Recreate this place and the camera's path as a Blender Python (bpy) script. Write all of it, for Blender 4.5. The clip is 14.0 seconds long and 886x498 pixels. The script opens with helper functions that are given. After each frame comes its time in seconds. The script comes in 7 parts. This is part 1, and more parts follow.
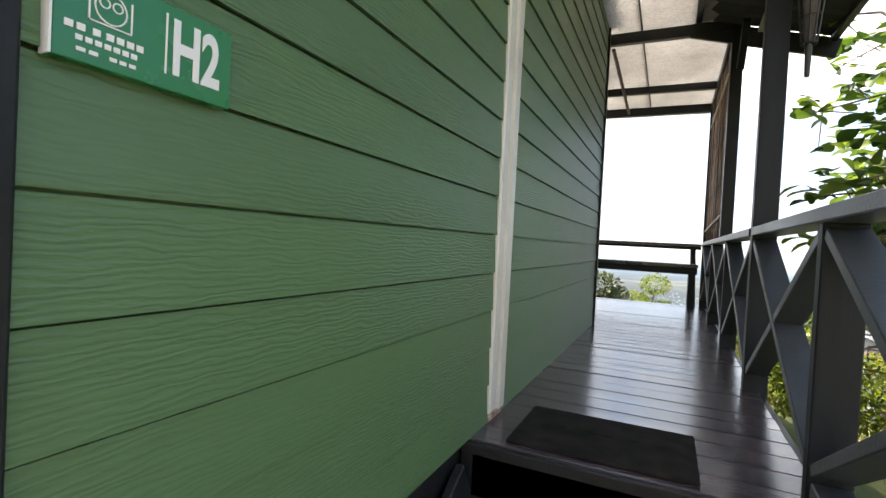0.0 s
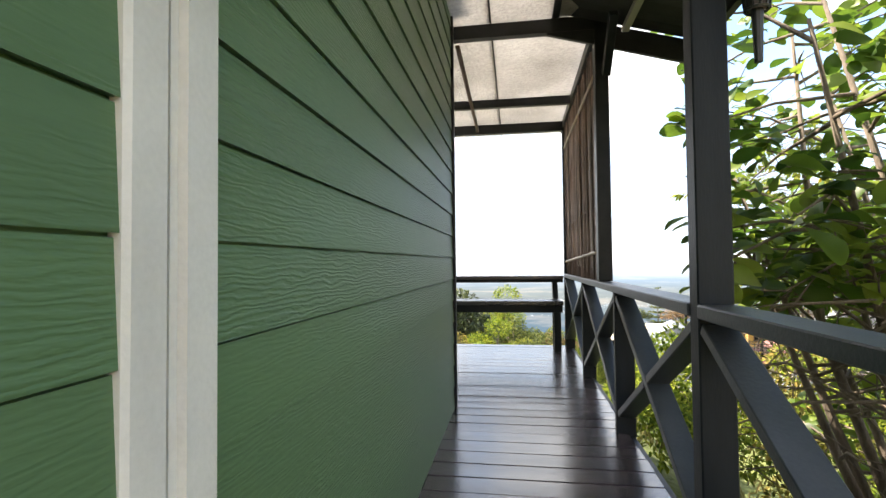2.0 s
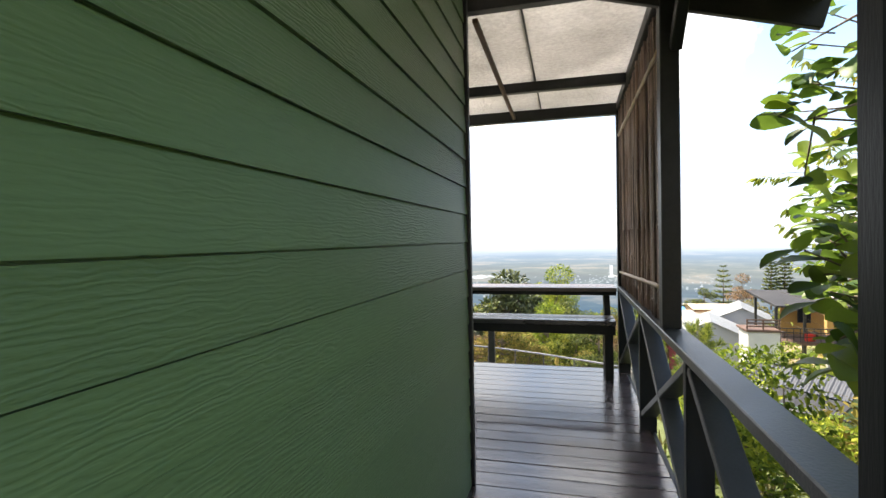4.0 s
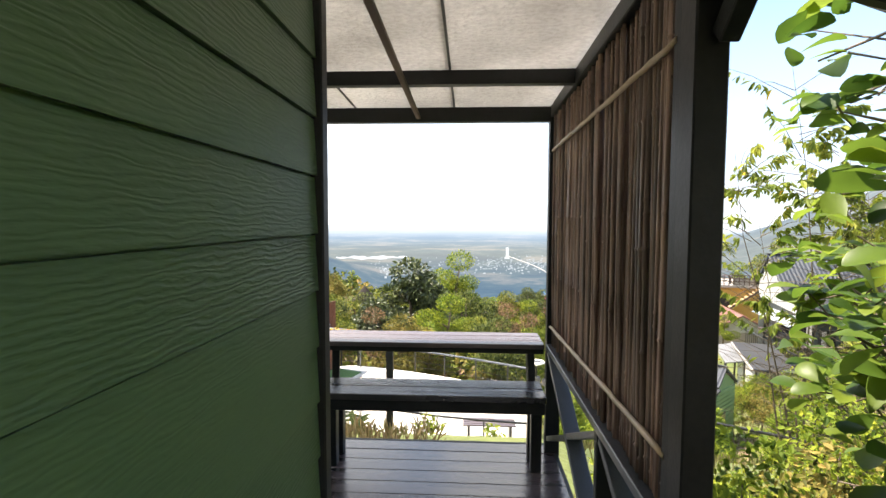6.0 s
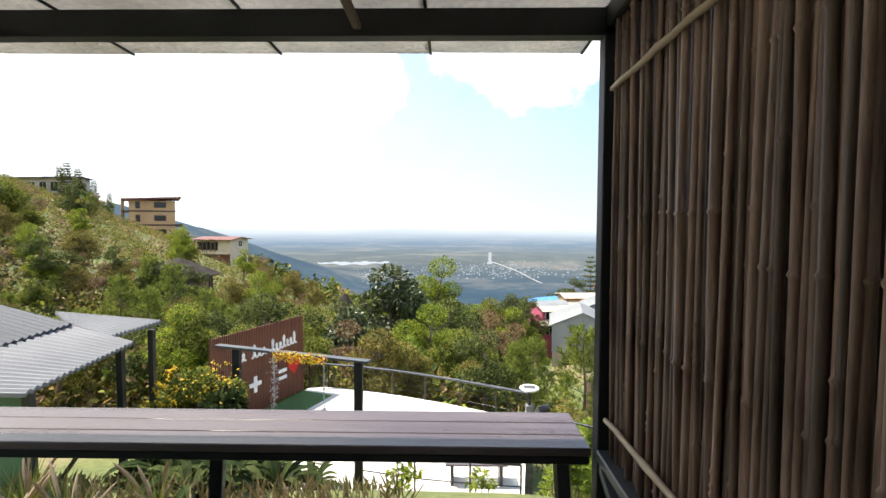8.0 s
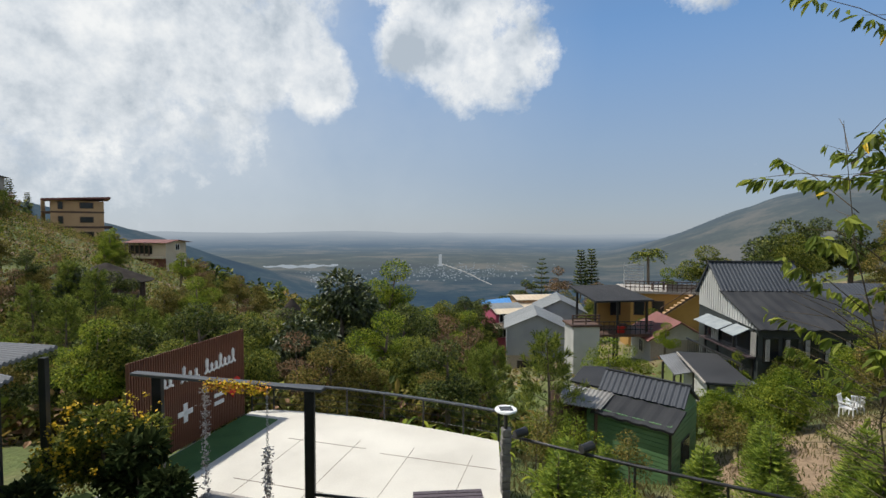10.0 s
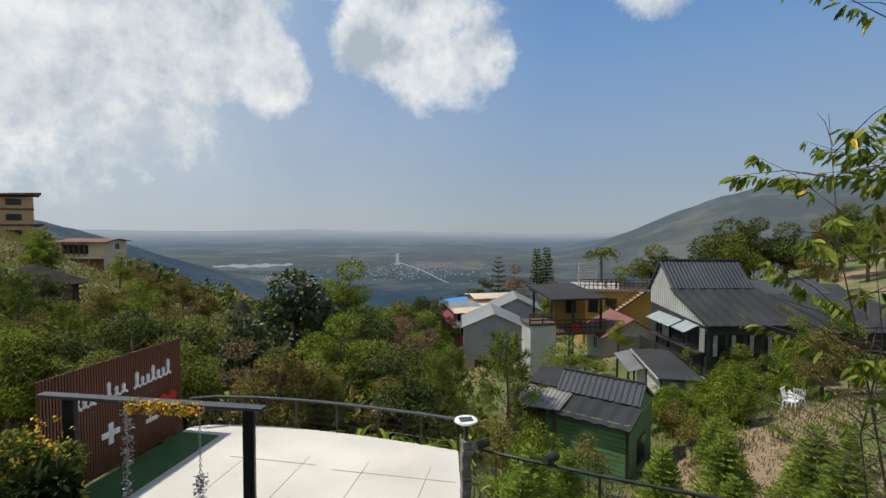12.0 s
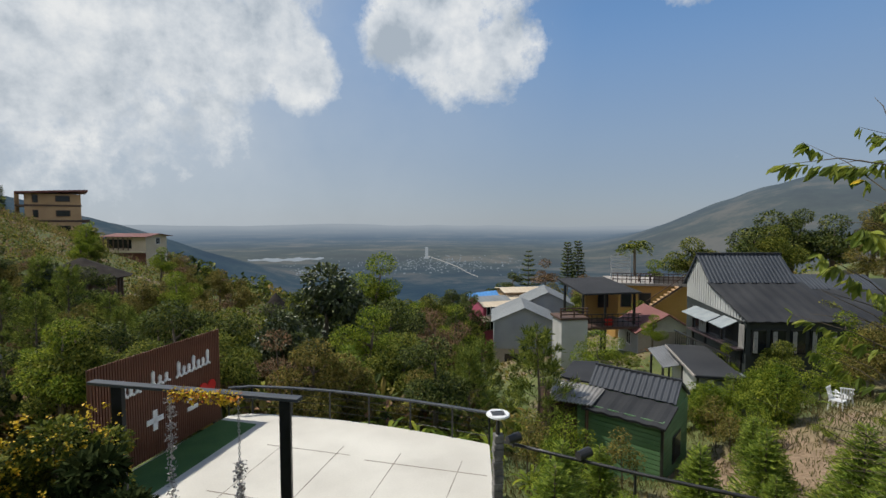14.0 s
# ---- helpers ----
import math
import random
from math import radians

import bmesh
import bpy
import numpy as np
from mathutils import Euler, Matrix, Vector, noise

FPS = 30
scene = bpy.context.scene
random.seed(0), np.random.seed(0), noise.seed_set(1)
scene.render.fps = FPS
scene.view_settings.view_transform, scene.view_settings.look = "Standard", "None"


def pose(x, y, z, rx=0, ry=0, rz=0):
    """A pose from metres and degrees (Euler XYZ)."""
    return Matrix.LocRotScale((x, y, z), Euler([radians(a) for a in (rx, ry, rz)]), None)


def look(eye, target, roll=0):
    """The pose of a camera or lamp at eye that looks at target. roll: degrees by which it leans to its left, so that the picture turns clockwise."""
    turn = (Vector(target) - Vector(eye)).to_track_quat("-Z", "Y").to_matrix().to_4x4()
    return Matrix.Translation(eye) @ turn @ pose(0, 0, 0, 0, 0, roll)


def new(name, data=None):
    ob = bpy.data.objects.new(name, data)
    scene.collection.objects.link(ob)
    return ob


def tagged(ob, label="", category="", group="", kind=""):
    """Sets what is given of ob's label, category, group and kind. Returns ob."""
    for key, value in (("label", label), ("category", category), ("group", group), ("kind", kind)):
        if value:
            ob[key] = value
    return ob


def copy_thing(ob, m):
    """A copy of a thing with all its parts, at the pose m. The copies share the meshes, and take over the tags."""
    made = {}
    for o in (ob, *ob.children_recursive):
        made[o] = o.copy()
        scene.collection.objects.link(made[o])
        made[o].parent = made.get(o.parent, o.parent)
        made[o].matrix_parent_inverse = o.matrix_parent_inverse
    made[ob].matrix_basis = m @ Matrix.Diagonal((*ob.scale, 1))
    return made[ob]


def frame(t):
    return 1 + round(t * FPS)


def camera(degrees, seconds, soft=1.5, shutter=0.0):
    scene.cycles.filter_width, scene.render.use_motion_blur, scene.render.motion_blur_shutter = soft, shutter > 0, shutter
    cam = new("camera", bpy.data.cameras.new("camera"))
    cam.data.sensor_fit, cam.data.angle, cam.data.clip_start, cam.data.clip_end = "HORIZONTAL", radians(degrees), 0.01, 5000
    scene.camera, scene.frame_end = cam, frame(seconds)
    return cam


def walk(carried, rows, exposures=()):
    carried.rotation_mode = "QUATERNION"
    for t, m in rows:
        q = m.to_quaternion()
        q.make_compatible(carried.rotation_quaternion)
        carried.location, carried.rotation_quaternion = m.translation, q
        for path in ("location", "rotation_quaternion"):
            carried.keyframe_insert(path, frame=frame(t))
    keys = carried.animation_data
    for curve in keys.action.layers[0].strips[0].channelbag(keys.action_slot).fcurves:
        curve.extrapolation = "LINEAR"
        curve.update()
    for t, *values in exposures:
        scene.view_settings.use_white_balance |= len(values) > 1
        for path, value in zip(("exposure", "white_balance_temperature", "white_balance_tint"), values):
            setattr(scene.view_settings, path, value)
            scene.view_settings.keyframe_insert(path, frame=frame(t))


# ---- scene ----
cam = camera(85.3, 14.0)
PATH = [
    (0, (-0.043, -0.003, 0.645), (-0.894, 1.806, 0.609), 3.0),
    (0.5, (-0.239, 0.363, 0.716), (-0.712, 2.306, 0.736), 1.2),
    (1, (-0.266, 0.668, 0.715), (-0.614, 2.637, 0.752), 0.2),
    (1.5, (-0.224, 0.989, 0.843), (-0.558, 2.961, 0.898), -0.3),
    (2, (-0.214, 1.206, 0.913), (-0.509, 3.183, 0.971), -0.6),
    (2.5, (-0.159, 1.477, 1.02), (-0.484, 3.451, 1.059), -0.7),
    (3, (-0.108, 1.571, 1.185), (-0.578, 3.515, 1.184), -1.0),
    (3.2, (-0.108, 1.638, 1.194), (-0.623, 3.57, 1.18), -1.0),
    (5.3, (-0.217, 2.584, 1.569), (-0.571, 4.55, 1.462), -1.0),
    (5.5, (-0.241, 2.754, 1.64), (-0.528, 4.729, 1.508), -0.6),
    (6, (-0.244, 3.117, 1.653), (-0.351, 5.111, 1.533), 0.2),
    (6.5, (-0.197, 3.505, 1.648), (-0.293, 5.501, 1.553), 0.2),
    (7, (-0.258, 3.897, 1.649), (-0.355, 5.893, 1.574), 0.8),
    (7.5, (-0.264, 4.282, 1.649), (-0.301, 6.28, 1.561), 0.6),
    (7.7, (-0.243, 4.451, 1.644), (-0.282, 6.448, 1.547), 0.3),
    (9.8, (-0.511, 5.859, 1.621), (-0.4, 7.854, 1.522), -0.3),
    (10, (-0.543, 5.969, 1.624), (-0.372, 7.96, 1.536), 0.2),
    (10.5, (-0.549, 6.22, 1.627), (-0.224, 8.192, 1.557), 0.7),
    (11, (-0.47, 6.423, 1.63), (-0.125, 8.391, 1.557), 0.5),
    (11.5, (-0.472, 6.519, 1.656), (-0.158, 8.492, 1.57), 0.3),
    (12, (-0.468, 6.558, 1.644), (-0.121, 8.526, 1.551), 0.3),
    (12.5, (-0.493, 6.61, 1.641), (-0.12, 8.572, 1.531), 0.6),
    (13, (-0.483, 6.603, 1.628), (-0.12, 8.566, 1.509), 0.6),
    (13.5, (-0.493, 6.585, 1.632), (-0.197, 8.559, 1.511), 0.3),
    (14, (-0.505, 6.585, 1.637), (-0.278, 8.568, 1.518), -0.0),
]
EXPOSURES = [(0.0, 1.98, 7250, 13), (1.5, 2.18, 7250, 12), (3.0, 1.97, 7200, 12), (5.5, 1.85, 7150, 12), (6.5, 1.8, 7050, 11), (7.7, 1.5, 6800, 10), (9.8, 0.05, 6500, 8), (11.0, -0.04, 6500, 8), (12.0, -0.08, 6500, 8), (14.0, -0.18, 6450, 8)]
walk(cam, [(t, look(eye, target, roll)) for t, eye, target, roll in PATH], exposures=EXPOSURES)

# ---- world and sun ----
SUN_DIR = Vector((-0.47, 0.16, 0.85)).normalized()
world = bpy.data.worlds.new("world")
scene.world = world
world.use_nodes = True
wn, wl = world.node_tree.nodes, world.node_tree.links
wn.clear()
w_out = wn.new("ShaderNodeOutputWorld")
w_bg = wn.new("ShaderNodeBackground")
w_sky = wn.new("ShaderNodeTexSky")
w_sky.sky_type = "NISHITA"
w_sky.sun_disc = False
w_sky.sun_elevation = math.asin(SUN_DIR.z)
w_sky.sun_rotation = math.atan2(SUN_DIR.x, SUN_DIR.y)
w_sky.altitude, w_sky.air_density, w_sky.dust_density, w_sky.ozone_density = 700, 1.0, 0.35, 2.6
w_bg.inputs["Strength"].default_value = 0.112
w_co = wn.new("ShaderNodeTexCoord")
def w_math(op, a, b):
    k = wn.new("ShaderNodeMath")
    k.operation = op
    for i, q in enumerate((a, b)):
        if isinstance(q, (int, float)):
            k.inputs[i].default_value = q
        else:
            wl.new(q, k.inputs[i])
    return k.outputs["Value"]


def w_noise(scale, detail, rough):
    k = wn.new("ShaderNodeTexNoise")
    k.inputs["Scale"].default_value, k.inputs["Detail"].default_value, k.inputs["Roughness"].default_value = scale, detail, rough
    wl.new(w_co.outputs["Generated"], k.inputs["Vector"])
    return k.outputs["Fac"]


def w_bank(az, el, size):
    """How near a direction of the sky lies to the middle of a bank of cloud, 0 to 1."""
    az, el = radians(az), radians(el)
    k = wn.new("ShaderNodeVectorMath")
    k.operation = "DISTANCE"
    k.inputs[1].default_value = (math.sin(az) * math.cos(el), math.cos(az) * math.cos(el), math.sin(el))
    wl.new(w_co.outputs["Generated"], k.inputs[0])
    r = wn.new("ShaderNodeMapRange")
    r.inputs["From Min"].default_value, r.inputs["From Max"].default_value = size, 0.0
    wl.new(k.outputs["Value"], r.inputs["Value"])
    return r.outputs["Result"]


bank = None
for az, el, size in ((6.0, 22.5, 0.19), (12.0, 18.5, 0.11), (0.5, 20.5, 0.08), (4, 28, 0.17), (-38, 25, 0.50), (-25, 21, 0.24), (-15, 18.5, 0.13), (-9.5, 16, 0.09), (33, 27.5, 0.12), (38, 28, 0.10), (-75, 30, 0.6), (110, 35, 0.5), (190, 30, 0.7)):
    k = w_bank(az, el, size)
    bank = k if bank is None else w_math("MAXIMUM", bank, k)
w_billow = w_math("ADD", w_math("MULTIPLY", w_noise(6.0, 14, 0.68), 1.15), w_math("MULTIPLY", w_noise(22.0, 10, 0.65), 0.40))
puff = w_math("ADD", w_math("MULTIPLY", w_math("POWER", bank, 0.7), 0.80), w_billow)
w_r = wn.new("ShaderNodeValToRGB")
w_r.color_ramp.elements[0].position, w_r.color_ramp.elements[1].position = 0.545, 0.665
wl.new(w_math("MULTIPLY", puff, 0.56), w_r.inputs["Fac"])
# the billows are brighter on the side of the sun, greyer beneath
w_up = wn.new("ShaderNodeVectorMath")
w_up.operation = "ADD"
w_up.inputs[1].default_value = (-0.022, 0.0, 0.042)
wl.new(w_co.outputs["Generated"], w_up.inputs[0])
w_lit = wn.new("ShaderNodeTexNoise")
w_lit.inputs["Scale"].default_value, w_lit.inputs["Detail"].default_value, w_lit.inputs["Roughness"].default_value = 7.0, 8, 0.6
wl.new(w_up.outputs["Vector"], w_lit.inputs["Vector"])
w_relief = w_math("ADD", w_math("MULTIPLY", w_math("SUBTRACT", w_noise(7.0, 8, 0.6), w_lit.outputs["Fac"]), 1.9), 0.5)
w_shade = wn.new("ShaderNodeValToRGB")
w_shade.color_ramp.elements[0].position, w_shade.color_ramp.elements[0].color = 0.18, (4.1, 4.6, 5.2, 1)
w_shade.color_ramp.elements[1].position, w_shade.color_ramp.elements[1].color = 0.80, (8.3, 8.3, 8.3, 1)
w_shade.color_ramp.elements.new(0.50).color = (6.4, 6.7, 7.1, 1)
wl.new(w_relief, w_shade.inputs["Fac"])
w_sep = wn.new("ShaderNodeSeparateXYZ")
wl.new(w_co.outputs["Generated"], w_sep.inputs["Vector"])
w_low = wn.new("ShaderNodeValToRGB")
w_low.color_ramp.interpolation = "EASE"
w_low.color_ramp.elements[0].position, w_low.color_ramp.elements[0].color = 0.25, (1, 1, 1, 1)
w_low.color_ramp.elements[1].position, w_low.color_ramp.elements[1].color = 0.70, (0, 0, 0, 1)
wl.new(w_sep.outputs["Z"], w_low.inputs["Fac"])
w_haze = wn.new("ShaderNodeMix")
w_haze.data_type = "RGBA"
w_grad = wn.new("ShaderNodeValToRGB")
w_grad.color_ramp.elements[0].position, w_grad.color_ramp.elements[0].color = 0.0, (3.15, 3.6, 4.15, 1)
w_grad.color_ramp.elements[1].position, w_grad.color_ramp.elements[1].color = 0.38, (1.5, 3.0, 5.75, 1)
w_grad.color_ramp.elements.new(0.16).color = (2.6, 3.55, 5.0, 1)
wl.new(w_sep.outputs["Z"], w_grad.inputs["Fac"])
wl.new(w_grad.outputs["Color"], w_haze.inputs["B"])
wl.new(w_math("MULTIPLY", w_low.outputs["Color"], 0.9), w_haze.inputs["Factor"])
wl.new(w_sky.outputs["Color"], w_haze.inputs["A"])
w_mix = wn.new("ShaderNodeMix")
w_mix.data_type = "RGBA"
wl.new(w_math("MULTIPLY", w_r.outputs["Color"], 0.92), w_mix.inputs["Factor"])
w_veil = wn.new("ShaderNodeMix")
w_veil.data_type = "RGBA"
w_veil.inputs["B"].default_value = (5.5, 5.95, 6.5, 1)
wl.new(w_math("MULTIPLY", w_math("MULTIPLY", w_bank(-30, 15, 0.85), w_noise(3.0, 6, 0.6)), 1.3), w_veil.inputs["Factor"])
wl.new(w_haze.outputs["Result"], w_veil.inputs["A"])
wl.new(w_veil.outputs["Result"], w_mix.inputs["A"])
wl.new(w_shade.outputs["Color"], w_mix.inputs["B"])
wl.new(w_mix.outputs["Result"], w_bg.inputs["Color"])
wl.new(w_bg.outputs["Background"], w_out.inputs["Surface"])

sun = new("sun", bpy.data.lights.new("sun", "SUN"))
sun.data.energy, sun.data.angle, sun.data.color = 4.2, radians(0.6), (1.0, 0.94, 0.85)
sun.matrix_world = look(SUN_DIR * 60, (0, 0, 0))


# ---- materials ----
def surf(name, c1, c2, scale=3.0, stretch=(1, 1, 1), rough=0.6, metal=0.0, bump=0.15, fine=60.0, vary=0.0,
         island=0.0, transl=0.0, fine_mix=0.35, spec=0.5, wave=None, dist=0.01, c3=None, c3_at=0.62):
    m = bpy.data.materials.new(name)
    m.use_nodes = True
    n, l = m.node_tree.nodes, m.node_tree.links
    n.clear()
    out, bsdf = n.new("ShaderNodeOutputMaterial"), n.new("ShaderNodeBsdfPrincipled")
    co, mp = n.new("ShaderNodeTexCoord"), n.new("ShaderNodeMapping")
    mp.inputs["Scale"].default_value = stretch
    l.new(co.outputs["Object"], mp.inputs["Vector"])
    big, small = n.new("ShaderNodeTexNoise"), n.new("ShaderNodeTexNoise")
    big.inputs["Scale"].default_value, big.inputs["Detail"].default_value = scale, 5
    small.inputs["Scale"].default_value, small.inputs["Detail"].default_value = fine, 4
    for k in (big, small):
        l.new(mp.outputs["Vector"], k.inputs["Vector"])
    ramp = n.new("ShaderNodeValToRGB")
    e = ramp.color_ramp.elements
    e[0].position, e[1].position = 0.32, 0.68
    e[0].color, e[1].color = (*c1, 1), (*c2, 1)
    l.new(big.outputs["Fac"], ramp.inputs["Fac"])
    col = ramp.outputs["Color"]
    if c3:
        pn, pr, px = n.new("ShaderNodeTexNoise"), n.new("ShaderNodeValToRGB"), n.new("ShaderNodeMix")
        pn.inputs["Scale"].default_value, pn.inputs["Detail"].default_value = scale * 0.37, 6
        pr.color_ramp.elements[0].position, pr.color_ramp.elements[1].position = c3_at, c3_at + 0.12
        px.data_type = "RGBA"
        l.new(mp.outputs["Vector"], pn.inputs["Vector"])
        l.new(pn.outputs["Fac"], pr.inputs["Fac"])
        l.new(pr.outputs["Color"], px.inputs["Factor"])
        l.new(col, px.inputs["A"])
        px.inputs["B"].default_value = (*c3, 1)
        col = px.outputs["Result"]
    hs = n.new("ShaderNodeHueSaturation")
    l.new(col, hs.inputs["Color"])
    val = n.new("ShaderNodeMapRange")
    val.inputs["To Min"].default_value, val.inputs["To Max"].default_value = 1 - fine_mix, 1 + fine_mix
    l.new(small.outputs["Fac"], val.inputs["Value"])
    v = val.outputs["Result"]
    if vary or island:
        if island:
            src = n.new("ShaderNodeNewGeometry").outputs["Random Per Island"]
        else:
            src = n.new("ShaderNodeObjectInfo").outputs["Random"]
        mr, mu = n.new("ShaderNodeMapRange"), n.new("ShaderNodeMath")
        a = island or vary
        mr.inputs["To Min"].default_value, mr.inputs["To Max"].default_value = 1 - a, 1 + a
        mu.operation = "MULTIPLY"
        l.new(src, mr.inputs["Value"])
        l.new(mr.outputs["Result"], mu.inputs[0])
        l.new(v, mu.inputs[1])
        v = mu.outputs["Value"]
        if island:
            hr = n.new("ShaderNodeMapRange")
            hr.inputs["To Min"].default_value, hr.inputs["To Max"].default_value = 0.5 + island * 0.05, 0.5 - island * 0.05
            l.new(src, hr.inputs["Value"])
            l.new(hr.outputs["Result"], hs.inputs["Hue"])
    l.new(v, hs.inputs["Value"])
    l.new(hs.outputs["Color"], bsdf.inputs["Base Color"])
    bsdf.inputs["Metallic"].default_value = metal
    bsdf.inputs["Specular IOR Level"].default_value = spec
    rr = n.new("ShaderNodeMapRange")
    rr.inputs["To Min"].default_value, rr.inputs["To Max"].default_value = max(rough - 0.12, 0.03), min(rough + 0.12, 1)
    l.new(big.outputs["Fac"], rr.inputs["Value"])
    l.new(rr.outputs["Result"], bsdf.inputs["Roughness"])
    if bump:
        bp = n.new("ShaderNodeBump")
        bp.inputs["Strength"].default_value, bp.inputs["Distance"].default_value = bump, dist
        h = small.outputs["Fac"]
        if wave:
            wv = n.new("ShaderNodeTexWave")
            wv.wave_type, wv.bands_direction = "BANDS", wave[0]
            wv.inputs["Scale"].default_value, wv.inputs["Distortion"].default_value = wave[1], wave[2]
            wv.inputs["Detail"].default_value, wv.inputs["Detail Scale"].default_value = 3, wave[3]
            l.new(mp.outputs["Vector"], wv.inputs["Vector"])
            if vary:
                ob, add = n.new("ShaderNodeObjectInfo"), n.new("ShaderNodeVectorMath")
                sc = n.new("ShaderNodeVectorMath")
                sc.operation = "SCALE"
                sc.inputs[0].default_value = (7, 13, 11)
                l.new(ob.outputs["Random"], sc.inputs["Scale"])
                l.new(mp.outputs["Vector"], add.inputs[0])
                l.new(sc.outputs["Vector"], add.inputs[1])
                l.new(add.outputs["Vector"], wv.inputs["Vector"])
            ad = n.new("ShaderNodeMath")
            ad.operation = "MULTIPLY_ADD"
            ad.inputs[1].default_value = 0.35
            l.new(small.outputs["Fac"], ad.inputs[0])
            mk, mv = n.new("ShaderNodeMapRange"), n.new("ShaderNodeMath")
            mk.inputs["From Min"].default_value, mk.inputs["From Max"].default_value = 0.38, 0.66
            mk.inputs["To Min"].default_value = 0.12
            mv.operation = "MULTIPLY"
            pt = n.new("ShaderNodeTexNoise")
            pt.inputs["Scale"].default_value, pt.inputs["Detail"].default_value = 3.3, 3
            l.new(wv.inputs["Vector"].links[0].from_socket, pt.inputs["Vector"])
            l.new(pt.outputs["Fac"], mk.inputs["Value"])
            l.new(mk.outputs["Result"], mv.inputs[0])
            l.new(wv.outputs["Fac"], mv.inputs[1])
            l.new(mv.outputs["Value"], ad.inputs[2])
            h = ad.outputs["Value"]
        l.new(h, bp.inputs["Height"])
        l.new(bp.outputs["Normal"], bsdf.inputs["Normal"])
    if transl:
        tr, mx = n.new("ShaderNodeBsdfTranslucent"), n.new("ShaderNodeMixShader")
        l.new(hs.outputs["Color"], tr.inputs["Color"])
        mx.inputs["Fac"].default_value = transl
        l.new(bsdf.outputs["BSDF"], mx.inputs[1])
        l.new(tr.outputs["BSDF"], mx.inputs[2])
        l.new(mx.outputs["Shader"], out.inputs["Surface"])
    else:
        l.new(bsdf.outputs["BSDF"], out.inputs["Surface"])
    return m


M_SIDING = surf("green_siding", (0.079, 0.149, 0.069), (0.094, 0.173, 0.081), scale=1.6, stretch=(1, 0.22, 1), rough=0.44, spec=0.42, bump=0.75,
                fine=90, fine_mix=0.12, vary=0.06, wave=("Z", 33, 9, 1.6), dist=0.0019)
M_TRIM = surf("white_trim", (0.56, 0.55, 0.51), (0.66, 0.65, 0.60), scale=5, rough=0.45, bump=0.08, fine=120, fine_mix=0.08, c3=(0.42, 0.38, 0.33), c3_at=0.66)
M_DARK = surf("dark_paint", (0.009, 0.0098, 0.011), (0.018, 0.019, 0.021), scale=6, stretch=(1, 1, 1), rough=0.48, spec=0.25, bump=0.08, fine=60, fine_mix=0.3)
M_RAIL = surf("grey_paint", (0.036, 0.041, 0.048), (0.058, 0.064, 0.074), scale=5, rough=0.42, bump=0.12, fine=110, fine_mix=0.2)
M_RAILD = surf("dark_grey_paint", (0.0075, 0.0092, 0.0118), (0.0135, 0.0165, 0.0205), scale=5, stretch=(3, 3, 0.4), rough=0.52, spec=0.25, bump=0.1, fine=60, fine_mix=0.2)
M_DECK = surf("deck_paint", (0.044, 0.035, 0.041), (0.076, 0.061, 0.069), scale=3, stretch=(0.35, 4, 1), rough=0.20, bump=0.12, spec=1.0, fine=45,
              vary=0.22, fine_mix=0.3, wave=("Y", 14, 6, 1.0), dist=0.002)
M_TABLE = surf("table_paint", (0.058, 0.040, 0.044), (0.096, 0.070, 0.075), scale=3, stretch=(0.3, 4, 1), rough=0.30, bump=0.25, spec=0.8, fine=45,
               vary=0.15, fine_mix=0.3, wave=("Y", 12, 7, 1.0), dist=0.003)
M_BENCH = surf("bench_paint", (0.018, 0.017, 0.020), (0.034, 0.032, 0.037), scale=3, stretch=(0.3, 4, 1), rough=0.28, bump=0.3, fine=45,
               vary=0.15, fine_mix=0.3, wave=("Y", 12, 7, 1.0), dist=0.003, spec=0.8)
M_BAMBOO = surf("bamboo", (0.070, 0.037, 0.028), (0.28, 0.186, 0.148), scale=4, stretch=(8, 8, 0.7), rough=0.55, bump=0.3, fine=70, vary=0.55, fine_mix=0.35, dist=0.003)
M_BPOLE = surf("bamboo_pole", (0.30, 0.22, 0.14), (0.42, 0.32, 0.21), scale=5, stretch=(6, 1, 6), rough=0.5, bump=0.2, fine=70, fine_mix=0.3, dist=0.003)
M_FOIL = surf("roof_foil", (0.58, 0.56, 0.53), (0.80, 0.78, 0.75), scale=2.5, rough=0.22, metal=0.55, bump=1.0, fine=38, fine_mix=0.3, dist=0.05, transl=0.42)
M_MAT = surf("door_mat", (0.012, 0.011, 0.0105), (0.036, 0.032, 0.029), scale=14, rough=0.95, spec=0.1, bump=0.9, fine=260, fine_mix=0.5)
M_GROUND = surf("hill_ground", (0.075, 0.105, 0.025), (0.14, 0.155, 0.045), scale=0.35, rough=0.95, bump=0.8, fine=6, fine_mix=0.5, dist=0.1, c3=(0.27, 0.19, 0.12), c3_at=0.50)
M_LEAF = surf("leaf_green", (0.095, 0.128, 0.018), (0.19, 0.215, 0.034), scale=0.5, rough=0.65, spec=0.25, bump=0.0, fine=9, island=0.8, transl=0.3)
M_LEAF_B = surf("leaf_bright", (0.135, 0.205, 0.02), (0.26, 0.305, 0.036), scale=0.8, rough=0.62, spec=0.22, bump=0.0, fine=9, island=0.65, transl=0.42)
M_LEAF_D = surf("leaf_dark", (0.05, 0.08, 0.016), (0.12, 0.145, 0.03), scale=0.5, rough=0.6, spec=0.3, bump=0.0, fine=9, island=0.85, transl=0.2)
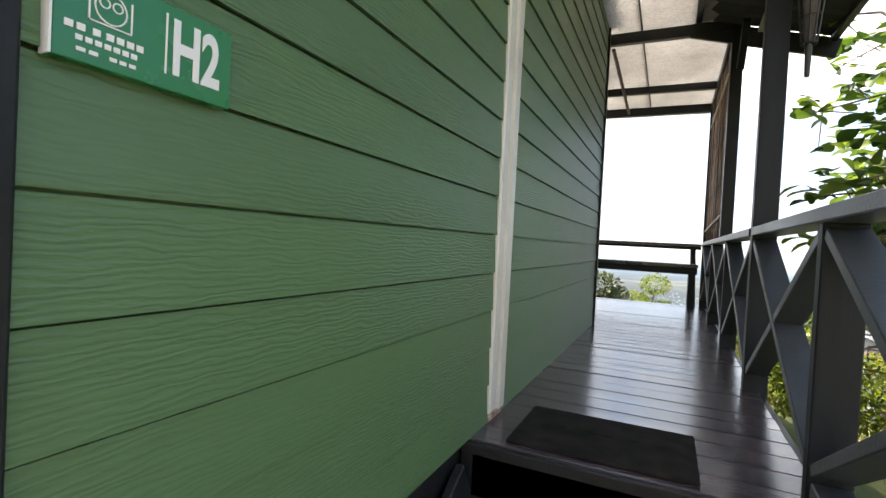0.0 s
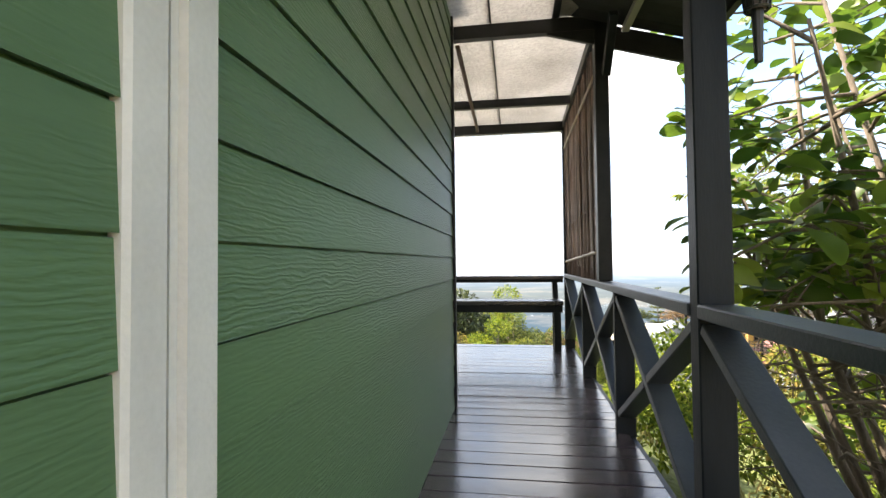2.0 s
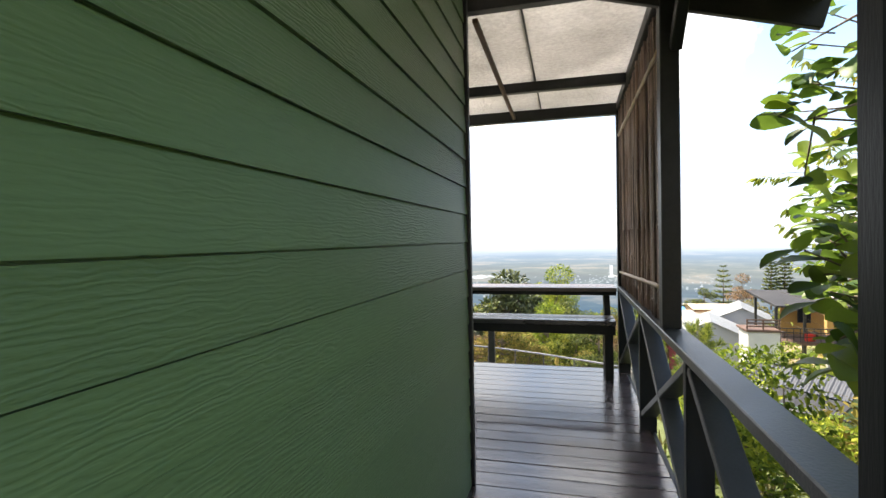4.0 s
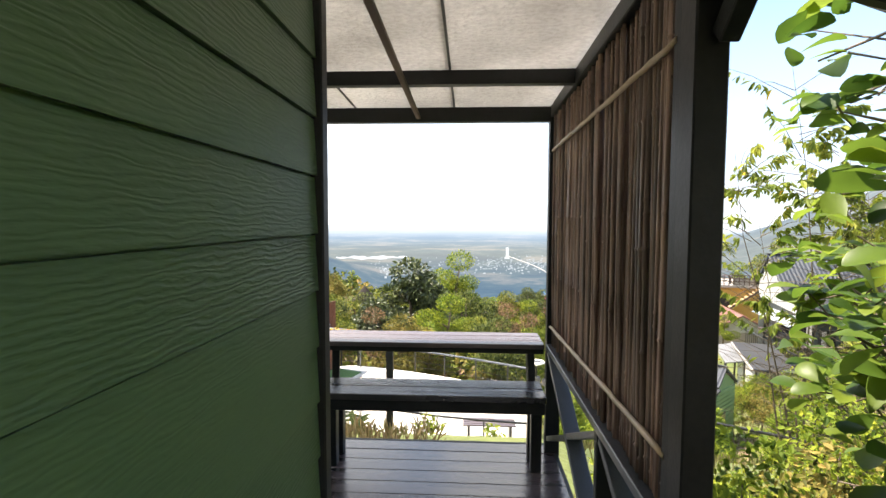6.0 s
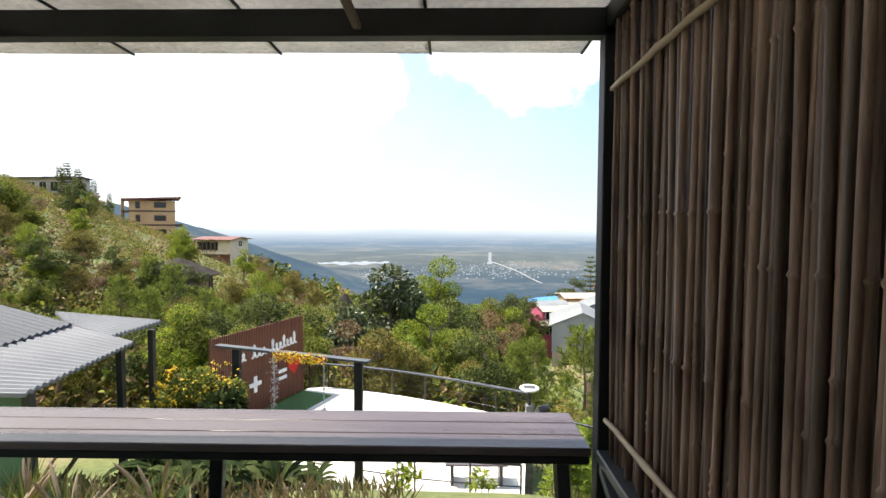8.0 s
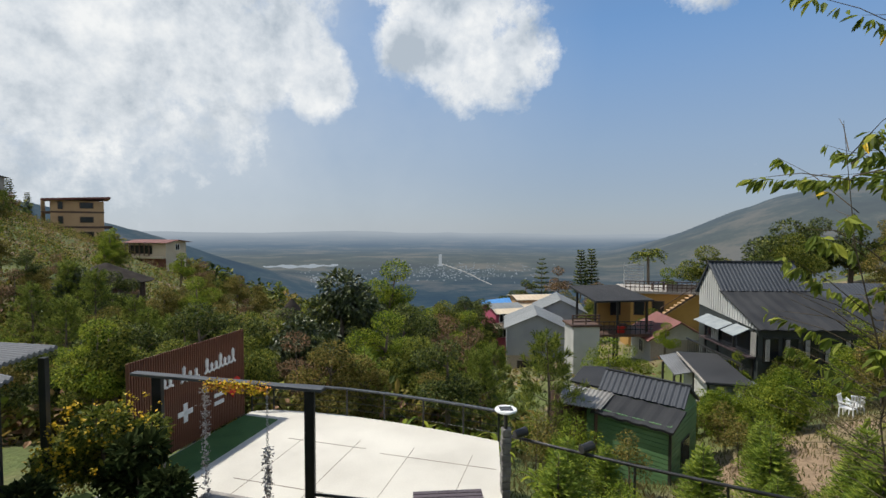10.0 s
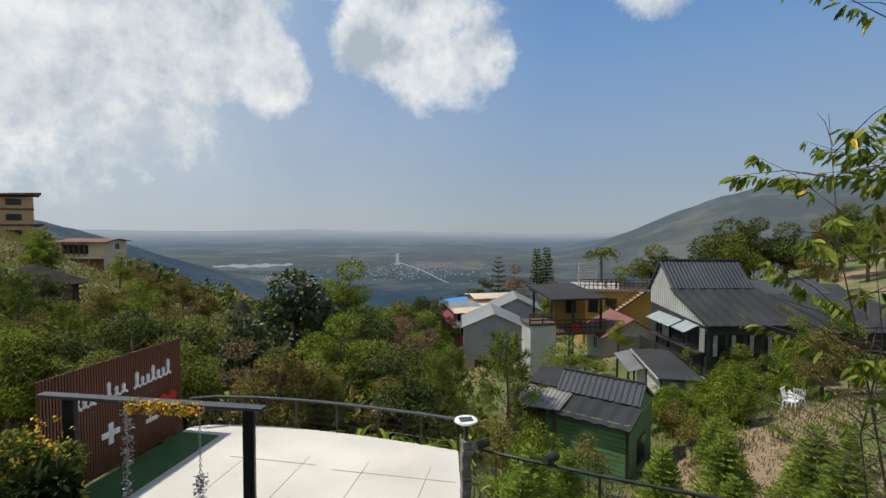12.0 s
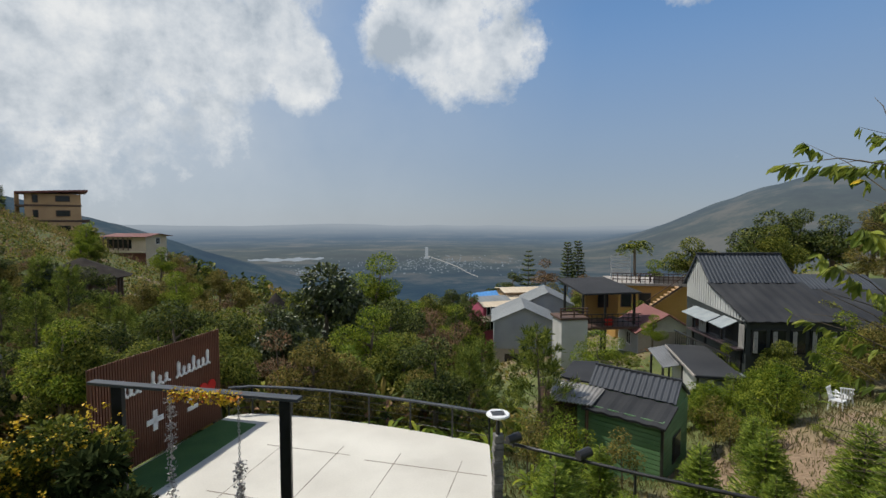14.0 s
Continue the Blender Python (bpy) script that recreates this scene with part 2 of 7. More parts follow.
M_LEAF_O = surf("leaf_olive", (0.14, 0.132, 0.028), (0.25, 0.22, 0.052), scale=0.4, rough=0.65, spec=0.22, bump=0.0, fine=9, island=0.8, transl=0.3)
M_LEAF_R = surf("leaf_dry", (0.17, 0.115, 0.055), (0.26, 0.18, 0.09), scale=0.4, rough=0.62, spec=0.22, bump=0.0, fine=9, island=0.7, transl=0.2)
M_LEAF_N = surf("leaf_glossy", (0.075, 0.145, 0.019), (0.165, 0.245, 0.032), scale=0.8, rough=0.42, spec=0.45, bump=0.0, fine=9, island=0.6, transl=0.55)
M_LEAF_G = surf("leaf_leathery", (0.034, 0.055, 0.016), (0.085, 0.108, 0.034), scale=0.6, rough=0.42, spec=0.55, bump=0.0, fine=9, island=0.75, transl=0.12)
M_FROND = surf("young_fronds", (0.175, 0.25, 0.035), (0.31, 0.385, 0.06), scale=0.9, rough=0.55, spec=0.25, bump=0.0, fine=9, island=0.5, transl=0.4)
M_NEEDLE = surf("pine_needles", (0.150, 0.205, 0.038), (0.280, 0.330, 0.070), scale=0.7, rough=0.5, spec=0.3, bump=0.0, fine=9, island=0.7, transl=0.32)
M_LEAF_X = surf("leaf_deep", (0.020, 0.036, 0.010), (0.050, 0.062, 0.020), scale=0.8, rough=0.8, spec=0.06, bump=0.0, fine=9, island=0.5, transl=0.12)
M_LEAF_S = surf("leaf_slender", (0.15, 0.21, 0.03), (0.27, 0.30, 0.05), scale=0.9, rough=0.5, spec=0.25, bump=0.0, fine=9, island=0.5, transl=0.42)
M_BARK = surf("bark", (0.10, 0.075, 0.055), (0.20, 0.16, 0.12), scale=4, stretch=(3, 3, 0.7), rough=0.9, bump=0.8, fine=30, fine_mix=0.4)
M_TWIG = surf("twig_bark", (0.055, 0.042, 0.026), (0.11, 0.085, 0.052), scale=4, rough=0.85, bump=0.3, fine=30, fine_mix=0.3)
M_CONC = surf("concrete_slab", (0.56, 0.53, 0.47), (0.68, 0.65, 0.58), scale=0.6, rough=0.8, bump=0.15, fine=30, fine_mix=0.1, c3=(0.45, 0.42, 0.37), c3_at=0.64)
M_STEEL = surf("dark_steel", (0.012, 0.012, 0.013), (0.03, 0.029, 0.028), scale=3, rough=0.4, bump=0.1, fine=60, fine_mix=0.3)
M_RUST = surf("brown_sheet", (0.118, 0.042, 0.024), (0.172, 0.066, 0.036), scale=1.0, rough=0.55, bump=0.1, fine=40, fine_mix=0.2)
M_ZINC = surf("zinc_roof", (0.150, 0.155, 0.165), (0.215, 0.22, 0.23), scale=0.8, rough=0.68, spec=0.15, metal=0.0, bump=0.1, fine=30, fine_mix=0.15)
M_SLATE = surf("slate_roof", (0.030, 0.031, 0.034), (0.050, 0.051, 0.054), scale=0.5, rough=0.75, spec=0.2, bump=0.15, fine=14, fine_mix=0.25)
M_BLUER = surf("blue_grey_roof", (0.040, 0.046, 0.058), (0.064, 0.072, 0.086), scale=0.5, rough=0.58, spec=0.25, metal=0.05, bump=0.1, fine=14, fine_mix=0.2)
M_REDR = surf("red_roof", (0.150, 0.052, 0.046), (0.220, 0.088, 0.076), scale=0.6, rough=0.7, bump=0.15, fine=14, fine_mix=0.25)
M_WHITE = surf("white_wall", (0.42, 0.42, 0.40), (0.54, 0.54, 0.52), scale=0.5, rough=0.8, bump=0.1, fine=14, fine_mix=0.1, c3=(0.30, 0.29, 0.26), c3_at=0.58)
M_PALE = surf("pale_blue_wall", (0.24, 0.265, 0.31), (0.31, 0.335, 0.375), scale=0.5, rough=0.7, bump=0.05, fine=14, fine_mix=0.1)
M_TAN = surf("tan_wall", (0.42, 0.27, 0.15), (0.52, 0.35, 0.20), scale=0.3, rough=0.8, bump=0.05, fine=8, fine_mix=0.15)
M_YELLOW = surf("ochre_wall", (0.34, 0.19, 0.045), (0.43, 0.25, 0.07), scale=0.5, rough=0.8, bump=0.05, fine=8, fine_mix=0.15)
M_PINK = surf("pink_wall", (0.42, 0.08, 0.15), (0.52, 0.13, 0.20), scale=0.5, rough=0.7, bump=0.05, fine=8, fine_mix=0.15)
M_BROWN = surf("brown_wall", (0.07, 0.04, 0.03), (0.12, 0.07, 0.05), scale=1, rough=0.7, bump=0.2, fine=20, fine_mix=0.25)
M_GREENW = surf("green_wall", (0.10, 0.20, 0.09), (0.14, 0.25, 0.12), scale=1, rough=0.6, bump=0.1, fine=20, fine_mix=0.15)
M_TURF = surf("turf", (0.050, 0.120, 0.030), (0.075, 0.160, 0.045), scale=2, rough=0.95, bump=0.7, fine=120, fine_mix=0.4)
# Window panes, and flat dark panels that stand for shaded interiors.
M_GLASS_SHADE = surf("glass_and_shade", (0.012, 0.014, 0.017), (0.02, 0.023, 0.027), scale=1, rough=0.12, bump=0, fine=5, fine_mix=0.1)
M_PALEROOF = surf("pale_roof", (0.17, 0.18, 0.18), (0.23, 0.24, 0.24), scale=0.5, rough=0.5, bump=0.05, fine=10, fine_mix=0.1)
M_CREAM = surf("cream_wall", (0.55, 0.45, 0.33), (0.64, 0.54, 0.40), scale=0.5, rough=0.8, bump=0.05, fine=8, fine_mix=0.12)
M_GREYW = surf("grey_wall", (0.30, 0.27, 0.24), (0.40, 0.36, 0.32), scale=0.3, rough=0.8, bump=0.05, fine=8, fine_mix=0.2)
M_THATCH = surf("thatch", (0.03, 0.026, 0.023), (0.06, 0.052, 0.046), scale=1, rough=0.97, spec=0.05, bump=0.7, fine=18, fine_mix=0.4)
M_WFLAT = surf("white_paint", (0.72, 0.72, 0.72), (0.80, 0.80, 0.80), scale=3, rough=0.5, bump=0, fine=20, fine_mix=0.04)
M_REDF = surf("red_paint", (0.52, 0.02, 0.015), (0.62, 0.03, 0.02), scale=3, rough=0.45, bump=0, fine=20, fine_mix=0.05)
M_SIGN = surf("sign_green", (0.012, 0.15, 0.045), (0.018, 0.18, 0.06), scale=6, rough=0.25, bump=0, fine=30, fine_mix=0.06)
M_FLOWER = surf("yellow_flower", (0.62, 0.42, 0.02), (0.72, 0.52, 0.03), scale=3, rough=0.6, bump=0, fine=20, island=0.25, transl=0.2)
M_PLUME = surf("grass_plume", (0.38, 0.27, 0.18), (0.52, 0.40, 0.28), scale=3, rough=0.9, bump=0, fine=30, island=0.3, transl=0.3)


# ---- mesh helpers ----
def part(name, bm, material, parent=None, label="", smooth=False):
    """Links a bmesh as one mesh object under a thing or part."""
    me = bpy.data.meshes.new(name)
    bm.to_mesh(me)
    bm.free()
    me.materials.append(material)
    if smooth:
        for p in me.polygons:
            p.use_smooth = True
    ob = new(name, me)
    if parent is not None:
        ob.parent = parent
        ob.matrix_parent_inverse = parent.matrix_world.inverted()
    if label:
        ob["label"] = label
    return ob


def mesh_part(name, verts, faces, material, parent=None, label="", smooth=False):
    me = bpy.data.meshes.new(name)
    me.from_pydata(verts, [], faces)
    me.materials.append(material)
    if smooth:
        for p in me.polygons:
            p.use_smooth = True
    ob = new(name, me)
    if parent is not None:
        ob.parent = parent
        ob.matrix_parent_inverse = parent.matrix_world.inverted()
    if label:
        ob["label"] = label
    return ob


def thing(name, at, label, category, group="", kind="", rot=0.0):
    ob = new(name)
    ob.empty_display_size = 0.1
    ob.matrix_world = pose(*at, 0, 0, rot)
    bpy.context.view_layer.update()
    return tagged(ob, label, category, group, kind)


def box(bm, lo, hi, bevel=0.0, m=None):
    """A box between two corners, optionally bevelled and moved by m."""
    t = bmesh.new()
    r = bmesh.ops.create_cube(t, size=1)
    size = [b - a for a, b in zip(lo, hi)]
    for v in t.verts:
        v.co = Vector([a + (c + 0.5) * s for a, c, s in zip(lo, v.co, size)])
    if bevel:
        bmesh.ops.bevel(t, geom=list(t.edges), offset=bevel, segments=1, affect="EDGES")
    if m is not None:
        bmesh.ops.transform(t, matrix=m, verts=t.verts)
    join(bm, t)
    return bm


def join(bm, t):
    me = bpy.data.meshes.new("tmp")
    t.to_mesh(me)
    t.free()
    bm.from_mesh(me)
    bpy.data.meshes.remove(me)


def boxes(*items, bevel=0.0):
    bm = bmesh.new()
    for lo, hi in items:
        box(bm, lo, hi, bevel)
    return bm


def beam(bm, a, b, w, h, bevel=0.004):
    """A bar of width w and height h from a to b."""
    a, b = Vector(a), Vector(b)
    d = b - a
    q = d.to_track_quat("Y", "Z").to_matrix().to_4x4()
    box(bm, (-w / 2, 0, -h / 2), (w / 2, d.length, h / 2), bevel, Matrix.Translation(a) @ q)
    return bm


def tube(bm, pts, radii, seg=8, cap=True):
    """A round tube through points."""
    rings = []
    pts = [Vector(p) for p in pts]
    for i, p in enumerate(pts):
        d = (pts[min(i + 1, len(pts) - 1)] - pts[max(i - 1, 0)]).normalized()
        u = d.cross(Vector((0.31, 0.95, 0.12))).normalized()
        w = d.cross(u)
        r = radii[i] if isinstance(radii, (list, tuple)) else radii
        rings.append([bm.verts.new(p + (u * math.cos(k * 2 * math.pi / seg) + w * math.sin(k * 2 * math.pi / seg)) * r) for k in range(seg)])
    for a, b in zip(rings, rings[1:]):
        for k in range(seg):
            bm.faces.new((a[k], a[(k + 1) % seg], b[(k + 1) % seg], b[k]))
    if cap:
        bm.faces.new(rings[0][::-1])
        bm.faces.new(rings[-1])
    return bm


# ---- ground ----
PROFILE_Y = (-400, -40, -2, 1.2, 4.0, 7.0, 10.6, 12.2, 12.9, 20.0, 30.0, 60.0, 110.0, 200.0, 330.0, 460.0)
PROFILE_Z = (20, 6, -0.5, -0.56, -0.8, -1.05, -1.75, -2.6, -3.7, -4.6, -8.5, -15.0, -22.0, -44.0, -80.0, -112.0)


def step01(a, b, v):
    u = min(max((v - a) / (b - a), 0), 1)
    return u * u * (3 - 2 * u)


def ground_z(x, y):
    z = float(np.interp(y, PROFILE_Y, PROFILE_Z))
    z += 0.36 * max(-x - 8, 0) * step01(14, 55, y) * (1 - 0.5 * step01(200, 450, y))
    z += 0.15 * max(x - 5, 0) * step01(26, 40, y) * (1 - step01(70, 130, y))
    z -= 2.2 * math.exp(-((x - 8.5) / 5.5) ** 2) * step01(10, 20, y) * (1 - step01(28, 40, y))
    z += 0.05 * max(x - 12, 0) * step01(8, 20, y) * (1 - step01(60, 100, y))
    z -= 1.1 * step01(0.7, 3.0, x) * (1 - step01(6, 14, y)) * step01(-3, 2, y)
    z += 0.35 * noise.noise((x * 0.12, y * 0.12, 3)) * step01(14, 24, math.hypot(x, y - 2))
    return z


def ground():
    verts, faces = [], []
    radii = [0.0] + [0.6 * 1.085 ** i for i in range(82)]
    seg = 144
    for r in radii:
        for k in range(seg):
            a = 2 * math.pi * k / seg
            x, y = r * math.cos(a), r * math.sin(a) + 4
            verts.append((x, y, ground_z(x, y)))
    for i in range(len(radii) - 1):
        for k in range(seg):
            a, b = i * seg + k, i * seg + (k + 1) % seg
            faces.append((a, b, b + seg, a + seg))
    ob = mesh_part("ground", verts, faces, M_GROUND, smooth=True)
    tagged(ob, "green and ochre hillside ground falling to the valley", "ground", kind="structure")


ground()


# ---- distance ----
def backdrop():
    """The valley floor and far ridges beyond the near hillside, glowing, with haze painted in."""
    m = bpy.data.materials.new("painted_haze")
    m.use_nodes = True
    n, l = m.node_tree.nodes, m.node_tree.links
    n.clear()
    out, em = n.new("ShaderNodeOutputMaterial"), n.new("ShaderNodeEmission")
    co = n.new("ShaderNodeTexCoord")
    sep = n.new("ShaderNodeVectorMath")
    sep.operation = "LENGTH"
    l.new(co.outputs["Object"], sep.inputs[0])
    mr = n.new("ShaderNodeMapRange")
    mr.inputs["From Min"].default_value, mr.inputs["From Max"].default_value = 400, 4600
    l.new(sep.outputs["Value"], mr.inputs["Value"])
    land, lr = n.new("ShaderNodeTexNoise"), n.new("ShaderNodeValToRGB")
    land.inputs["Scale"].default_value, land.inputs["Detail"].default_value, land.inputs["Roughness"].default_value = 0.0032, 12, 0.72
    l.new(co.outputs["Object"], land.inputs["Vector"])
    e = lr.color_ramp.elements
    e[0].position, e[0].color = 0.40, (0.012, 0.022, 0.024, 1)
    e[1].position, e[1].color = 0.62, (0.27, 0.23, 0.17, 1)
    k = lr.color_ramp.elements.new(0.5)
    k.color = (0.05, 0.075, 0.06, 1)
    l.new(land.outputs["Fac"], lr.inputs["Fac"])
    # Haze is painted: the emitted land colour fades to blue-grey with distance.
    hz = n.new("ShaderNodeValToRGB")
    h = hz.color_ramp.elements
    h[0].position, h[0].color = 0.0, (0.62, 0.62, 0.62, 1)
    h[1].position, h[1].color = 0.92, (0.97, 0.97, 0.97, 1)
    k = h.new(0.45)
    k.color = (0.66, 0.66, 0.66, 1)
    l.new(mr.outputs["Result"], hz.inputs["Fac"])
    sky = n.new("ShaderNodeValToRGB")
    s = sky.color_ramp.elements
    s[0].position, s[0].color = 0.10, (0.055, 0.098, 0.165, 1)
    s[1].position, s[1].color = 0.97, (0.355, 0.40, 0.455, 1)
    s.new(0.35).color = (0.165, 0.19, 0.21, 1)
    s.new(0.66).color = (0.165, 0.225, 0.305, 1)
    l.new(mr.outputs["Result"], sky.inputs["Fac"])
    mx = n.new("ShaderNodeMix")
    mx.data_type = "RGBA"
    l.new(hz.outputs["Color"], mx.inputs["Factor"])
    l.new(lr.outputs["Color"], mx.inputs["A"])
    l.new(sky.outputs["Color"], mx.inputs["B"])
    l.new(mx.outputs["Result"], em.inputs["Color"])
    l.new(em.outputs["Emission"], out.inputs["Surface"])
    verts, faces, seg = [], [], 220
    rr = [330, 420, 560, 660, 760, 860, 950, 1050, 1150, 1250, 1370, 1500, 1700, 2100, 2500, 2900, 3700, 4400, 4700]
    for r in rr:
        for k in range(seg + 1):
            a = radians(18 + 144 * k / seg)
            az = math.degrees(a)
            elev = np.interp(r, (330, 560, 1050, 2100, 3700, 4400, 4700), (-13, -10, -6.6, -3.4, -1.5, -0.8, -0.55))
            z = r * math.tan(radians(float(elev)))
            ridge = noise.fractal((az * 0.09, r * 0.001, 2.2), 1.0, 2.0, 5)
            if r > 4000:
                z += r * 0.004 * ridge
            # the near mountain on one side and the low ridge on the other
            right = 1.0 - step01(45, 68, az)
            z += right * r * 0.125 * math.exp(-((r - 2500) / 900) ** 2) * (1 + 0.10 * ridge)
            left = min(max((az - 100.0) / 18.0, 0.0), 1.5)
            z += left * r * 0.108 * math.exp(-((r - 1050) / 330) ** 2) * (1 + 0.12 * ridge)
            verts.append((r * math.cos(a), r * math.sin(a), z))
    for i in range(len(rr) - 1):
        for k in range(seg):
            a = i * (seg + 1) + k
            faces.append((a, a + 1, a + seg + 2, a + seg + 1))
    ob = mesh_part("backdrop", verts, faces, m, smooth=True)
    tagged(ob, "valley and far ridges with blue haze painted in", "distance", kind="structure")


backdrop()


# Emission for far shapes: their hazy daylight is put into the colour.
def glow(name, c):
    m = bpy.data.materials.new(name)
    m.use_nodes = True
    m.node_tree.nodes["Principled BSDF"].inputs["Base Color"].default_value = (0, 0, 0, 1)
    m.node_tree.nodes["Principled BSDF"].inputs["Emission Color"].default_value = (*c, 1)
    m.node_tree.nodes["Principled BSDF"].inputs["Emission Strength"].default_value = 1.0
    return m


def valley_details():
    """A lake, a road and a scattered town lying on the far valley floor, in glowing haze-pale colours."""
    elevs, dists = (-13, -10, -6.6, -3.4, -1.5, -0.8), (330, 560, 1050, 2100, 3700, 4400)

    def place(az, el, up=6.0):
        r = float(np.interp(el, elevs, dists))
        a = radians(90 - az)
        return (r * math.cos(a), r * math.sin(a), r * math.tan(radians(el)) + up)
    lake = [place(-15.6 + 8.2 * k / 24, -4.42 - 0.06 * math.sin(k * 0.7) - 0.05 * math.sin(k * 1.9)) for k in range(25)] + [place(-7.4 - 8.2 * k / 24, -4.55 - 0.22 * math.sin(k * 0.131) - 0.07 * math.sin(k * 0.9)) for k in range(25)]
    ob = mesh_part("water", lake, [tuple(range(len(lake)))], glow("far_water_glow", (0.215, 0.25, 0.285)))
    tagged(ob, "pale lake in the hazy valley", "lake", kind="structure")
    v, f = [], []
    line = [(4.4, -4.3), (5.6, -4.7), (7.0, -5.2), (8.2, -5.7), (9.2, -6.3), (10.6, -6.9)]
    for az, el in line:
        v += [place(az, el - 0.03), place(az + 0.06, el + 0.03)]
    for k in range(len(line) - 1):
        f.append((2 * k, 2 * k + 1, 2 * k + 3, 2 * k + 2))
    ob = mesh_part("road", v, f, glow("far_road_glow", (0.34, 0.32, 0.29)))
    tagged(ob, "pale road crossing the hazy valley", "road", kind="structure")
    rng = random.Random(31)
    v, f = [], []
    for k in range(640):
        if rng.random() < 0.5:
            az, el = rng.gauss(-14, 4.5), rng.gauss(-6.0, 0.45)
        else:
            az, el = rng.gauss(6, 5), rng.gauss(-5.2, 0.5)
        x, y, z = place(az, el, 2)
        w, h = rng.uniform(0.8, 2.6), rng.uniform(1.0, 2.2)
        b = len(v)
        v += [(x - w, y, z), (x + w, y, z), (x + w, y, z + h), (x - w, y, z + h), (x - w, y + w, z), (x + w, y + w, z), (x + w, y + w, z + h * 1.3), (x - w, y + w, z + h * 1.3)]
        f += [(b, b + 1, b + 2, b + 3), (b + 3, b + 2, b + 6, b + 7), (b + 1, b + 5, b + 6, b + 2), (b + 4, b, b + 3, b + 7), (b + 5, b + 4, b + 7, b + 6)]
    ob = mesh_part("far_town", v, f, glow("far_walls_glow", (0.20, 0.235, 0.27)))
    tagged(ob, "pale specks of a far town in the valley", "town", kind="stuff")
    t = thing("far_tower", place(4.55, -4.5, 0), "slim white tower far off in the valley", "tower")
    x, y, z = place(4.55, -4.5, 0)
    part("shaft", boxes(((x - 5, y - 5, z - 10), (x + 5, y + 5, z + 42)), ((x - 9, y - 6, z - 10), (x + 9, y + 6, z + 6))), glow("far_white_glow", (0.27, 0.30, 0.33)), t)


valley_details()

# ---- house ----
WX = -0.60          # outer face of the siding
Y0, Y1 = 0.185, 4.28  # the house's long wall
DECK_END = 6.60
RX = 0.31           # inner face of the railing


def wall_box(name, lo, hi, mat, label):
    ob = part(name, boxes((lo, hi)), mat)
    return tagged(ob, label, "wall", kind="structure")


wall_east = wall_box("wall_east", (WX - 0.14, Y0, 0.02), (WX - 0.02, Y1, 2.75), M_DARK, "house wall clad in green lapped wood-grain boards")
wall_box("wall_north", (-4.6, Y1 - 0.12, 0.02), (WX - 0.14, Y1, 2.75), M_SIDING, "green end wall of the house behind the deck seat")
wall_box("wall_south", (-4.6, Y0, 0.02), (WX - 0.14, Y0 + 0.12, 2.75), M_SIDING, "green end wall of the house beside the steps")
wall_box("wall_west", (-4.6, Y0 + 0.12, 0.02), (-4.48, Y1 - 0.12, 2.75), M_SIDING, "green back wall of the house")
wall_box("wall_base", (-4.6, Y0, -1.6), (WX - 0.03, Y1, 0.02), M_DARK, "dark plinth under the green house")


def siding():
    pitch, z0 = 0.135, 0.001
    for a, b in ((Y0 + 0.046, 1.642), (1.764, Y1 - 0.045)):
        me = None
        for k in range(20):
            z = z0 + k * pitch
            if me is None:
                bm = bmesh.new()
                prof = ((-0.020, 0.003), (0.0, 0.0), (0.0, 0.004), (-0.0065, 0.1305), (-0.016, 0.131), (-0.019, 0.155), (-0.024, 0.155))
                va = [bm.verts.new((x, a, q)) for x, q in prof]
                vb = [bm.verts.new((x, b, q)) for x, q in prof]
                for i in range(len(prof)):
                    j = (i + 1) % len(prof)
                    bm.faces.new((va[i], va[j], vb[j], vb[i]))
                bm.faces.new(va)
                bm.faces.new(vb)
                bmesh.ops.recalc_face_normals(bm, faces=bm.faces)
                ob = part("board", bm, M_SIDING, wall_east)
                me = ob.data
            else:
                ob = new("board", me)
                ob.parent = wall_east
            ob.location = (WX, 0, z)


siding()


def corner_trim(name, y):
    ob = part(name, boxes(((WX - 0.10, y, 0.0), (WX + 0.012, y + 0.045, 2.75)), bevel=0.004), M_DARK)
    tagged(ob, "black painted corner trim of the house", "trim", kind="structure")


corner_trim("trim_1", Y0)
corner_trim("trim_2", Y1 - 0.04)


def cover_strips():
    t = thing("cover_strip", (WX, 1.70, 0), "white painted double cover strip with a rusty foot", "trim strip")
    part("narrow_strip", boxes(((WX - 0.019, 1.628, 0.03), (WX + 0.008, 1.690, 2.72)), bevel=0.006), M_TRIM, t)
    bm = bmesh.new()
    box(bm, (WX - 0.019, 1.694, 0.03), (WX + 0.016, 1.776, 2.72))
    bmesh.ops.bevel(bm, geom=[e for e in bm.edges if abs(e.verts[0].co.z - e.verts[1].co.z) > 1 and e.verts[0].co.x > WX], offset=0.013, segments=4, affect="EDGES")
    part("wide_strip", bm, M_TRIM, t)
    part("foot", boxes(((WX - 0.018, 1.634, 0.0), (WX + 0.007, 1.770, 0.03)), bevel=0.004), surf("rusty_foot", (0.20, 0.08, 0.05), (0.50, 0.42, 0.36), scale=40, rough=0.8, bump=0.4, fine=120), t, "rust-stained foot")


cover_strips()

# ---- deck and steps ----
floor = part("floor", boxes(((-3.7, Y1 + 0.02, -0.12), (0.36, DECK_END - 0.02, -0.035)), ((WX - 0.02, 1.50, -0.12), (0.36, Y1 + 0.02, -0.035))), M_DARK)
tagged(floor, "dark brown painted timber deck of glossy boards", "floor", kind="structure")


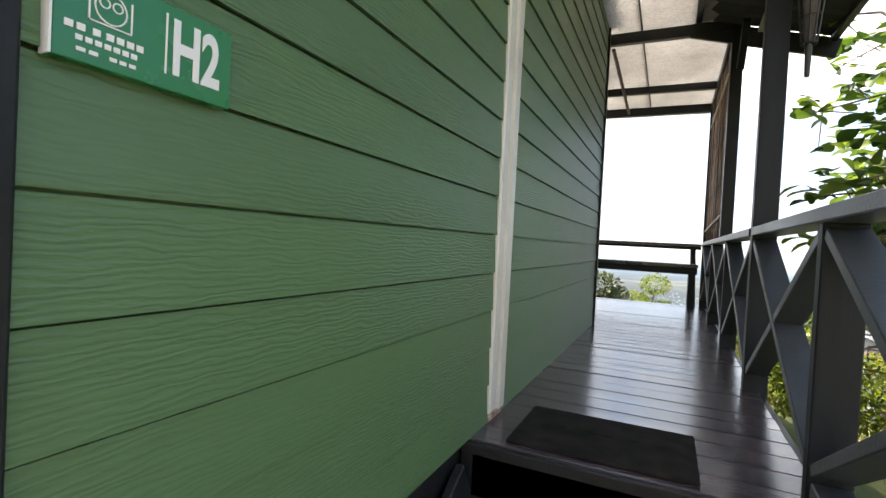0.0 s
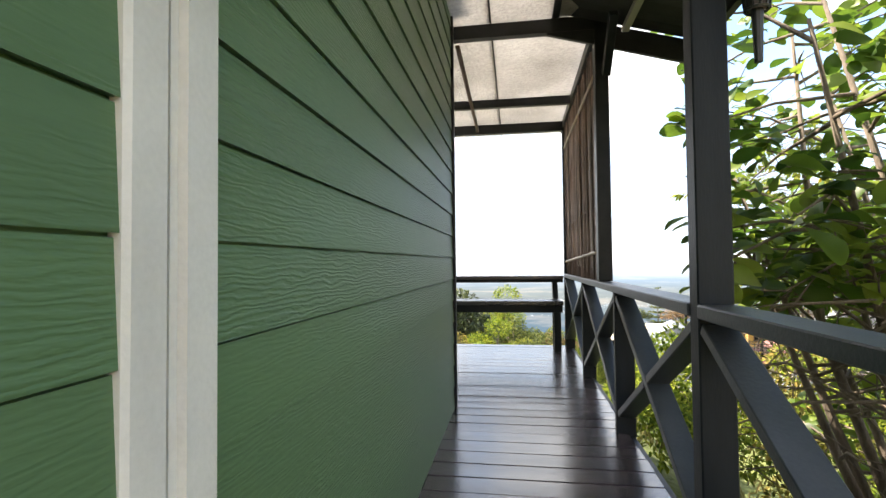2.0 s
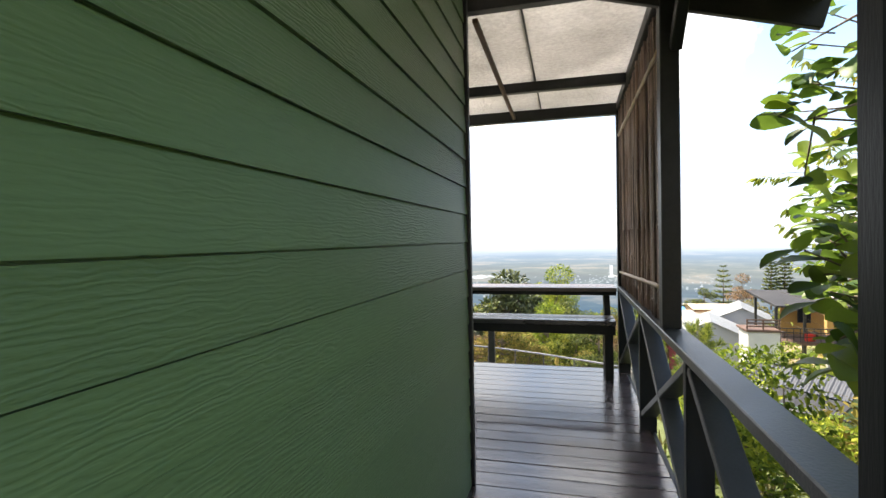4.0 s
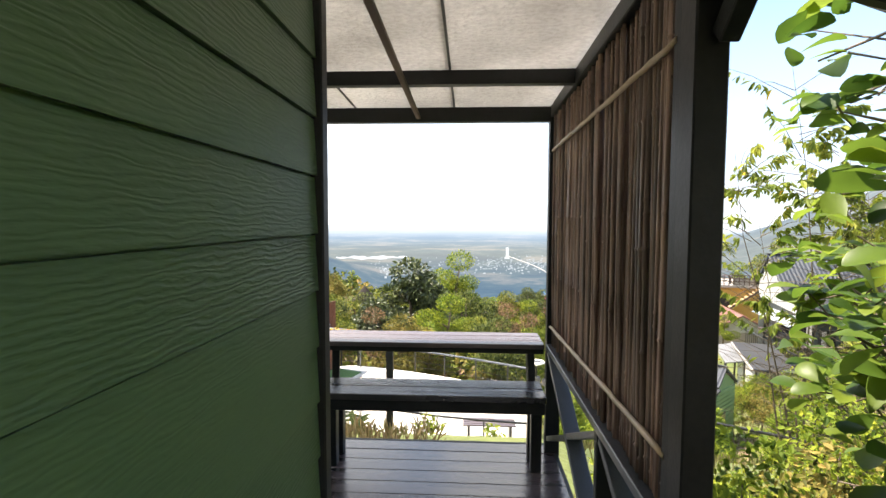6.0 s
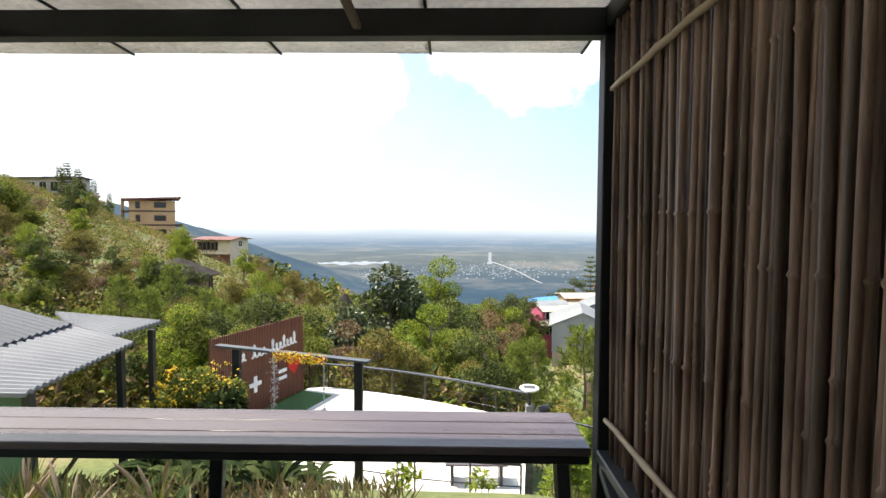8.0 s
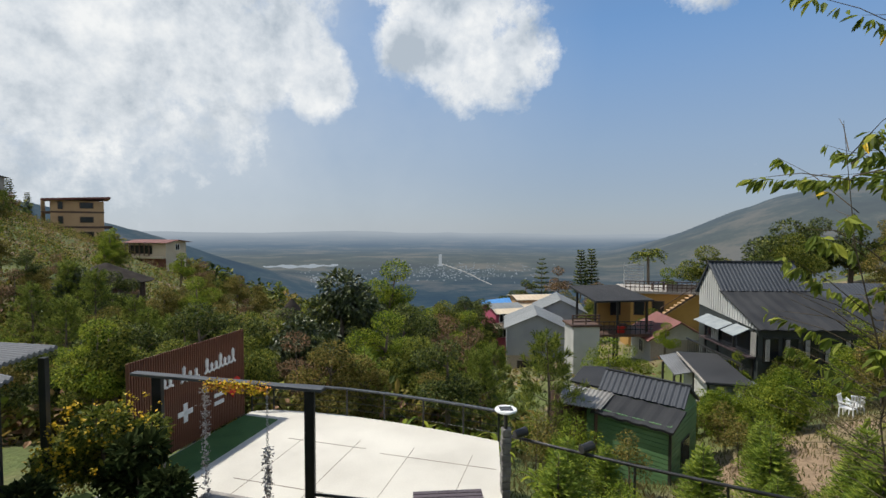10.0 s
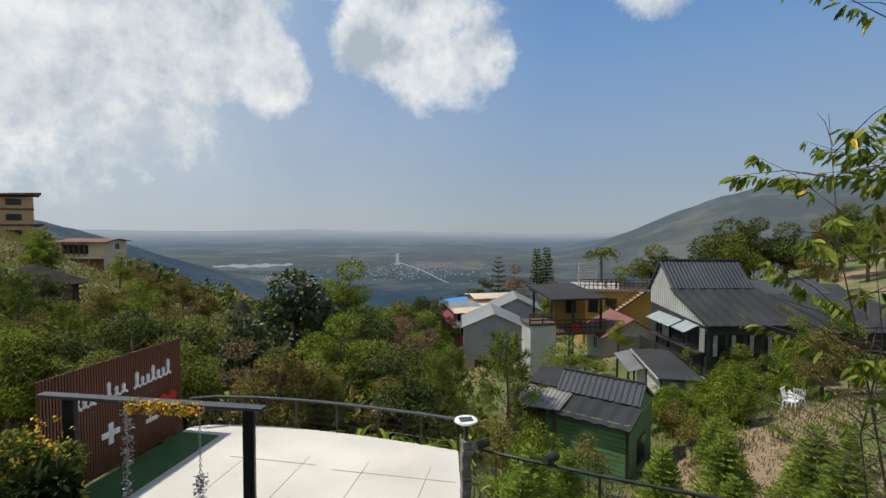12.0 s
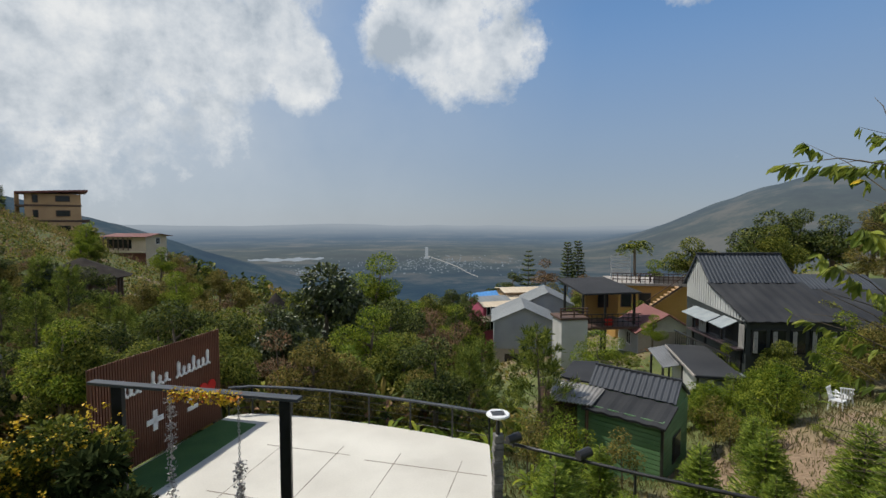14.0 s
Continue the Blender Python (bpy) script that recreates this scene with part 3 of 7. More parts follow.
def deck_boards():
    width, gap = 0.139, 0.004
    made = {}
    n = int((DECK_END - 1.47) / width)
    for k in range(n + 1):
        y = 1.47 + k * width
        x0 = -3.7 if y > Y1 else WX - 0.018
        if x0 not in made:
            bm = boxes(((x0, 0, -0.035), (0.372, width - gap, 0.0)), bevel=0.003)
            ob = part("plank", bm, M_DECK, floor)
            made[x0] = ob.data
        else:
            ob = new("plank", made[x0])
            ob.parent = floor
        ob.location = (random.uniform(-0.003, 0.003), y, random.uniform(-0.0015, 0.0015))


deck_boards()
deck_fascia = part("deck_fascia", boxes(((WX - 0.02, 1.44, -0.17), (0.372, 1.468, -0.004)), ((-3.7, DECK_END + 0.02, -0.22), (0.372, DECK_END + 0.05, -0.004)), ((0.374, 1.44, -0.20), (0.40, DECK_END + 0.05, -0.01)), bevel=0.003), M_DARK)
tagged(deck_fascia, "black fascia boards round the deck's edge", "trim", kind="structure")


def steps():
    t = thing("front_steps", (-0.1, 1.0, -0.56), "dark painted timber steps up to the deck", "steps")
    for i, (y, z) in enumerate(((1.17, -0.18), (0.88, -0.36))):
        part("tread", boxes(((WX + 0.02, y, z - 0.035), (0.30, y + 0.30, z)), bevel=0.004), M_DECK, t)
        part("riser", boxes(((WX + 0.02, y + 0.27, z), (0.30, y + 0.29, z + 0.145)), bevel=0.002), M_DARK, t)
    part("riser", boxes(((WX + 0.02, 0.90, -0.56), (0.30, 0.92, -0.395)), bevel=0.002), M_DARK, t)
    for x in (WX + 0.005, 0.305):
        bm = bmesh.new()
        beam(bm, (x, 0.80, -0.52), (x, 1.43, -0.13), 0.03, 0.2)
        part("stringer", bm, M_DARK, t)
    landing = part("pavement", boxes(((-1.6, -2.5, -0.64), (1.2, 0.90, -0.54)), bevel=0.01), M_CONC)
    tagged(landing, "grey concrete landing before the steps", "pavement", kind="structure")


steps()


def deck_posts_under():
    for x in (-3.4, -1.9, -0.5, 0.30):
        for y in (2.0, 4.3, 6.45):
            if y < Y1 and x < WX:
                continue
            ob = part("deck_stilt", boxes(((x - 0.06, y - 0.06, ground_z(x, y) - 0.2), (x + 0.06, y + 0.06, -0.12)), bevel=0.005), M_DARK)
            tagged(ob, "black timber stilt carrying the deck", "post", "stilts under the deck")


deck_posts_under()


def door_mat():
    bm = bmesh.new()
    box(bm, (-0.49, 1.50, 0.001), (0.07, 1.88, 0.013), 0.004)
    t = part("door_mat", bm, M_MAT)
    tagged(t, "black ribbed rubber door mat lying on the deck", "mat")
    bm = bmesh.new()
    for k in range(5):
        x = -0.42 + k * 0.052
        box(bm, (x, 1.70, 0.013), (x + 0.034, 1.745, 0.016), 0.001)
    box(bm, (-0.12, 1.70, 0.013), (0.02, 1.74, 0.016), 0.001)
    part("lettering", bm, M_MAT, t, "worn raised lettering bars")


door_mat()

# ---- railing ----
POSTS = (1.53, 2.70, 3.90, 5.16, 6.50)


def rail_bay(t, a, b):
    """Crossed braces between two posts: one whole, the other in two halves."""
    c = RX + 0.05
    bm = bmesh.new()
    beam(bm, (c, a, 0.10), (c, b, 0.715), 0.092, 0.034, 0.003)
    part("brace", bm, M_RAIL, t)
    m, h = (a + b) / 2, 0.4075
    for p, q in (((c, a, 0.715), (c, m - 0.022, h + 0.014)), ((c, m + 0.022, h - 0.014), (c, b, 0.10))):
        bm = bmesh.new()
        beam(bm, p, q, 0.090, 0.034, 0.003)
        part("brace", bm, M_RAIL, t)


def railing():
    t = thing("railing", (0.35, 4.0, 0), "dark grey timber railing with crossed braces beside the deck", "railing")
    ys = (0.36,) + POSTS
    for y in ys:
        tall = 2.46 if y in (2.70, 6.50) else 0.742
        w = 0.07 if tall > 1 else 0.045
        low = -0.60 if y < 1 else -0.18
        part("post", boxes(((RX, y, low), (RX + 0.10, y + w, tall)), bevel=0.004), M_RAILD, t, "tall dark roof post" if tall > 1 else "")
    for a, b in ((-0.6, 2.698), (2.772, 6.498)):
        part("top_rail", boxes(((RX - 0.006, a, 0.744), (RX + 0.106, b, 0.784)), bevel=0.004), M_RAIL, t)
    for a, b in zip(ys, ys[1:]):
        rail_bay(t, a + (0.07 if a == 2.70 else 0.045) + 0.004, b - 0.004)
    bm = bmesh.new()
    beam(bm, (RX + 0.05, -0.6, -0.02), (RX + 0.05, 1.52, 0.05), 0.09, 0.05)
    part("lower_rail", bm, M_RAIL, t)


railing()


def bamboo_screen():
    t = thing("bamboo_screen", (0.35, 5.4, 0.785), "screen of split brown bamboo culms tied between black posts", "screen")
    part("post", boxes(((RX, 4.36, 0.787), (RX + 0.085, 4.45, 2.46)), bevel=0.005), M_DARK, t, "black post standing on the rail")
    bm = bmesh.new()
    beam(bm, (0.355, 4.455, 2.445), (0.355, 6.495, 2.40), 0.085, 0.08)
    part("header", bm, M_DARK, t)
    part("stile", boxes(((RX + 0.012, 4.452, 0.787), (RX + 0.06, 4.52, 2.44)), bevel=0.003), M_RAILD, t)
    rng = random.Random(5)
    meshes = []
    for k in range(7):
        bm = bmesh.new()
        r = rng.uniform(0.008, 0.0145)
        pts, rad, z = [], [], 0.0
        bx, by = rng.uniform(-0.006, 0.006), rng.uniform(-0.012, 0.012)
        nodes = sorted(rng.uniform(0.05, 1.6) for _ in range(5))
        steps_z = sorted(set([0, 0.35, 0.7, 1.05, 1.4, 1.66] + nodes + [q + 0.008 for q in nodes] + [q - 0.008 for q in nodes]))
        for z in steps_z:
            f = math.sin(z * 1.9)
            pts.append((bx * f, by * f, max(z, 0)))
            rad.append(r * (1.36 if z in nodes else 1.0) * (1 - 0.08 * z))
        tube(bm, pts, rad, 7)
        ob = part("culm", bm, M_BAMBOO, t, smooth=True)
        meshes.append((ob.data, r))
        ob.location = Vector((0.352, 4.535 + k * 0.024, 0.79))
        ob.rotation_euler = (rng.uniform(-0.006, 0.006), 0, 0)
        ob.parent, ob.matrix_parent_inverse = t, t.matrix_world.inverted()
    y = 4.535 + 7 * 0.024
    while y < 6.49:
        me, r = rng.choice(meshes)
        ob = new("culm", me)
        ob.parent, ob.matrix_parent_inverse = t, t.matrix_world.inverted()
        ob.location = (0.354 + rng.uniform(-0.012, 0.012), y, 0.79 + rng.uniform(-0.01, 0.0))
        ob.rotation_euler = (rng.uniform(-0.012, 0.012), rng.uniform(-0.004, 0.004), rng.uniform(0, 6))
        y += r * 2 * rng.uniform(0.85, 1.15)
    y = 4.55
    while y < 6.48:
        me, r = rng.choice(meshes)
        ob = new("culm", me)
        ob.parent, ob.matrix_parent_inverse = t, t.matrix_world.inverted()
        ob.location = (0.384 + rng.uniform(-0.003, 0.003), y, 0.79 + rng.uniform(-0.01, 0.0))
        ob.rotation_euler = (rng.uniform(-0.01, 0.01), 0, rng.uniform(0, 6))
        y += r * 2 * rng.uniform(0.9, 1.1)
    for z0, z1 in ((0.975, 0.915), (2.15, 2.13)):
        bm = bmesh.new()
        pts, rad = [], []
        for i in range(22):
            yy = 4.50 + i * 1.96 / 21
            pts.append((0.326 + rng.uniform(-0.002, 0.002), yy, z0 + (z1 - z0) * i / 21 + rng.uniform(-0.003, 0.003)))
            rad.append(0.0125 if i % 5 == 2 else 0.0105)
        tube(bm, pts, rad, 8)
        part("tie_pole", bm, M_BPOLE, t, "pale bamboo tie pole", smooth=True)


bamboo_screen()


# ---- seat and table along the deck's end ----
def bench_seat():
    t = thing("bench_seat", (-1.6, 6.3, 0), "long dark glossy timber bench on black legs", "bench")
    part("seat_board", boxes(((-3.7, 6.165, 0.475), (0.262, 6.325, 0.517)), bevel=0.005), M_BENCH, t)
    part("seat_board", boxes(((-3.7, 6.330, 0.475), (0.262, 6.49, 0.517)), bevel=0.005), M_BENCH, t)
    part("apron", boxes(((-3.69, 6.175, 0.40), (0.255, 6.20, 0.474)), bevel=0.003), M_DARK, t)
    part("apron", boxes(((-3.69, 6.455, 0.40), (0.255, 6.48, 0.474)), bevel=0.003), M_DARK, t)
    for x in (-3.6, -2.4, -1.19, 0.17):
        for y in (6.205, 6.38):
            part("leg", boxes(((x, y, 0.0), (x + 0.07, y + 0.07, 0.474)), bevel=0.004), M_DARK, t)


def rail_table():
    t = thing("bar_table", (-1.6, 6.75, 0), "long red-brown timber bar table forming the deck's end rail", "table")
    for y in (6.56, 6.683, 6.806):
        part("table_board", boxes(((-3.7, y, 0.725), (0.305, y + 0.119, 0.76)), bevel=0.004), M_TABLE, t)
    part("apron", boxes(((-3.69, 6.565, 0.69), (0.30, 6.60, 0.724)), bevel=0.003), M_DARK, t)
    for x in (-3.6, -2.45, -1.26, 0.22):
        bm = bmesh.new()
        beam(bm, (x + 0.025, 6.575, -0.10), (x + 0.0, 6.73, 0.70), 0.055, 0.055)
        part("leg", bm, M_DARK, t)


bench_seat()
rail_table()


# ---- roof over the deck ----
def roof_z(y):
    return 2.50 - 0.028 * (y - 4.3)


def deck_roof():
    bm = bmesh.new()
    xs = [-3.8 + 0.69 * k for k in range(7)]
    for a, b in zip(xs, xs[1:]):
        for y0, y1 in ((1.9, 6.95),):
            nseg = 10
            for i in range(nseg):
                ya, yb = y0 + (y1 - y0) * i / nseg, y0 + (y1 - y0) * (i + 1) / nseg
                v = []
                for dz in (0, 0.03):
                    for x, y in ((a - 0.02, ya), (b, ya), (b, yb), (a - 0.02, yb)):
                        v.append(bm.verts.new((x, y, roof_z(y) + dz + (0.006 if x < a else 0))))
                bm.faces.new((v[3], v[2], v[1], v[0]))
                bm.faces.new((v[4], v[5], v[6], v[7]))
                if i == 0:
                    bm.faces.new((v[0], v[1], v[5], v[4]))
                if i == nseg - 1:
                    bm.faces.new((v[2], v[3], v[7], v[6]))
    ob = part("ceiling", bm, M_FOIL)
    tagged(ob, "silvery embossed foil roof panels over the deck", "ceiling", kind="structure")
    t = thing("roof_frame", (-1.6, 6.5, 2.4), "black steel purlins and battens under the foil roof", "roof frame")
    for y, h in ((6.50, 0.10), (5.74, 0.075), (4.36, 0.09), (2.9, 0.09)):
        part("purlin", boxes(((-3.8, y, roof_z(y) - h - 0.004), (0.345, y + 0.06, roof_z(y) - 0.004)), bevel=0.003), M_DARK, t)
    for x in xs[1:]:
        bm = bmesh.new()
        beam(bm, (x, 1.92, roof_z(1.92) - 0.004), (x, 6.945, roof_z(6.945) - 0.004), 0.012, 0.006, 0)
        part("joint", bm, M_DARK, t)
    for x in (-0.60, -1.95, -3.2):
        bm = bmesh.new()
        beam(bm, (x + 0.02, 4.43, roof_z(4.43) - 0.11), (x, 6.49, roof_z(6.49) - 0.075), 0.03, 0.025)
        part("batten", bm, M_BROWN, t)


deck_roof()


def eave_roof():
    t = thing("eave_roof", (0.6, 2.0, 2.3), "dark corrugated eave roof over the walkway with open rafters", "roof")

    def ez(x):
        return 2.535 - 0.285 * (x - 0.04)
    bm = bmesh.new()
    n = 60
    pts = [(-1.5 + 5.86 * i / n, 0.014 if i % 2 else 0.0) for i in range(n + 1)]
    for (ya, da), (yb, db) in zip(pts, pts[1:]):
        v = [bm.verts.new(p) for p in ((0.04, ya, ez(0.04) + da), (0.99, ya, ez(0.99) + da), (0.99, yb, ez(0.99) + db), (0.04, yb, ez(0.04) + db),
                                       (0.04, ya, ez(0.04) + da + 0.02), (0.99, ya, ez(0.99) + da + 0.02), (0.99, yb, ez(0.99) + db + 0.02), (0.04, yb, ez(0.04) + db + 0.02))]
        bm.faces.new((v[3], v[2], v[1], v[0]))
        bm.faces.new((v[4], v[5], v[6], v[7]))
        bm.faces.new((v[1], v[2], v[6], v[5]))
    part("sheet", bm, M_SLATE, t)
    for y in (-0.6, 0.6, 1.6, 2.60, 3.55):
        bm = bmesh.new()
        beam(bm, (0.04, y, ez(0.04) - 0.075), (0.97, y, ez(0.97) - 0.075), 0.045, 0.075)
        part("rafter", bm, M_DARK, t)
    bm = bmesh.new()
    beam(bm, (0.03, 4.385, ez(0.03) - 0.075), (0.99, 4.385, ez(0.99) - 0.075), 0.035, 0.14)
    part("verge_board", bm, M_DARK, t)
    for x in (0.07, 0.50, 0.95):
        part("batten", boxes(((x - 0.022, -1.5, ez(x) - 0.037), (x + 0.022, 4.36, ez(x) - 0.003)), bevel=0.002), M_WHITE if x == 0.50 else M_DARK, t, "pale batten" if x == 0.50 else "")
    bm = bmesh.new()
    beam(bm, (0.375, 4.35, 2.10), (0.375, 4.08, 2.36), 0.05, 0.06)
    part("strut", bm, M_RAILD, t)


eave_roof()

# ---- foliage ----
def leaf_mesh(name, pos, nrm, size, rng, mat, parent, droop=0.3, aspect=0.5, smooth=False):
    """Many folded leaves at the given places, facing roughly outwards and up."""
    n = len(pos)
    pos = np.asarray(pos, float)
    d = np.asarray(nrm, float) + rng.normal(0, 0.75, (n, 3))
    d[:, 2] -= droop
    d /= np.linalg.norm(d, axis=1)[:, None] + 1e-9
    up = np.array([0, 0, 1.0]) + rng.normal(0, 0.45, (n, 3))
    side = np.cross(d, up)
    side /= np.linalg.norm(side, axis=1)[:, None] + 1e-9
    nn = np.cross(side, d)
    s = size * rng.uniform(0.6, 1.3, n)[:, None]
    w = s * aspect * 0.5
    v = np.empty((n, 6, 3))
    v[:, 0] = pos
    v[:, 1] = pos + d * s * 0.35 + side * w + nn * w * 0.35
    v[:, 2] = pos + d * s * 0.75 + side * w * 0.7 + nn * w * 0.2
    v[:, 3] = pos + d * s - nn * s * 0.08
    v[:, 4] = pos + d * s * 0.75 - side * w * 0.7 + nn * w * 0.2
    v[:, 5] = pos + d * s * 0.35 - side * w + nn * w * 0.35
    i = np.arange(n)[:, None] * 6
    f = np.concatenate([i + np.array([0, 1, 2, 3]), i + np.array([0, 3, 4, 5])])
    return mesh_part(name, v.reshape(-1, 3).tolist(), f.tolist(), mat, parent, smooth=smooth)


def round_leaves(name, pos, nrm, size, rng, mat, parent, droop=0.3):
    """Large obovate leaves, each folded along its midrib and curling at the tip."""
    n = len(pos)
    pos = np.asarray(pos, float)
    d = np.asarray(nrm, float) + rng.normal(0, 0.7, (n, 3))
    d[:, 2] -= droop
    d /= np.linalg.norm(d, axis=1)[:, None] + 1e-9
    side = np.cross(d, np.array([0, 0, 1.0]) + rng.normal(0, 0.45, (n, 3)))
    side /= np.linalg.norm(side, axis=1)[:, None] + 1e-9
    nn = np.cross(side, d)
    z = size * rng.uniform(0.6, 1.25, n)[:, None]
    rows = ((0.0, 0.02, 0.0), (0.22, 0.13, 0.02), (0.45, 0.23, 0.03), (0.68, 0.28, 0.02), (0.86, 0.22, -0.03), (0.96, 0.11, -0.07))
    v = np.empty((n, 19, 3))
    for k, (a, w, c) in enumerate(rows):
        mid = pos + d * z * a + nn * z * c
        v[:, 3 * k] = mid + side * z * w + nn * z * w * 0.28
        v[:, 3 * k + 1] = mid
        v[:, 3 * k + 2] = mid - side * z * w + nn * z * w * 0.28
    v[:, 18] = pos + d * z - nn * z * 0.09
    b = np.arange(n)[:, None] * 19
    quads = [b + np.array([3 * k + j, 3 * k + j + 1, 3 * k + j + 4, 3 * k + j + 3]) for k in range(5) for j in (0, 1)]
    tris = [b + np.array([15, 16, 18]), b + np.array([16, 17, 18])]
    faces = np.concatenate(quads).tolist() + np.concatenate(tris).tolist()
    return mesh_part(name, v.reshape(-1, 3).tolist(), faces, mat, parent, smooth=True)


def blob_points(rng, blobs, n):
    """Points near the shells of ellipsoids, with their outward normals."""
    blobs = np.asarray(blobs, float)
    wgt = blobs[:, 3] ** 2
    idx = rng.choice(len(blobs), n, p=wgt / wgt.sum())
    u = rng.normal(0, 1, (n, 3))
    u /= np.linalg.norm(u, axis=1)[:, None]
    r = rng.uniform(0.25, 1.0, n) ** 0.45
    b = blobs[idx]
    p = b[:, :3] + u * (b[:, 3] * r)[:, None] * np.array([1, 1, 0.72])
    return p, u


def broad_tree(name, seed, height, spread, leaves, size, mat, label, category="tree", trunk_frac=0.35, group="", thin=False, droop=0.3):
    """A broad-leaved tree at the origin: trunk with limbs, and a crown of leaves."""
    rng = np.random.default_rng(seed)
    t = thing(name, (0, 0, 0), label, category, group)
    bm = bmesh.new()
    h0 = height * trunk_frac
    lean = rng.normal(0, 0.05, 2)
    top = Vector((lean[0] * height, lean[1] * height, height * 0.82))
    r0 = height * (0.012 if thin else 0.022)
    tube(bm, [(0, 0, -0.4), (lean[0] * h0, lean[1] * h0, h0), top * 0.8, top], [r0 * 1.2, r0, r0 * 0.5, r0 * 0.2], 7)
    blobs = [(top.x, top.y, height * 0.86, spread * 0.36)]
    k = 7 if not thin else 5
    for j in range(k):
        a = j * 2.4 + rng.uniform(0, 1)
        hz = h0 + (height * 0.8 - h0) * rng.uniform(0.05, 0.95)
        reach = spread * rng.uniform(0.4, 0.85) * (1.0 - 0.45 * (hz - h0) / (height - h0))
        s = Vector((lean[0] * hz, lean[1] * hz, hz * 0.9))
        e = s + Vector((math.cos(a) * reach, math.sin(a) * reach, reach * rng.uniform(0.2, 0.6)))
        mid = (s + e) / 2 + Vector((0, 0, reach * 0.12))
        tube(bm, [s, mid, e], [r0 * 0.5, r0 * 0.3, r0 * 0.1], 5)
        blobs.append((e.x, e.y, e.z, spread * rng.uniform(0.24, 0.42)))
        blobs.append((mid.x, mid.y, mid.z + 0.1 * reach, spread * rng.uniform(0.18, 0.3)))
    part("trunk", bm, M_BARK, t, smooth=True)
    p, u = blob_points(rng, blobs, leaves)
    leaf_mesh("crown", p, u, size, rng, mat, t, droop=droop)
    return t


def conifer(name, seed, height, spread, whorls, mat, label, dense=1.0, group="", needle=0.12):
    """A conifer at the origin: whorls of drooping branches set with needles."""
    rng = np.random.default_rng(seed)
    t = thing(name, (0, 0, 0), label, "tree", group)
    bm = bmesh.new()
    tube(bm, [(0, 0, -0.3), (0, 0, height * 0.5), (0, 0, height)], [height * 0.014 + 0.01, height * 0.009, 0.004], 6)
    pts, nr = [], []
    for w in range(whorls):
        f = (w + 0.5) / whorls
        z = height * (0.06 + 0.92 * f)
        reach = spread * (1 - f) ** 0.8 * rng.uniform(0.85, 1.1) + 0.05 * spread
        k = int(7 * dense) if f < 0.8 else 5
        for j in range(k):
            a = w * 0.9 + j * 2 * math.pi / k + rng.uniform(-0.2, 0.2)
            d = Vector((math.cos(a), math.sin(a), 0))
            rise = 0.35 if f > 0.5 else 0.12
            e = Vector((0, 0, z)) + d * reach + Vector((0, 0, reach * rise))
            tube(bm, [(0, 0, z), (Vector((0, 0, z)) + e) / 2 - Vector((0, 0, reach * 0.05)), e], [0.010, 0.007, 0.003], 4, cap=False)
            m = max(int(26 * dense * (reach / spread + 0.25)), 5)
            for q in range(m):
                s = (q + 0.5) / m
                c = Vector((0, 0, z)).lerp(e, s)
                side = d.cross(Vector((0, 0, 1))) * (1 if q % 2 else -1)
                spread_n = side * reach * 0.16 * rng.uniform(0.2, 1.0)
                pts.append(tuple(c + spread_n * 0.5))
                nr.append(tuple((side * 0.8 + d * 0.9 + Vector((0, 0, 0.5))) * 2.5))
    part("trunk", bm, M_BARK, t)
    leaf_mesh("needles", pts, nr, needle * 2.0, rng, mat, t, droop=0.0, aspect=0.22)
    return t


def tuft_pine(name, seed, height, spread, mat, label, group="", needle=0.26, bare=0.12, tufts=5):
    """A young long-needled pine at the origin: upswept branches ending in brushes of needles."""
    rng = np.random.default_rng(seed)
    t = thing(name, (0, 0, 0), label, "tree", group)
    bm = bmesh.new()
    bend = rng.normal(0, 0.03, 2) * height
    tube(bm, [(0, 0, -0.4), (bend[0], bend[1], height * 0.5), (0, 0, height * 0.97)], [height * 0.015 + 0.015, height * 0.010, 0.008], 6)
    pos, nr = [], []

    def brush(p, d, n):
        for q in range(n):
            pos.append(tuple(p + d * rng.uniform(-0.10, 0.12)))
            nr.append(tuple(d * 3.0 + Vector(rng.normal(0, 1.6, 3))))
    z = height * bare
    w = 0
    while z < height * 0.95:
        f = z / height
        reach = spread * (1.0 - f) ** 0.75 * rng.uniform(0.75, 1.15) + 0.10 * spread
        for j in range(5):
            a = w * 1.3 + j * 1.2566 + rng.uniform(-0.3, 0.3)
            rr = reach * rng.uniform(0.7, 1.1)
            s = Vector((bend[0] * (1 - abs(2 * f - 1)), bend[1] * (1 - abs(2 * f - 1)), z))
            e = s + Vector((math.cos(a) * rr, math.sin(a) * rr, rr * rng.uniform(0.35, 0.7)))
            mid = s.lerp(e, 0.55) - Vector((0, 0, rr * 0.10))
            tube(bm, [s, mid, e], [0.016, 0.011, 0.006], 4, cap=False)
            d = (e - mid).normalized()
            for k in range(tufts):
                g = 0.35 + 0.65 * (k + 0.5) / tufts
                p = s.lerp(mid, g * 2) if g < 0.5 else mid.lerp(e, g * 2 - 1)
                off = Vector(rng.normal(0, 0.10 * rr, 3))
                brush(p + off, (d + Vector((0, 0, 0.8)) + off).normalized(), 12)
            brush(e, (d + Vector((0, 0, 0.9))).normalized(), 20)
        z += height * rng.uniform(0.055, 0.085)
        w += 1
    brush(Vector((0, 0, height * 0.96)), Vector((0, 0, 1)), 30)
    part("trunk", bm, M_BARK, t, smooth=True)
    leaf_mesh("needles", pos, nr, needle, rng, mat, t, droop=0.0, aspect=0.10)
    return t


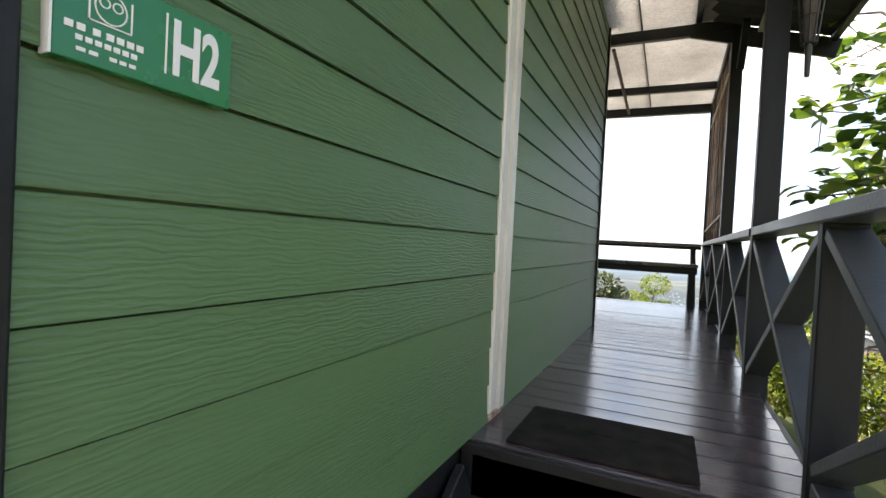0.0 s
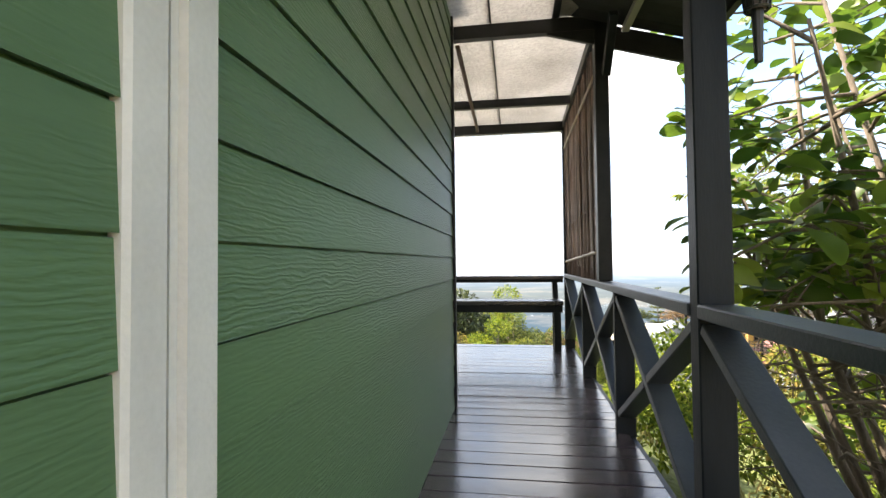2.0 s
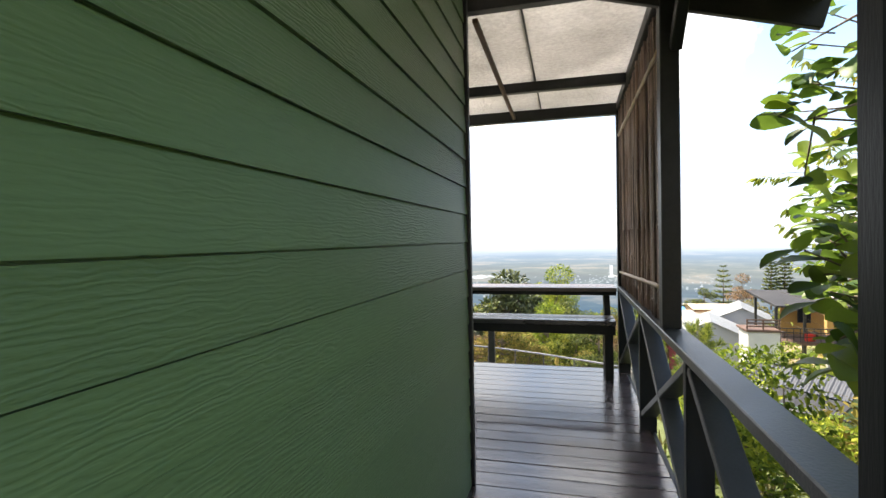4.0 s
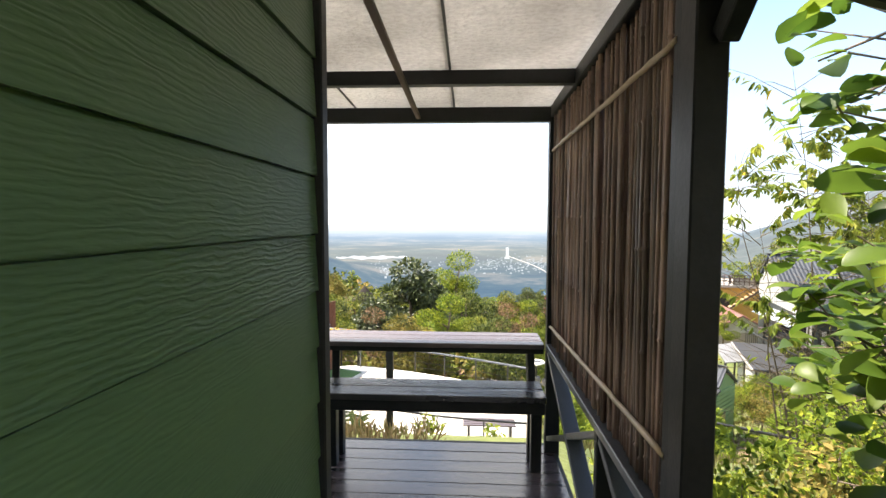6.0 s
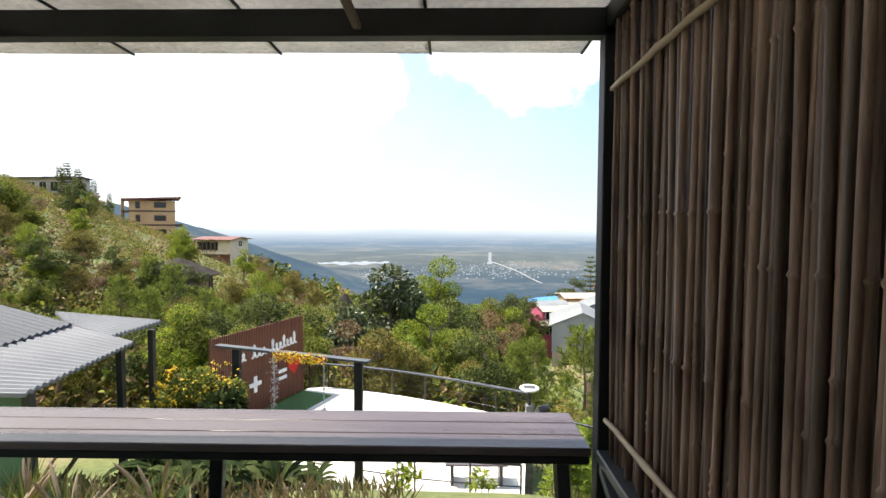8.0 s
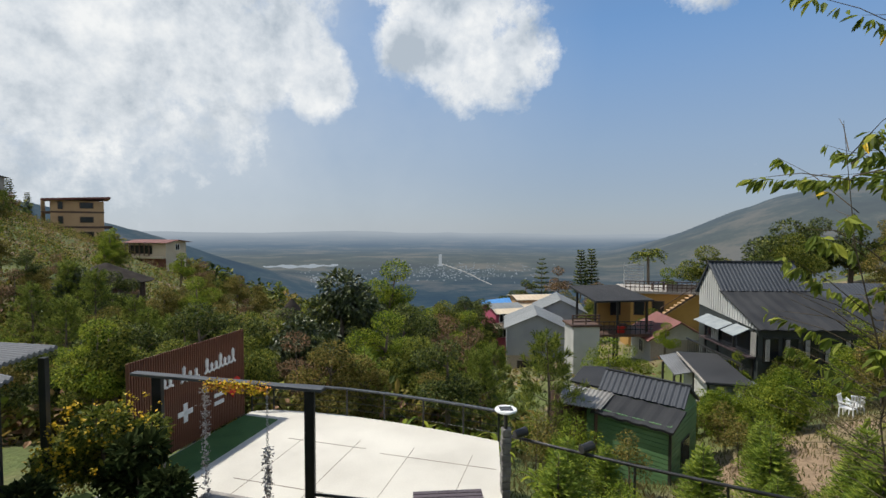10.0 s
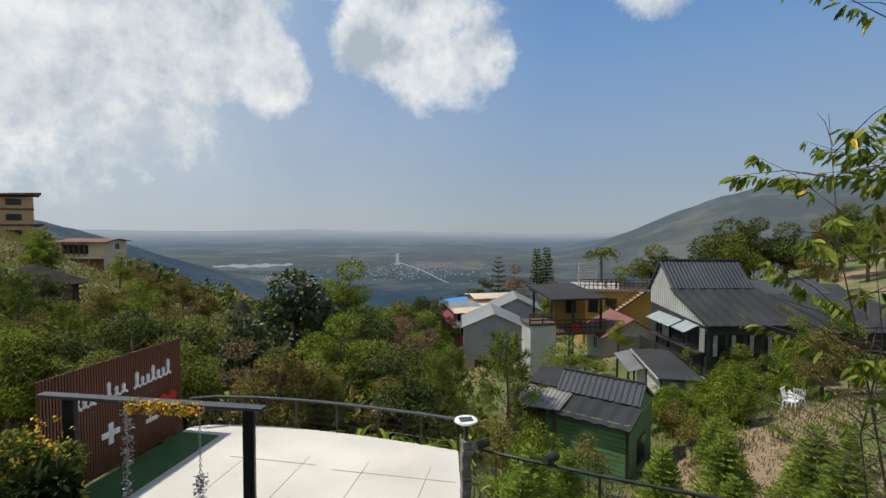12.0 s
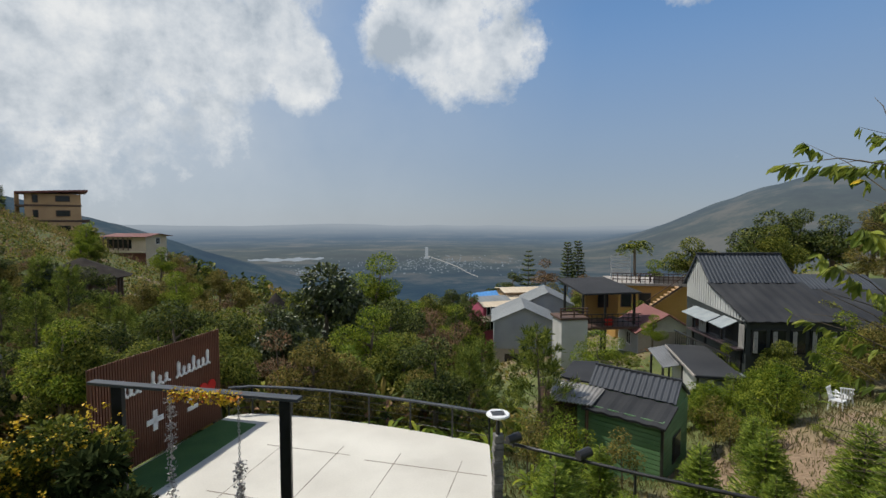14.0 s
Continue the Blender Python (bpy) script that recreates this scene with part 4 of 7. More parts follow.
def put(t, x, y, z=None, s=1.0, turn=0.0):
    """Moves the first of a kind to its place."""
    t.matrix_basis = Matrix.LocRotScale((x, y, ground_z(x, y) if z is None else z), Euler((0, 0, turn)), (s, s, s))
    return t


def plant(t, x, y, z=None, s=1.0, turn=0.0):
    c = copy_thing(t, Matrix.Identity(4))
    return put(c, x, y, z, s, turn)


# ---- near garden beside the walkway ----
def near_tree():
    """The large-leaved tree whose branches hang beside the railing."""
    rng = np.random.default_rng(21)
    gx, gy = 2.3, 4.2
    t = thing("magnolia_tree", (gx, gy, ground_z(gx, gy)), "large-leaved green tree with bare brown stems beside the railing", "tree")
    bm = bmesh.new()
    zb = ground_z(gx, gy)
    tips, stems = [], []
    base = Vector((gx, gy, zb - 0.3))
    trunks = [Vector((1.4, 5.05, 1.55)), Vector((1.35, 4.9, 1.15)), Vector((2.0, 5.9, 1.35)), Vector((2.0, 5.0, 1.4)), Vector((1.5, 3.6, 2.3)), Vector((1.9, 2.6, 2.2)), Vector((2.3, 2.4, 3.2)), Vector((1.3, 3.9, 2.15)), Vector((1.9, 5.2, 2.8)), Vector((2.7, 3.0, 2.8)), Vector((3.2, 2.9, 2.0)), Vector((1.7, 4.6, 2.9)), Vector((1.75, 3.0, 2.9)), Vector((2.5, 3.7, 2.3)), Vector((1.5, 3.4, 1.6)), Vector((2.15, 4.0, 3.3)), Vector((2.5, 4.7, 3.6)), Vector((2.0, 3.1, 2.6)), Vector((2.9, 3.6, 3.2)), Vector((2.2, 5.4, 2.5))]
    for e in trunks:
        mid = base.lerp(e, 0.5) + Vector((rng.normal(0, 0.12), rng.normal(0, 0.12), 0))
        tube(bm, [base, mid, e], [0.045, 0.028, 0.010], 8)
        for k in range(12):
            f = rng.uniform(0.35, 1.0)
            s = (base.lerp(mid, f * 2) if f < 0.5 else mid.lerp(e, f * 2 - 1))
            a = rng.uniform(0, 2 * math.pi)
            ln = rng.uniform(0.5, 1.25)
            q = s + Vector((math.cos(a) * ln, math.sin(a) * ln, rng.uniform(-0.25, 0.5) * ln))
            near = 0.75 if q.y < 4.4 else 1.0 + 0.2 * (q.y - 4.4) + 0.8 * max(q.y - 5.4, 0.0)
            if q.x < near:
                q.x = near + rng.uniform(0, 0.2)
            m = (s + q) / 2 + Vector((0, 0, rng.uniform(0.02, 0.12)))
            tube(bm, [s, m, q], [0.014, 0.009, 0.004], 6, cap=False)
            for j in range(3):
                p0 = s.lerp(q, rng.uniform(0.4, 1))
                d = Vector(rng.normal(0, 1, 3)).normalized() * rng.uniform(0.12, 0.35)
                p1 = p0 + d
                p1.x = max(p1.x, 0.68 if p1.y < 4.5 else 0.95 + 0.2 * (p1.y - 4.5) + 0.8 * max(p1.y - 5.4, 0.0) + 0.1 * rng.random())
                tube(bm, [p0, p1], [0.005, 0.003], 4, cap=False)
                tips.append(p1)
            tips.append(q)
    part("trunk", bm, M_BARK, t, smooth=True)
    pos, nr = [], []
    for p in tips:
        if (p.z < 0.75 and p.y < 4.9) or (p.z < 0.35 and p.x < 2.0):
            continue
        for j in range(int(rng.integers(4, 8))):
            pos.append(tuple(p + Vector(rng.normal(0, 0.045, 3))))
            a = rng.uniform(0, 6.28)
            nr.append((math.cos(a) * 2, math.sin(a) * 2, rng.uniform(-0.4, 0.8)))
    round_leaves("crown", pos, nr, 0.165, rng, M_LEAF_N, t, droop=0.35)


near_tree()


def broad_shrubs():
    a = broad_tree("shrub", 31, 1.7, 1.0, 2600, 0.065, M_LEAF_B, "small-leaved bright green shrub on the slope", "shrub", 0.15, "shrubs on the slope", thin=True)
    b = broad_tree("shrub", 32, 1.9, 0.9, 1700, 0.07, M_LEAF_O, "twiggy green shrub on the slope", "shrub", 0.2, "shrubs on the slope", thin=True)
    put(a, 1.5, 6.1, s=0.95)
    put(b, 2.1, 3.3, s=0.85)
    rng = random.Random(8)
    spots = [(1.6, 7.4, 0.9), (2.6, 6.6, 1.1), (2.0, 8.6, 1.0), (3.4, 5.2, 1.1), (3.2, 7.7, 1.2), (4.2, 9.0, 1.1),
             (1.9, 2.2, 0.8), (3.1, 3.0, 1.1), (4.6, 6.4, 1.3), (5.8, 8.2, 1.2), (6.4, 5.0, 1.3), (5.0, 3.0, 1.3)]
    for x, y, s in spots:
        plant(rng.choice((a, b)), x, y, s=s, turn=rng.uniform(0, 6))
    return a, b


SHRUB_A, SHRUB_B = broad_shrubs()


def slender_tree():
    """The thin drooping-leaved tree that stands past the screen."""
    rng = np.random.default_rng(44)
    gx, gy = 4.15, 9.9
    zb = ground_z(gx, gy)
    t = thing("slender_tree", (gx, gy, zb), "slender tree with drooping green and yellow leaves and bare twigs", "tree")
    bm = bmesh.new()
    base = Vector((gx + 0.3, gy, zb - 0.3))
    tips, green = [], []
    for e in [Vector((gx, gy, 0)) + Vector(q) for q in ((-0.1, 0.0, 3.7), (0.6, 0.1, 3.4), (-0.75, 0.1, 2.6), (0.9, -0.4, 2.7), (-0.5, -0.1, 1.6), (1.1, 0.2, 2.1))]:
        m = base.lerp(e, 0.55) + Vector((rng.normal(0, 0.15), rng.normal(0, 0.15), 0))
        k1, k2 = base.lerp(m, 0.5) + Vector((rng.normal(0, 0.08), rng.normal(0, 0.08), 0)), m.lerp(e, 0.5) + Vector((rng.normal(0, 0.12), rng.normal(0, 0.12), 0))
        tube(bm, [base, k1, m, k2, e], [0.017, 0.013, 0.009, 0.005, 0.002], 6)
        for k in range(36):
            f = rng.uniform(0.15, 0.97)
            s = base.lerp(m, f / 0.55) if f < 0.55 else m.lerp(e, (f - 0.55) / 0.45)
            a = rng.uniform(0, 6.28)
            ln = rng.uniform(0.35, 1.05)
            q = s + Vector((math.cos(a) * ln, math.sin(a) * ln, ln * rng.uniform(-0.1, 0.7)))
            tube(bm, [s, (s + q) / 2 + Vector((0, 0, 0.06)), q], [0.006, 0.004, 0.0015], 4, cap=False)
            if 0.2 < q.z and s.z < 3.3 and rng.random() < (0.85 if q.z > 1.3 else 0.22):
                for j in range(30):
                    green.append((s.lerp(q, rng.uniform(0.25, 1.0)), (math.cos(a) * 1.2, math.sin(a) * 1.2, -0.9)))
    part("trunk", bm, M_TWIG, t)
    leaf_mesh("crown", [tuple(p) for p, n in green], [n for p, n in green], 0.14, rng, M_LEAF_S, t, droop=0.5, aspect=0.36)
    old = green[::70]
    leaf_mesh("yellow_leaves", [tuple(p) for p, n in old], [n for p, n in old], 0.14, rng, M_FLOWER, t, droop=0.6, aspect=0.4)


slender_tree()


def arching_stems():
    """A thicket of bare arching stems on the slope beside the slender tree."""
    rng = np.random.default_rng(58)
    bx, by = 5.7, 9.3
    t = thing("bare_thicket", (bx, by, ground_z(bx, by)), "thicket of thin bare arching brown stems", "shrub")
    pos, nr = [], []
    for k in range(46):
        x, y = bx + rng.normal(0, 0.35), by + rng.normal(0, 0.3)
        z = ground_z(x, y) - 0.1
        rise, reach = rng.uniform(1.6, 2.9), rng.uniform(1.0, 2.6)
        a = rng.uniform(1.7, 3.0)
        d = Vector((math.cos(a), math.sin(a), 0))
        pts = []
        for q in range(7):
            f = q / 6
            pts.append(Vector((x, y, z)) + d * reach * f ** 1.5 + Vector((0, 0, rise * (1.55 * f - 0.62 * f * f))) + Vector(rng.normal(0, 0.02, 3)))
        bm = bmesh.new()
        tube(bm, pts, [0.009, 0.008, 0.007, 0.006, 0.005, 0.0035, 0.002], 4, cap=False)
        part("stem", bm, M_TWIG, t)
        for q in range(2):
            p = pts[3].lerp(pts[6], rng.random())
            pos.append(tuple(p))
            nr.append((d.x, d.y, -0.8))
    leaf_mesh("leaves", pos, nr, 0.13, rng, M_LEAF_S, t, droop=0.4, aspect=0.36)


arching_stems()


# ---- lantern, plate and box near the walkway ----
def lantern():
    t = thing("hanging_lantern", (0.47, 2.66, 1.47), "dark woven cone lantern hanging under the eave", "lantern")
    cx, cy = 0.475, 2.665
    prof = [(2.16, 0.075), (2.02, 0.068), (1.88, 0.055), (1.74, 0.042), (1.62, 0.030)]
    for z, r in prof:
        bm = bmesh.new()
        tube(bm, [(cx + r * math.cos(k * math.pi / 8), cy + r * math.sin(k * math.pi / 8), z) for k in range(17)], 0.0045, 5)
        part("hoop", bm, M_STEEL, t)
    for k in range(10):
        a = k * 2 * math.pi / 10
        bm = bmesh.new()
        tube(bm, [(cx + r * math.cos(a + 0.25 * (2.16 - z)), cy + r * math.sin(a + 0.25 * (2.16 - z)), z) for z, r in prof], 0.004, 4)
        part("rib", bm, M_STEEL, t)
    bm = bmesh.new()
    tube(bm, [(cx, cy, 2.16), (cx, cy, 1.9), (cx, cy, 1.62)], [0.055, 0.042, 0.022], 12)
    part("shade", bm, surf("lantern_cloth", (0.10, 0.085, 0.09), (0.16, 0.13, 0.135), rough=0.8, fine=90), t, smooth=True)
    bm = bmesh.new()
    tube(bm, [(cx, cy, 1.63), (cx, cy, 1.47)], [0.016, 0.011], 10)
    part("tip", bm, M_STEEL, t)
    bm = bmesh.new()
    tube(bm, [(cx, cy, 2.16), (cx, cy, 2.37)], 0.006, 6)
    part("cord", bm, M_STEEL, t)


lantern()


def text_mesh(word, size, depth=0.002):
    cu = bpy.data.curves.new("text", "FONT")
    cu.body, cu.size, cu.extrude, cu.offset = word, size, depth, size * 0.028
    ob = new("text", cu)
    bpy.context.view_layer.update()
    me = bpy.data.meshes.new_from_object(ob.evaluated_get(bpy.context.evaluated_depsgraph_get()))
    bpy.data.objects.remove(ob)
    return me


def house_plate():
    y0, y1, z0, z1 = 0.252, 0.458, 0.805, 0.905
    x = WX + 0.012
    t = thing("number_plate", (x, 0.35, z0), "green house number plate with white lettering on the siding", "sign")
    part("plate", boxes(((WX - 0.004, y0, z0), (x, y1, z1)), bevel=0.001), M_SIGN, t)
    part("edge", boxes(((WX - 0.004, y0 - 0.003, z0), (x + 0.001, y0 - 0.0005, z1))), M_WFLAT, t)
    part("divider", boxes(((x, 0.3655, z0 + 0.018), (x + 0.0012, 0.3675, z1 - 0.012))), M_WFLAT, t)
    me = text_mesh("H2", 0.083, 0.0006)
    me.materials.append(M_WFLAT)
    ob = new("lettering", me)
    ob.matrix_world = Matrix.Translation((x + 0.001, 0.3725, z0 + 0.022)) @ Euler((radians(90), 0, radians(90))).to_matrix().to_4x4() @ Matrix.Diagonal((0.66, 1.08, 1, 1))
    bpy.context.view_layer.update()
    ob.parent, ob.matrix_parent_inverse = t, t.matrix_world.inverted()
    bars = bmesh.new()
    for a, b, z, h in ((0.262, 0.284, 0.836, 0.007), (0.288, 0.298, 0.836, 0.007), (0.301, 0.343, 0.836, 0.007), (0.272, 0.336, 0.826, 0.0055), (0.273, 0.297, 0.8155, 0.004), (0.305, 0.335, 0.8155, 0.004)):
        n = max(int((b - a) / 0.009), 1)
        for k in range(n):
            u = a + (b - a) * k / n
            box(bars, (x, u, z), (x + 0.0012, u + (b - a) / n * 0.7, z + h))
    part("lettering", bars, M_WFLAT, t, "plain white lettering bars")
    logo = bmesh.new()
    for a, b, c, d in ((0.283, 0.327, 0.850, 0.8516), (0.283, 0.2846, 0.850, 0.884), (0.3254, 0.327, 0.850, 0.884)):
        box(logo, (x, a, c), (x + 0.0012, b, d))
    tube(logo, [(x + 0.0006, 0.305 + 0.016 * math.cos(k * math.pi / 10), 0.869 + 0.016 * math.sin(k * math.pi / 10)) for k in range(21)], 0.0009, 4)
    for c in (0.2985, 0.3115):
        tube(logo, [(x + 0.0006, c + 0.005 * math.cos(k * math.pi / 6), 0.873 + 0.005 * math.sin(k * math.pi / 6)) for k in range(13)], 0.0009, 4)
    part("emblem", logo, M_WFLAT, t, "plain white outline emblem")


house_plate()


def side_cabinet():
    t = thing("garden_cabinet", (1.3, 2.5, -0.6), "weathered black timber cabinet with a grey plank top", "cabinet")
    zb = ground_z(1.3, 2.5) - 0.1
    part("body", boxes(((0.99, 2.15, zb), (1.66, 2.86, 0.27)), bevel=0.008), M_DARK, t)
    part("top", boxes(((0.94, 2.08, 0.272), (1.72, 2.92, 0.31)), bevel=0.006), surf("weathered_plank", (0.20, 0.19, 0.17), (0.33, 0.31, 0.28), scale=3, stretch=(4, 0.5, 1), rough=0.85, bump=0.5, fine=40), t, "weathered grey plank top")


side_cabinet()

# ---- terrace ----
TZ = -3.4
SU = Vector((0.35, 0.937, 0)).normalized()   # along the sign
SV = Vector((0.937, -0.35, 0)).normalized()  # out of the sign's face
SA = Vector((-5.99, 15.93, 0))
EDGE = [(-4.62, 19.30), (-4.05, 19.36), (-3.0, 19.12), (-2.0, 18.80), (-1.0, 18.38), (0.0, 17.90), (0.95, 17.40), (1.73, 16.95)]


def poly_slab(name, poly, z0, z1, mat, parent=None, label=""):
    n = len(poly)
    verts = [(x, y, z1) for x, y in poly] + [(x, y, z0) for x, y in poly]
    faces = [tuple(range(n)), tuple(range(2 * n - 1, n - 1, -1))]
    faces += [(i, i + n, (i + 1) % n + n, (i + 1) % n) for i in range(n)]
    return mesh_part(name, verts, faces, mat, parent, label)


M_JOINT = surf("slab_joint", (0.20, 0.17, 0.14), (0.34, 0.30, 0.25), scale=2, rough=0.9, bump=0, fine=20)


def terrace():
    left = SA + SU * -2.2
    poly = [(left.x, left.y)] + [(1.05, 13.0), (1.73, 16.95)] + EDGE[-2::-1]
    slab = poly_slab("terrace", poly, TZ - 0.9, TZ, M_CONC)
    tagged(slab, "pale concrete viewing terrace with saw-cut joints", "terrace", kind="structure")
    def strip(a, b, w=0.018):
        bm = bmesh.new()
        beam(bm, (*a, TZ + 0.001), (*b, TZ + 0.001), w, 0.006, 0)
        part("joint", bm, M_JOINT, slab)
    c = Vector((-3.3, 17.9, 0))
    for k in range(4):
        p = c + SV * (0.55 + 1.35 * k)
        strip((p.x, p.y), (p.x - SU.x * 4.2, p.y - SU.y * 4.2), 0.012)
    for k in range(3):
        p = c + SV * 0.2 - SU * (0.35 + 1.9 * k)
        strip((p.x, p.y), (p.x + SV.x * 2.0, p.y + SV.y * 2.0), 0.022)
        q = p + SV * 2.4 - SU * 0.12
        strip((q.x, q.y), (q.x + SV.x * 2.6, q.y + SV.y * 2.6), 0.022)
    a, b = SA + SU * -1.4 + SV * 0.12, SA + SU * 3.3 + SV * 0.12
    mat = poly_slab("turf_mat", [tuple(p[:2]) for p in (a, a + SV * 1.02, b + SV * 1.02, b)], TZ + 0.002, TZ + 0.022, M_TURF)
    tagged(mat, "strip of green artificial turf beside the sign", "turf mat")


terrace()


def terrace_rail():
    t = thing("terrace_rail", (-1, 18.4, TZ), "black steel railing with a grey top rail along the terrace edge", "railing")
    pts = [Vector((x, y, TZ + 0.72)) for x, y in EDGE]
    for a, b in zip(pts, pts[1:]):
        bm = bmesh.new()
        beam(bm, a, b, 0.09, 0.045, 0.004)
        part("top_rail", bm, M_RAIL, t)
    for h in (0.18, 0.36, 0.54):
        bm = bmesh.new()
        tube(bm, [p - Vector((0, 0, 0.72 - h)) for p in pts], 0.006, 5)
        part("wire", bm, M_STEEL, t)
    for p in pts:
        part("post", boxes(((p.x - 0.02, p.y - 0.02, TZ), (p.x + 0.02, p.y + 0.02, TZ + 0.70))), M_STEEL, t)
    r = thing("path_rail", (2.5, 14.2, -3.2), "black steel handrail beside the garden path", "railing")
    line = [Vector(p) for p in ((1.45, 15.1, -2.42), (2.3, 14.5, -2.43), (3.4, 13.65, -2.40), (4.5, 12.85, -2.36), (6.2, 11.6, -2.28))]
    bm = bmesh.new()
    tube(bm, line, 0.03, 8)
    part("handrail", bm, M_STEEL, r, smooth=True)
    for p in line:
        bm = bmesh.new()
        tube(bm, [p, (p.x, p.y, ground_z(p.x, p.y) - 0.1)], 0.022, 6)
        part("post", bm, M_STEEL, r)
    f = thing("front_rail", (-0.5, 13.1, TZ), "thin black steel railing along the terrace front", "railing")
    line = [Vector((-1.95, 13.42, -2.52)), Vector((-0.9, 13.2, -2.55)), Vector((0.1, 13.1, -2.58)), Vector((1.0, 13.05, -2.6))]
    bm = bmesh.new()
    tube(bm, line, 0.025, 8)
    part("handrail", bm, M_STEEL, f, smooth=True)
    bm = bmesh.new()
    tube(bm, [p - Vector((0, 0, 0.4)) for p in line], 0.012, 6)
    part("lower_rail", bm, M_STEEL, f, smooth=True)
    for p in line[1:]:
        bm = bmesh.new()
        tube(bm, [p, (p.x, p.y, TZ)], 0.018, 6)
        part("post", bm, M_STEEL, f)


terrace_rail()


def solar_lamp():
    x, y = 1.41, 14.75
    t = thing("gate_pillar", (x, y, TZ), "stacked grey stone pillar at the terrace corner", "pillar")
    rng = random.Random(3)
    z = ground_z(x, y) - 0.2
    while z < -2.15:
        h = rng.uniform(0.10, 0.16)
        j = [rng.uniform(-0.02, 0.02) for _ in range(4)]
        bm = boxes(((x - 0.085 + j[0] * 0.6, y - 0.085 + j[1] * 0.6, z), (x + 0.085 + j[2] * 0.6, y + 0.085 + j[3] * 0.6, z + h - 0.008)), bevel=0.012)
        part("stone", bm, M_STONE, t)
        z += h
    s = thing("solar_lamp", (x, y, z), "round white solar lamp with a dark panel on a short stem", "lamp")
    bm = bmesh.new()
    tube(bm, [(x, y, z - 0.01), (x, y, -1.82)], 0.035, 10)
    part("stem", bm, M_STEEL, s)
    bm = bmesh.new()
    tube(bm, [(x, y, -1.84), (x, y, -1.80), (x, y, -1.775)], [0.15, 0.21, 0.20], 28)
    part("head", bm, M_WFLAT, s, smooth=False)
    part("panel", boxes(((x - 0.12, y - 0.10, -1.774), (x + 0.12, y + 0.10, -1.768))), M_GLASS_SHADE, s, "dark solar cell")


M_STONE = surf("pillar_stone", (0.10, 0.095, 0.09), (0.20, 0.19, 0.18), scale=6, rough=0.9, bump=0.6, fine=30, vary=0.2)


def billboard():
    t = thing("sign_wall", (SA.x, SA.y, TZ), "rust-brown ribbed sheet sign wall with white lettering and a red heart", "sign")
    top, L = -1.10, 3.46
    m = Matrix.Translation((SA.x, SA.y, 0)) @ Matrix(((SU.x, SV.x, 0, 0), (SU.y, SV.y, 0, 0), (0, 0, 1, 0), (0, 0, 0, 1)))
    bm = bmesh.new()
    box(bm, (0, -0.05, TZ + 0.02), (L, -0.012, top - 0.02), 0, m)
    part("backing", bm, M_RUST, t)
    proto = None
    n = 58
    for k in range(n):
        u = (k + 0.5) * L / n
        if proto is None:
            proto = boxes(((-0.019, -0.012, TZ + 0.01), (0.019, 0.018, top)), bevel=0.004)
            ob = part("slat", proto, M_RUST, None)
            proto = ob.data
        else:
            ob = new("slat", proto)
        ob.matrix_world = m @ Matrix.Translation((u, 0, 0))
        bpy.context.view_layer.update() if k == 0 else None
        ob.parent, ob.matrix_parent_inverse = t, t.matrix_world.inverted()
    for u in (0.15, 1.75, 3.3):
        bm = bmesh.new()
        box(bm, (u, -0.12, TZ - 0.1), (u + 0.06, -0.055, top - 0.05), 0.004, m)
        part("post", bm, M_STEEL, t)
    def shape(name, mat, items, label=""):
        b = bmesh.new()
        for u0, u1, z0, z1, sl in items:
            q = m @ Matrix.Translation(((u0 + u1) / 2, 0.03, (z0 + z1) / 2)) @ pose(0, 0, 0, 0, sl, 0)
            box(b, (-(u1 - u0) / 2, -0.012, -(z1 - z0) / 2), ((u1 - u0) / 2, 0.012, (z1 - z0) / 2), 0.008, q)
        part(name, b, mat, t, label)
    zc = -2.62
    shape("plus", M_WFLAT, ((1.36, 1.48, zc - 0.22, zc + 0.22, 0), (1.20, 1.64, zc - 0.06, zc + 0.06, 0)))
    shape("equals", M_WFLAT, ((2.32, 2.66, -2.80, -2.70, 0), (2.32, 2.66, -2.60, -2.50, 0)))
    rng = random.Random(4)
    for u0, u1, loops in ((0.62, 1.08, 3), (1.30, 1.84, 3), (2.02, 3.08, 7)):
        b = bmesh.new()
        pts = []
        n = loops * 12
        for k in range(n + 1):
            f = k / n * loops
            tall = 0.34 if int(f) % 3 == 0 else 0.19
            ph = 2 * math.pi * f
            u = u0 + (u1 - u0) * k / n + 0.05 * math.sin(ph)
            pts.append(m @ Vector((u, 0.035, -1.90 + tall * (1 - math.cos(ph)) / 2 + 0.04 * (u - u0))))
        tube(b, pts, 0.030, 6)
        part("lettering", b, M_WFLAT, t, "plain white looping stroke")
    b = bmesh.new()
    ring = []
    for k in range(40):
        a = 2 * math.pi * k / 40
        hx, hz = 16 * math.sin(a) ** 3, 13 * math.cos(a) - 5 * math.cos(2 * a) - 2 * math.cos(3 * a) - math.cos(4 * a)
        ring.append((2.98 + hx * 0.0175, -2.50 + hz * 0.0180))
    f = [b.verts.new(m @ Vector((u, 0.045, z))) for u, z in ring]
    g = [b.verts.new(m @ Vector((u, 0.02, z))) for u, z in ring]
    b.faces.new(f)
    b.faces.new(g[::-1])
    for k in range(40):
        b.faces.new((f[k], g[k], g[(k + 1) % 40], f[(k + 1) % 40]))
    bmesh.ops.recalc_face_normals(b, faces=b.faces)
    part("heart", b, M_REDF, t, "red heart")


solar_lamp()
billboard()


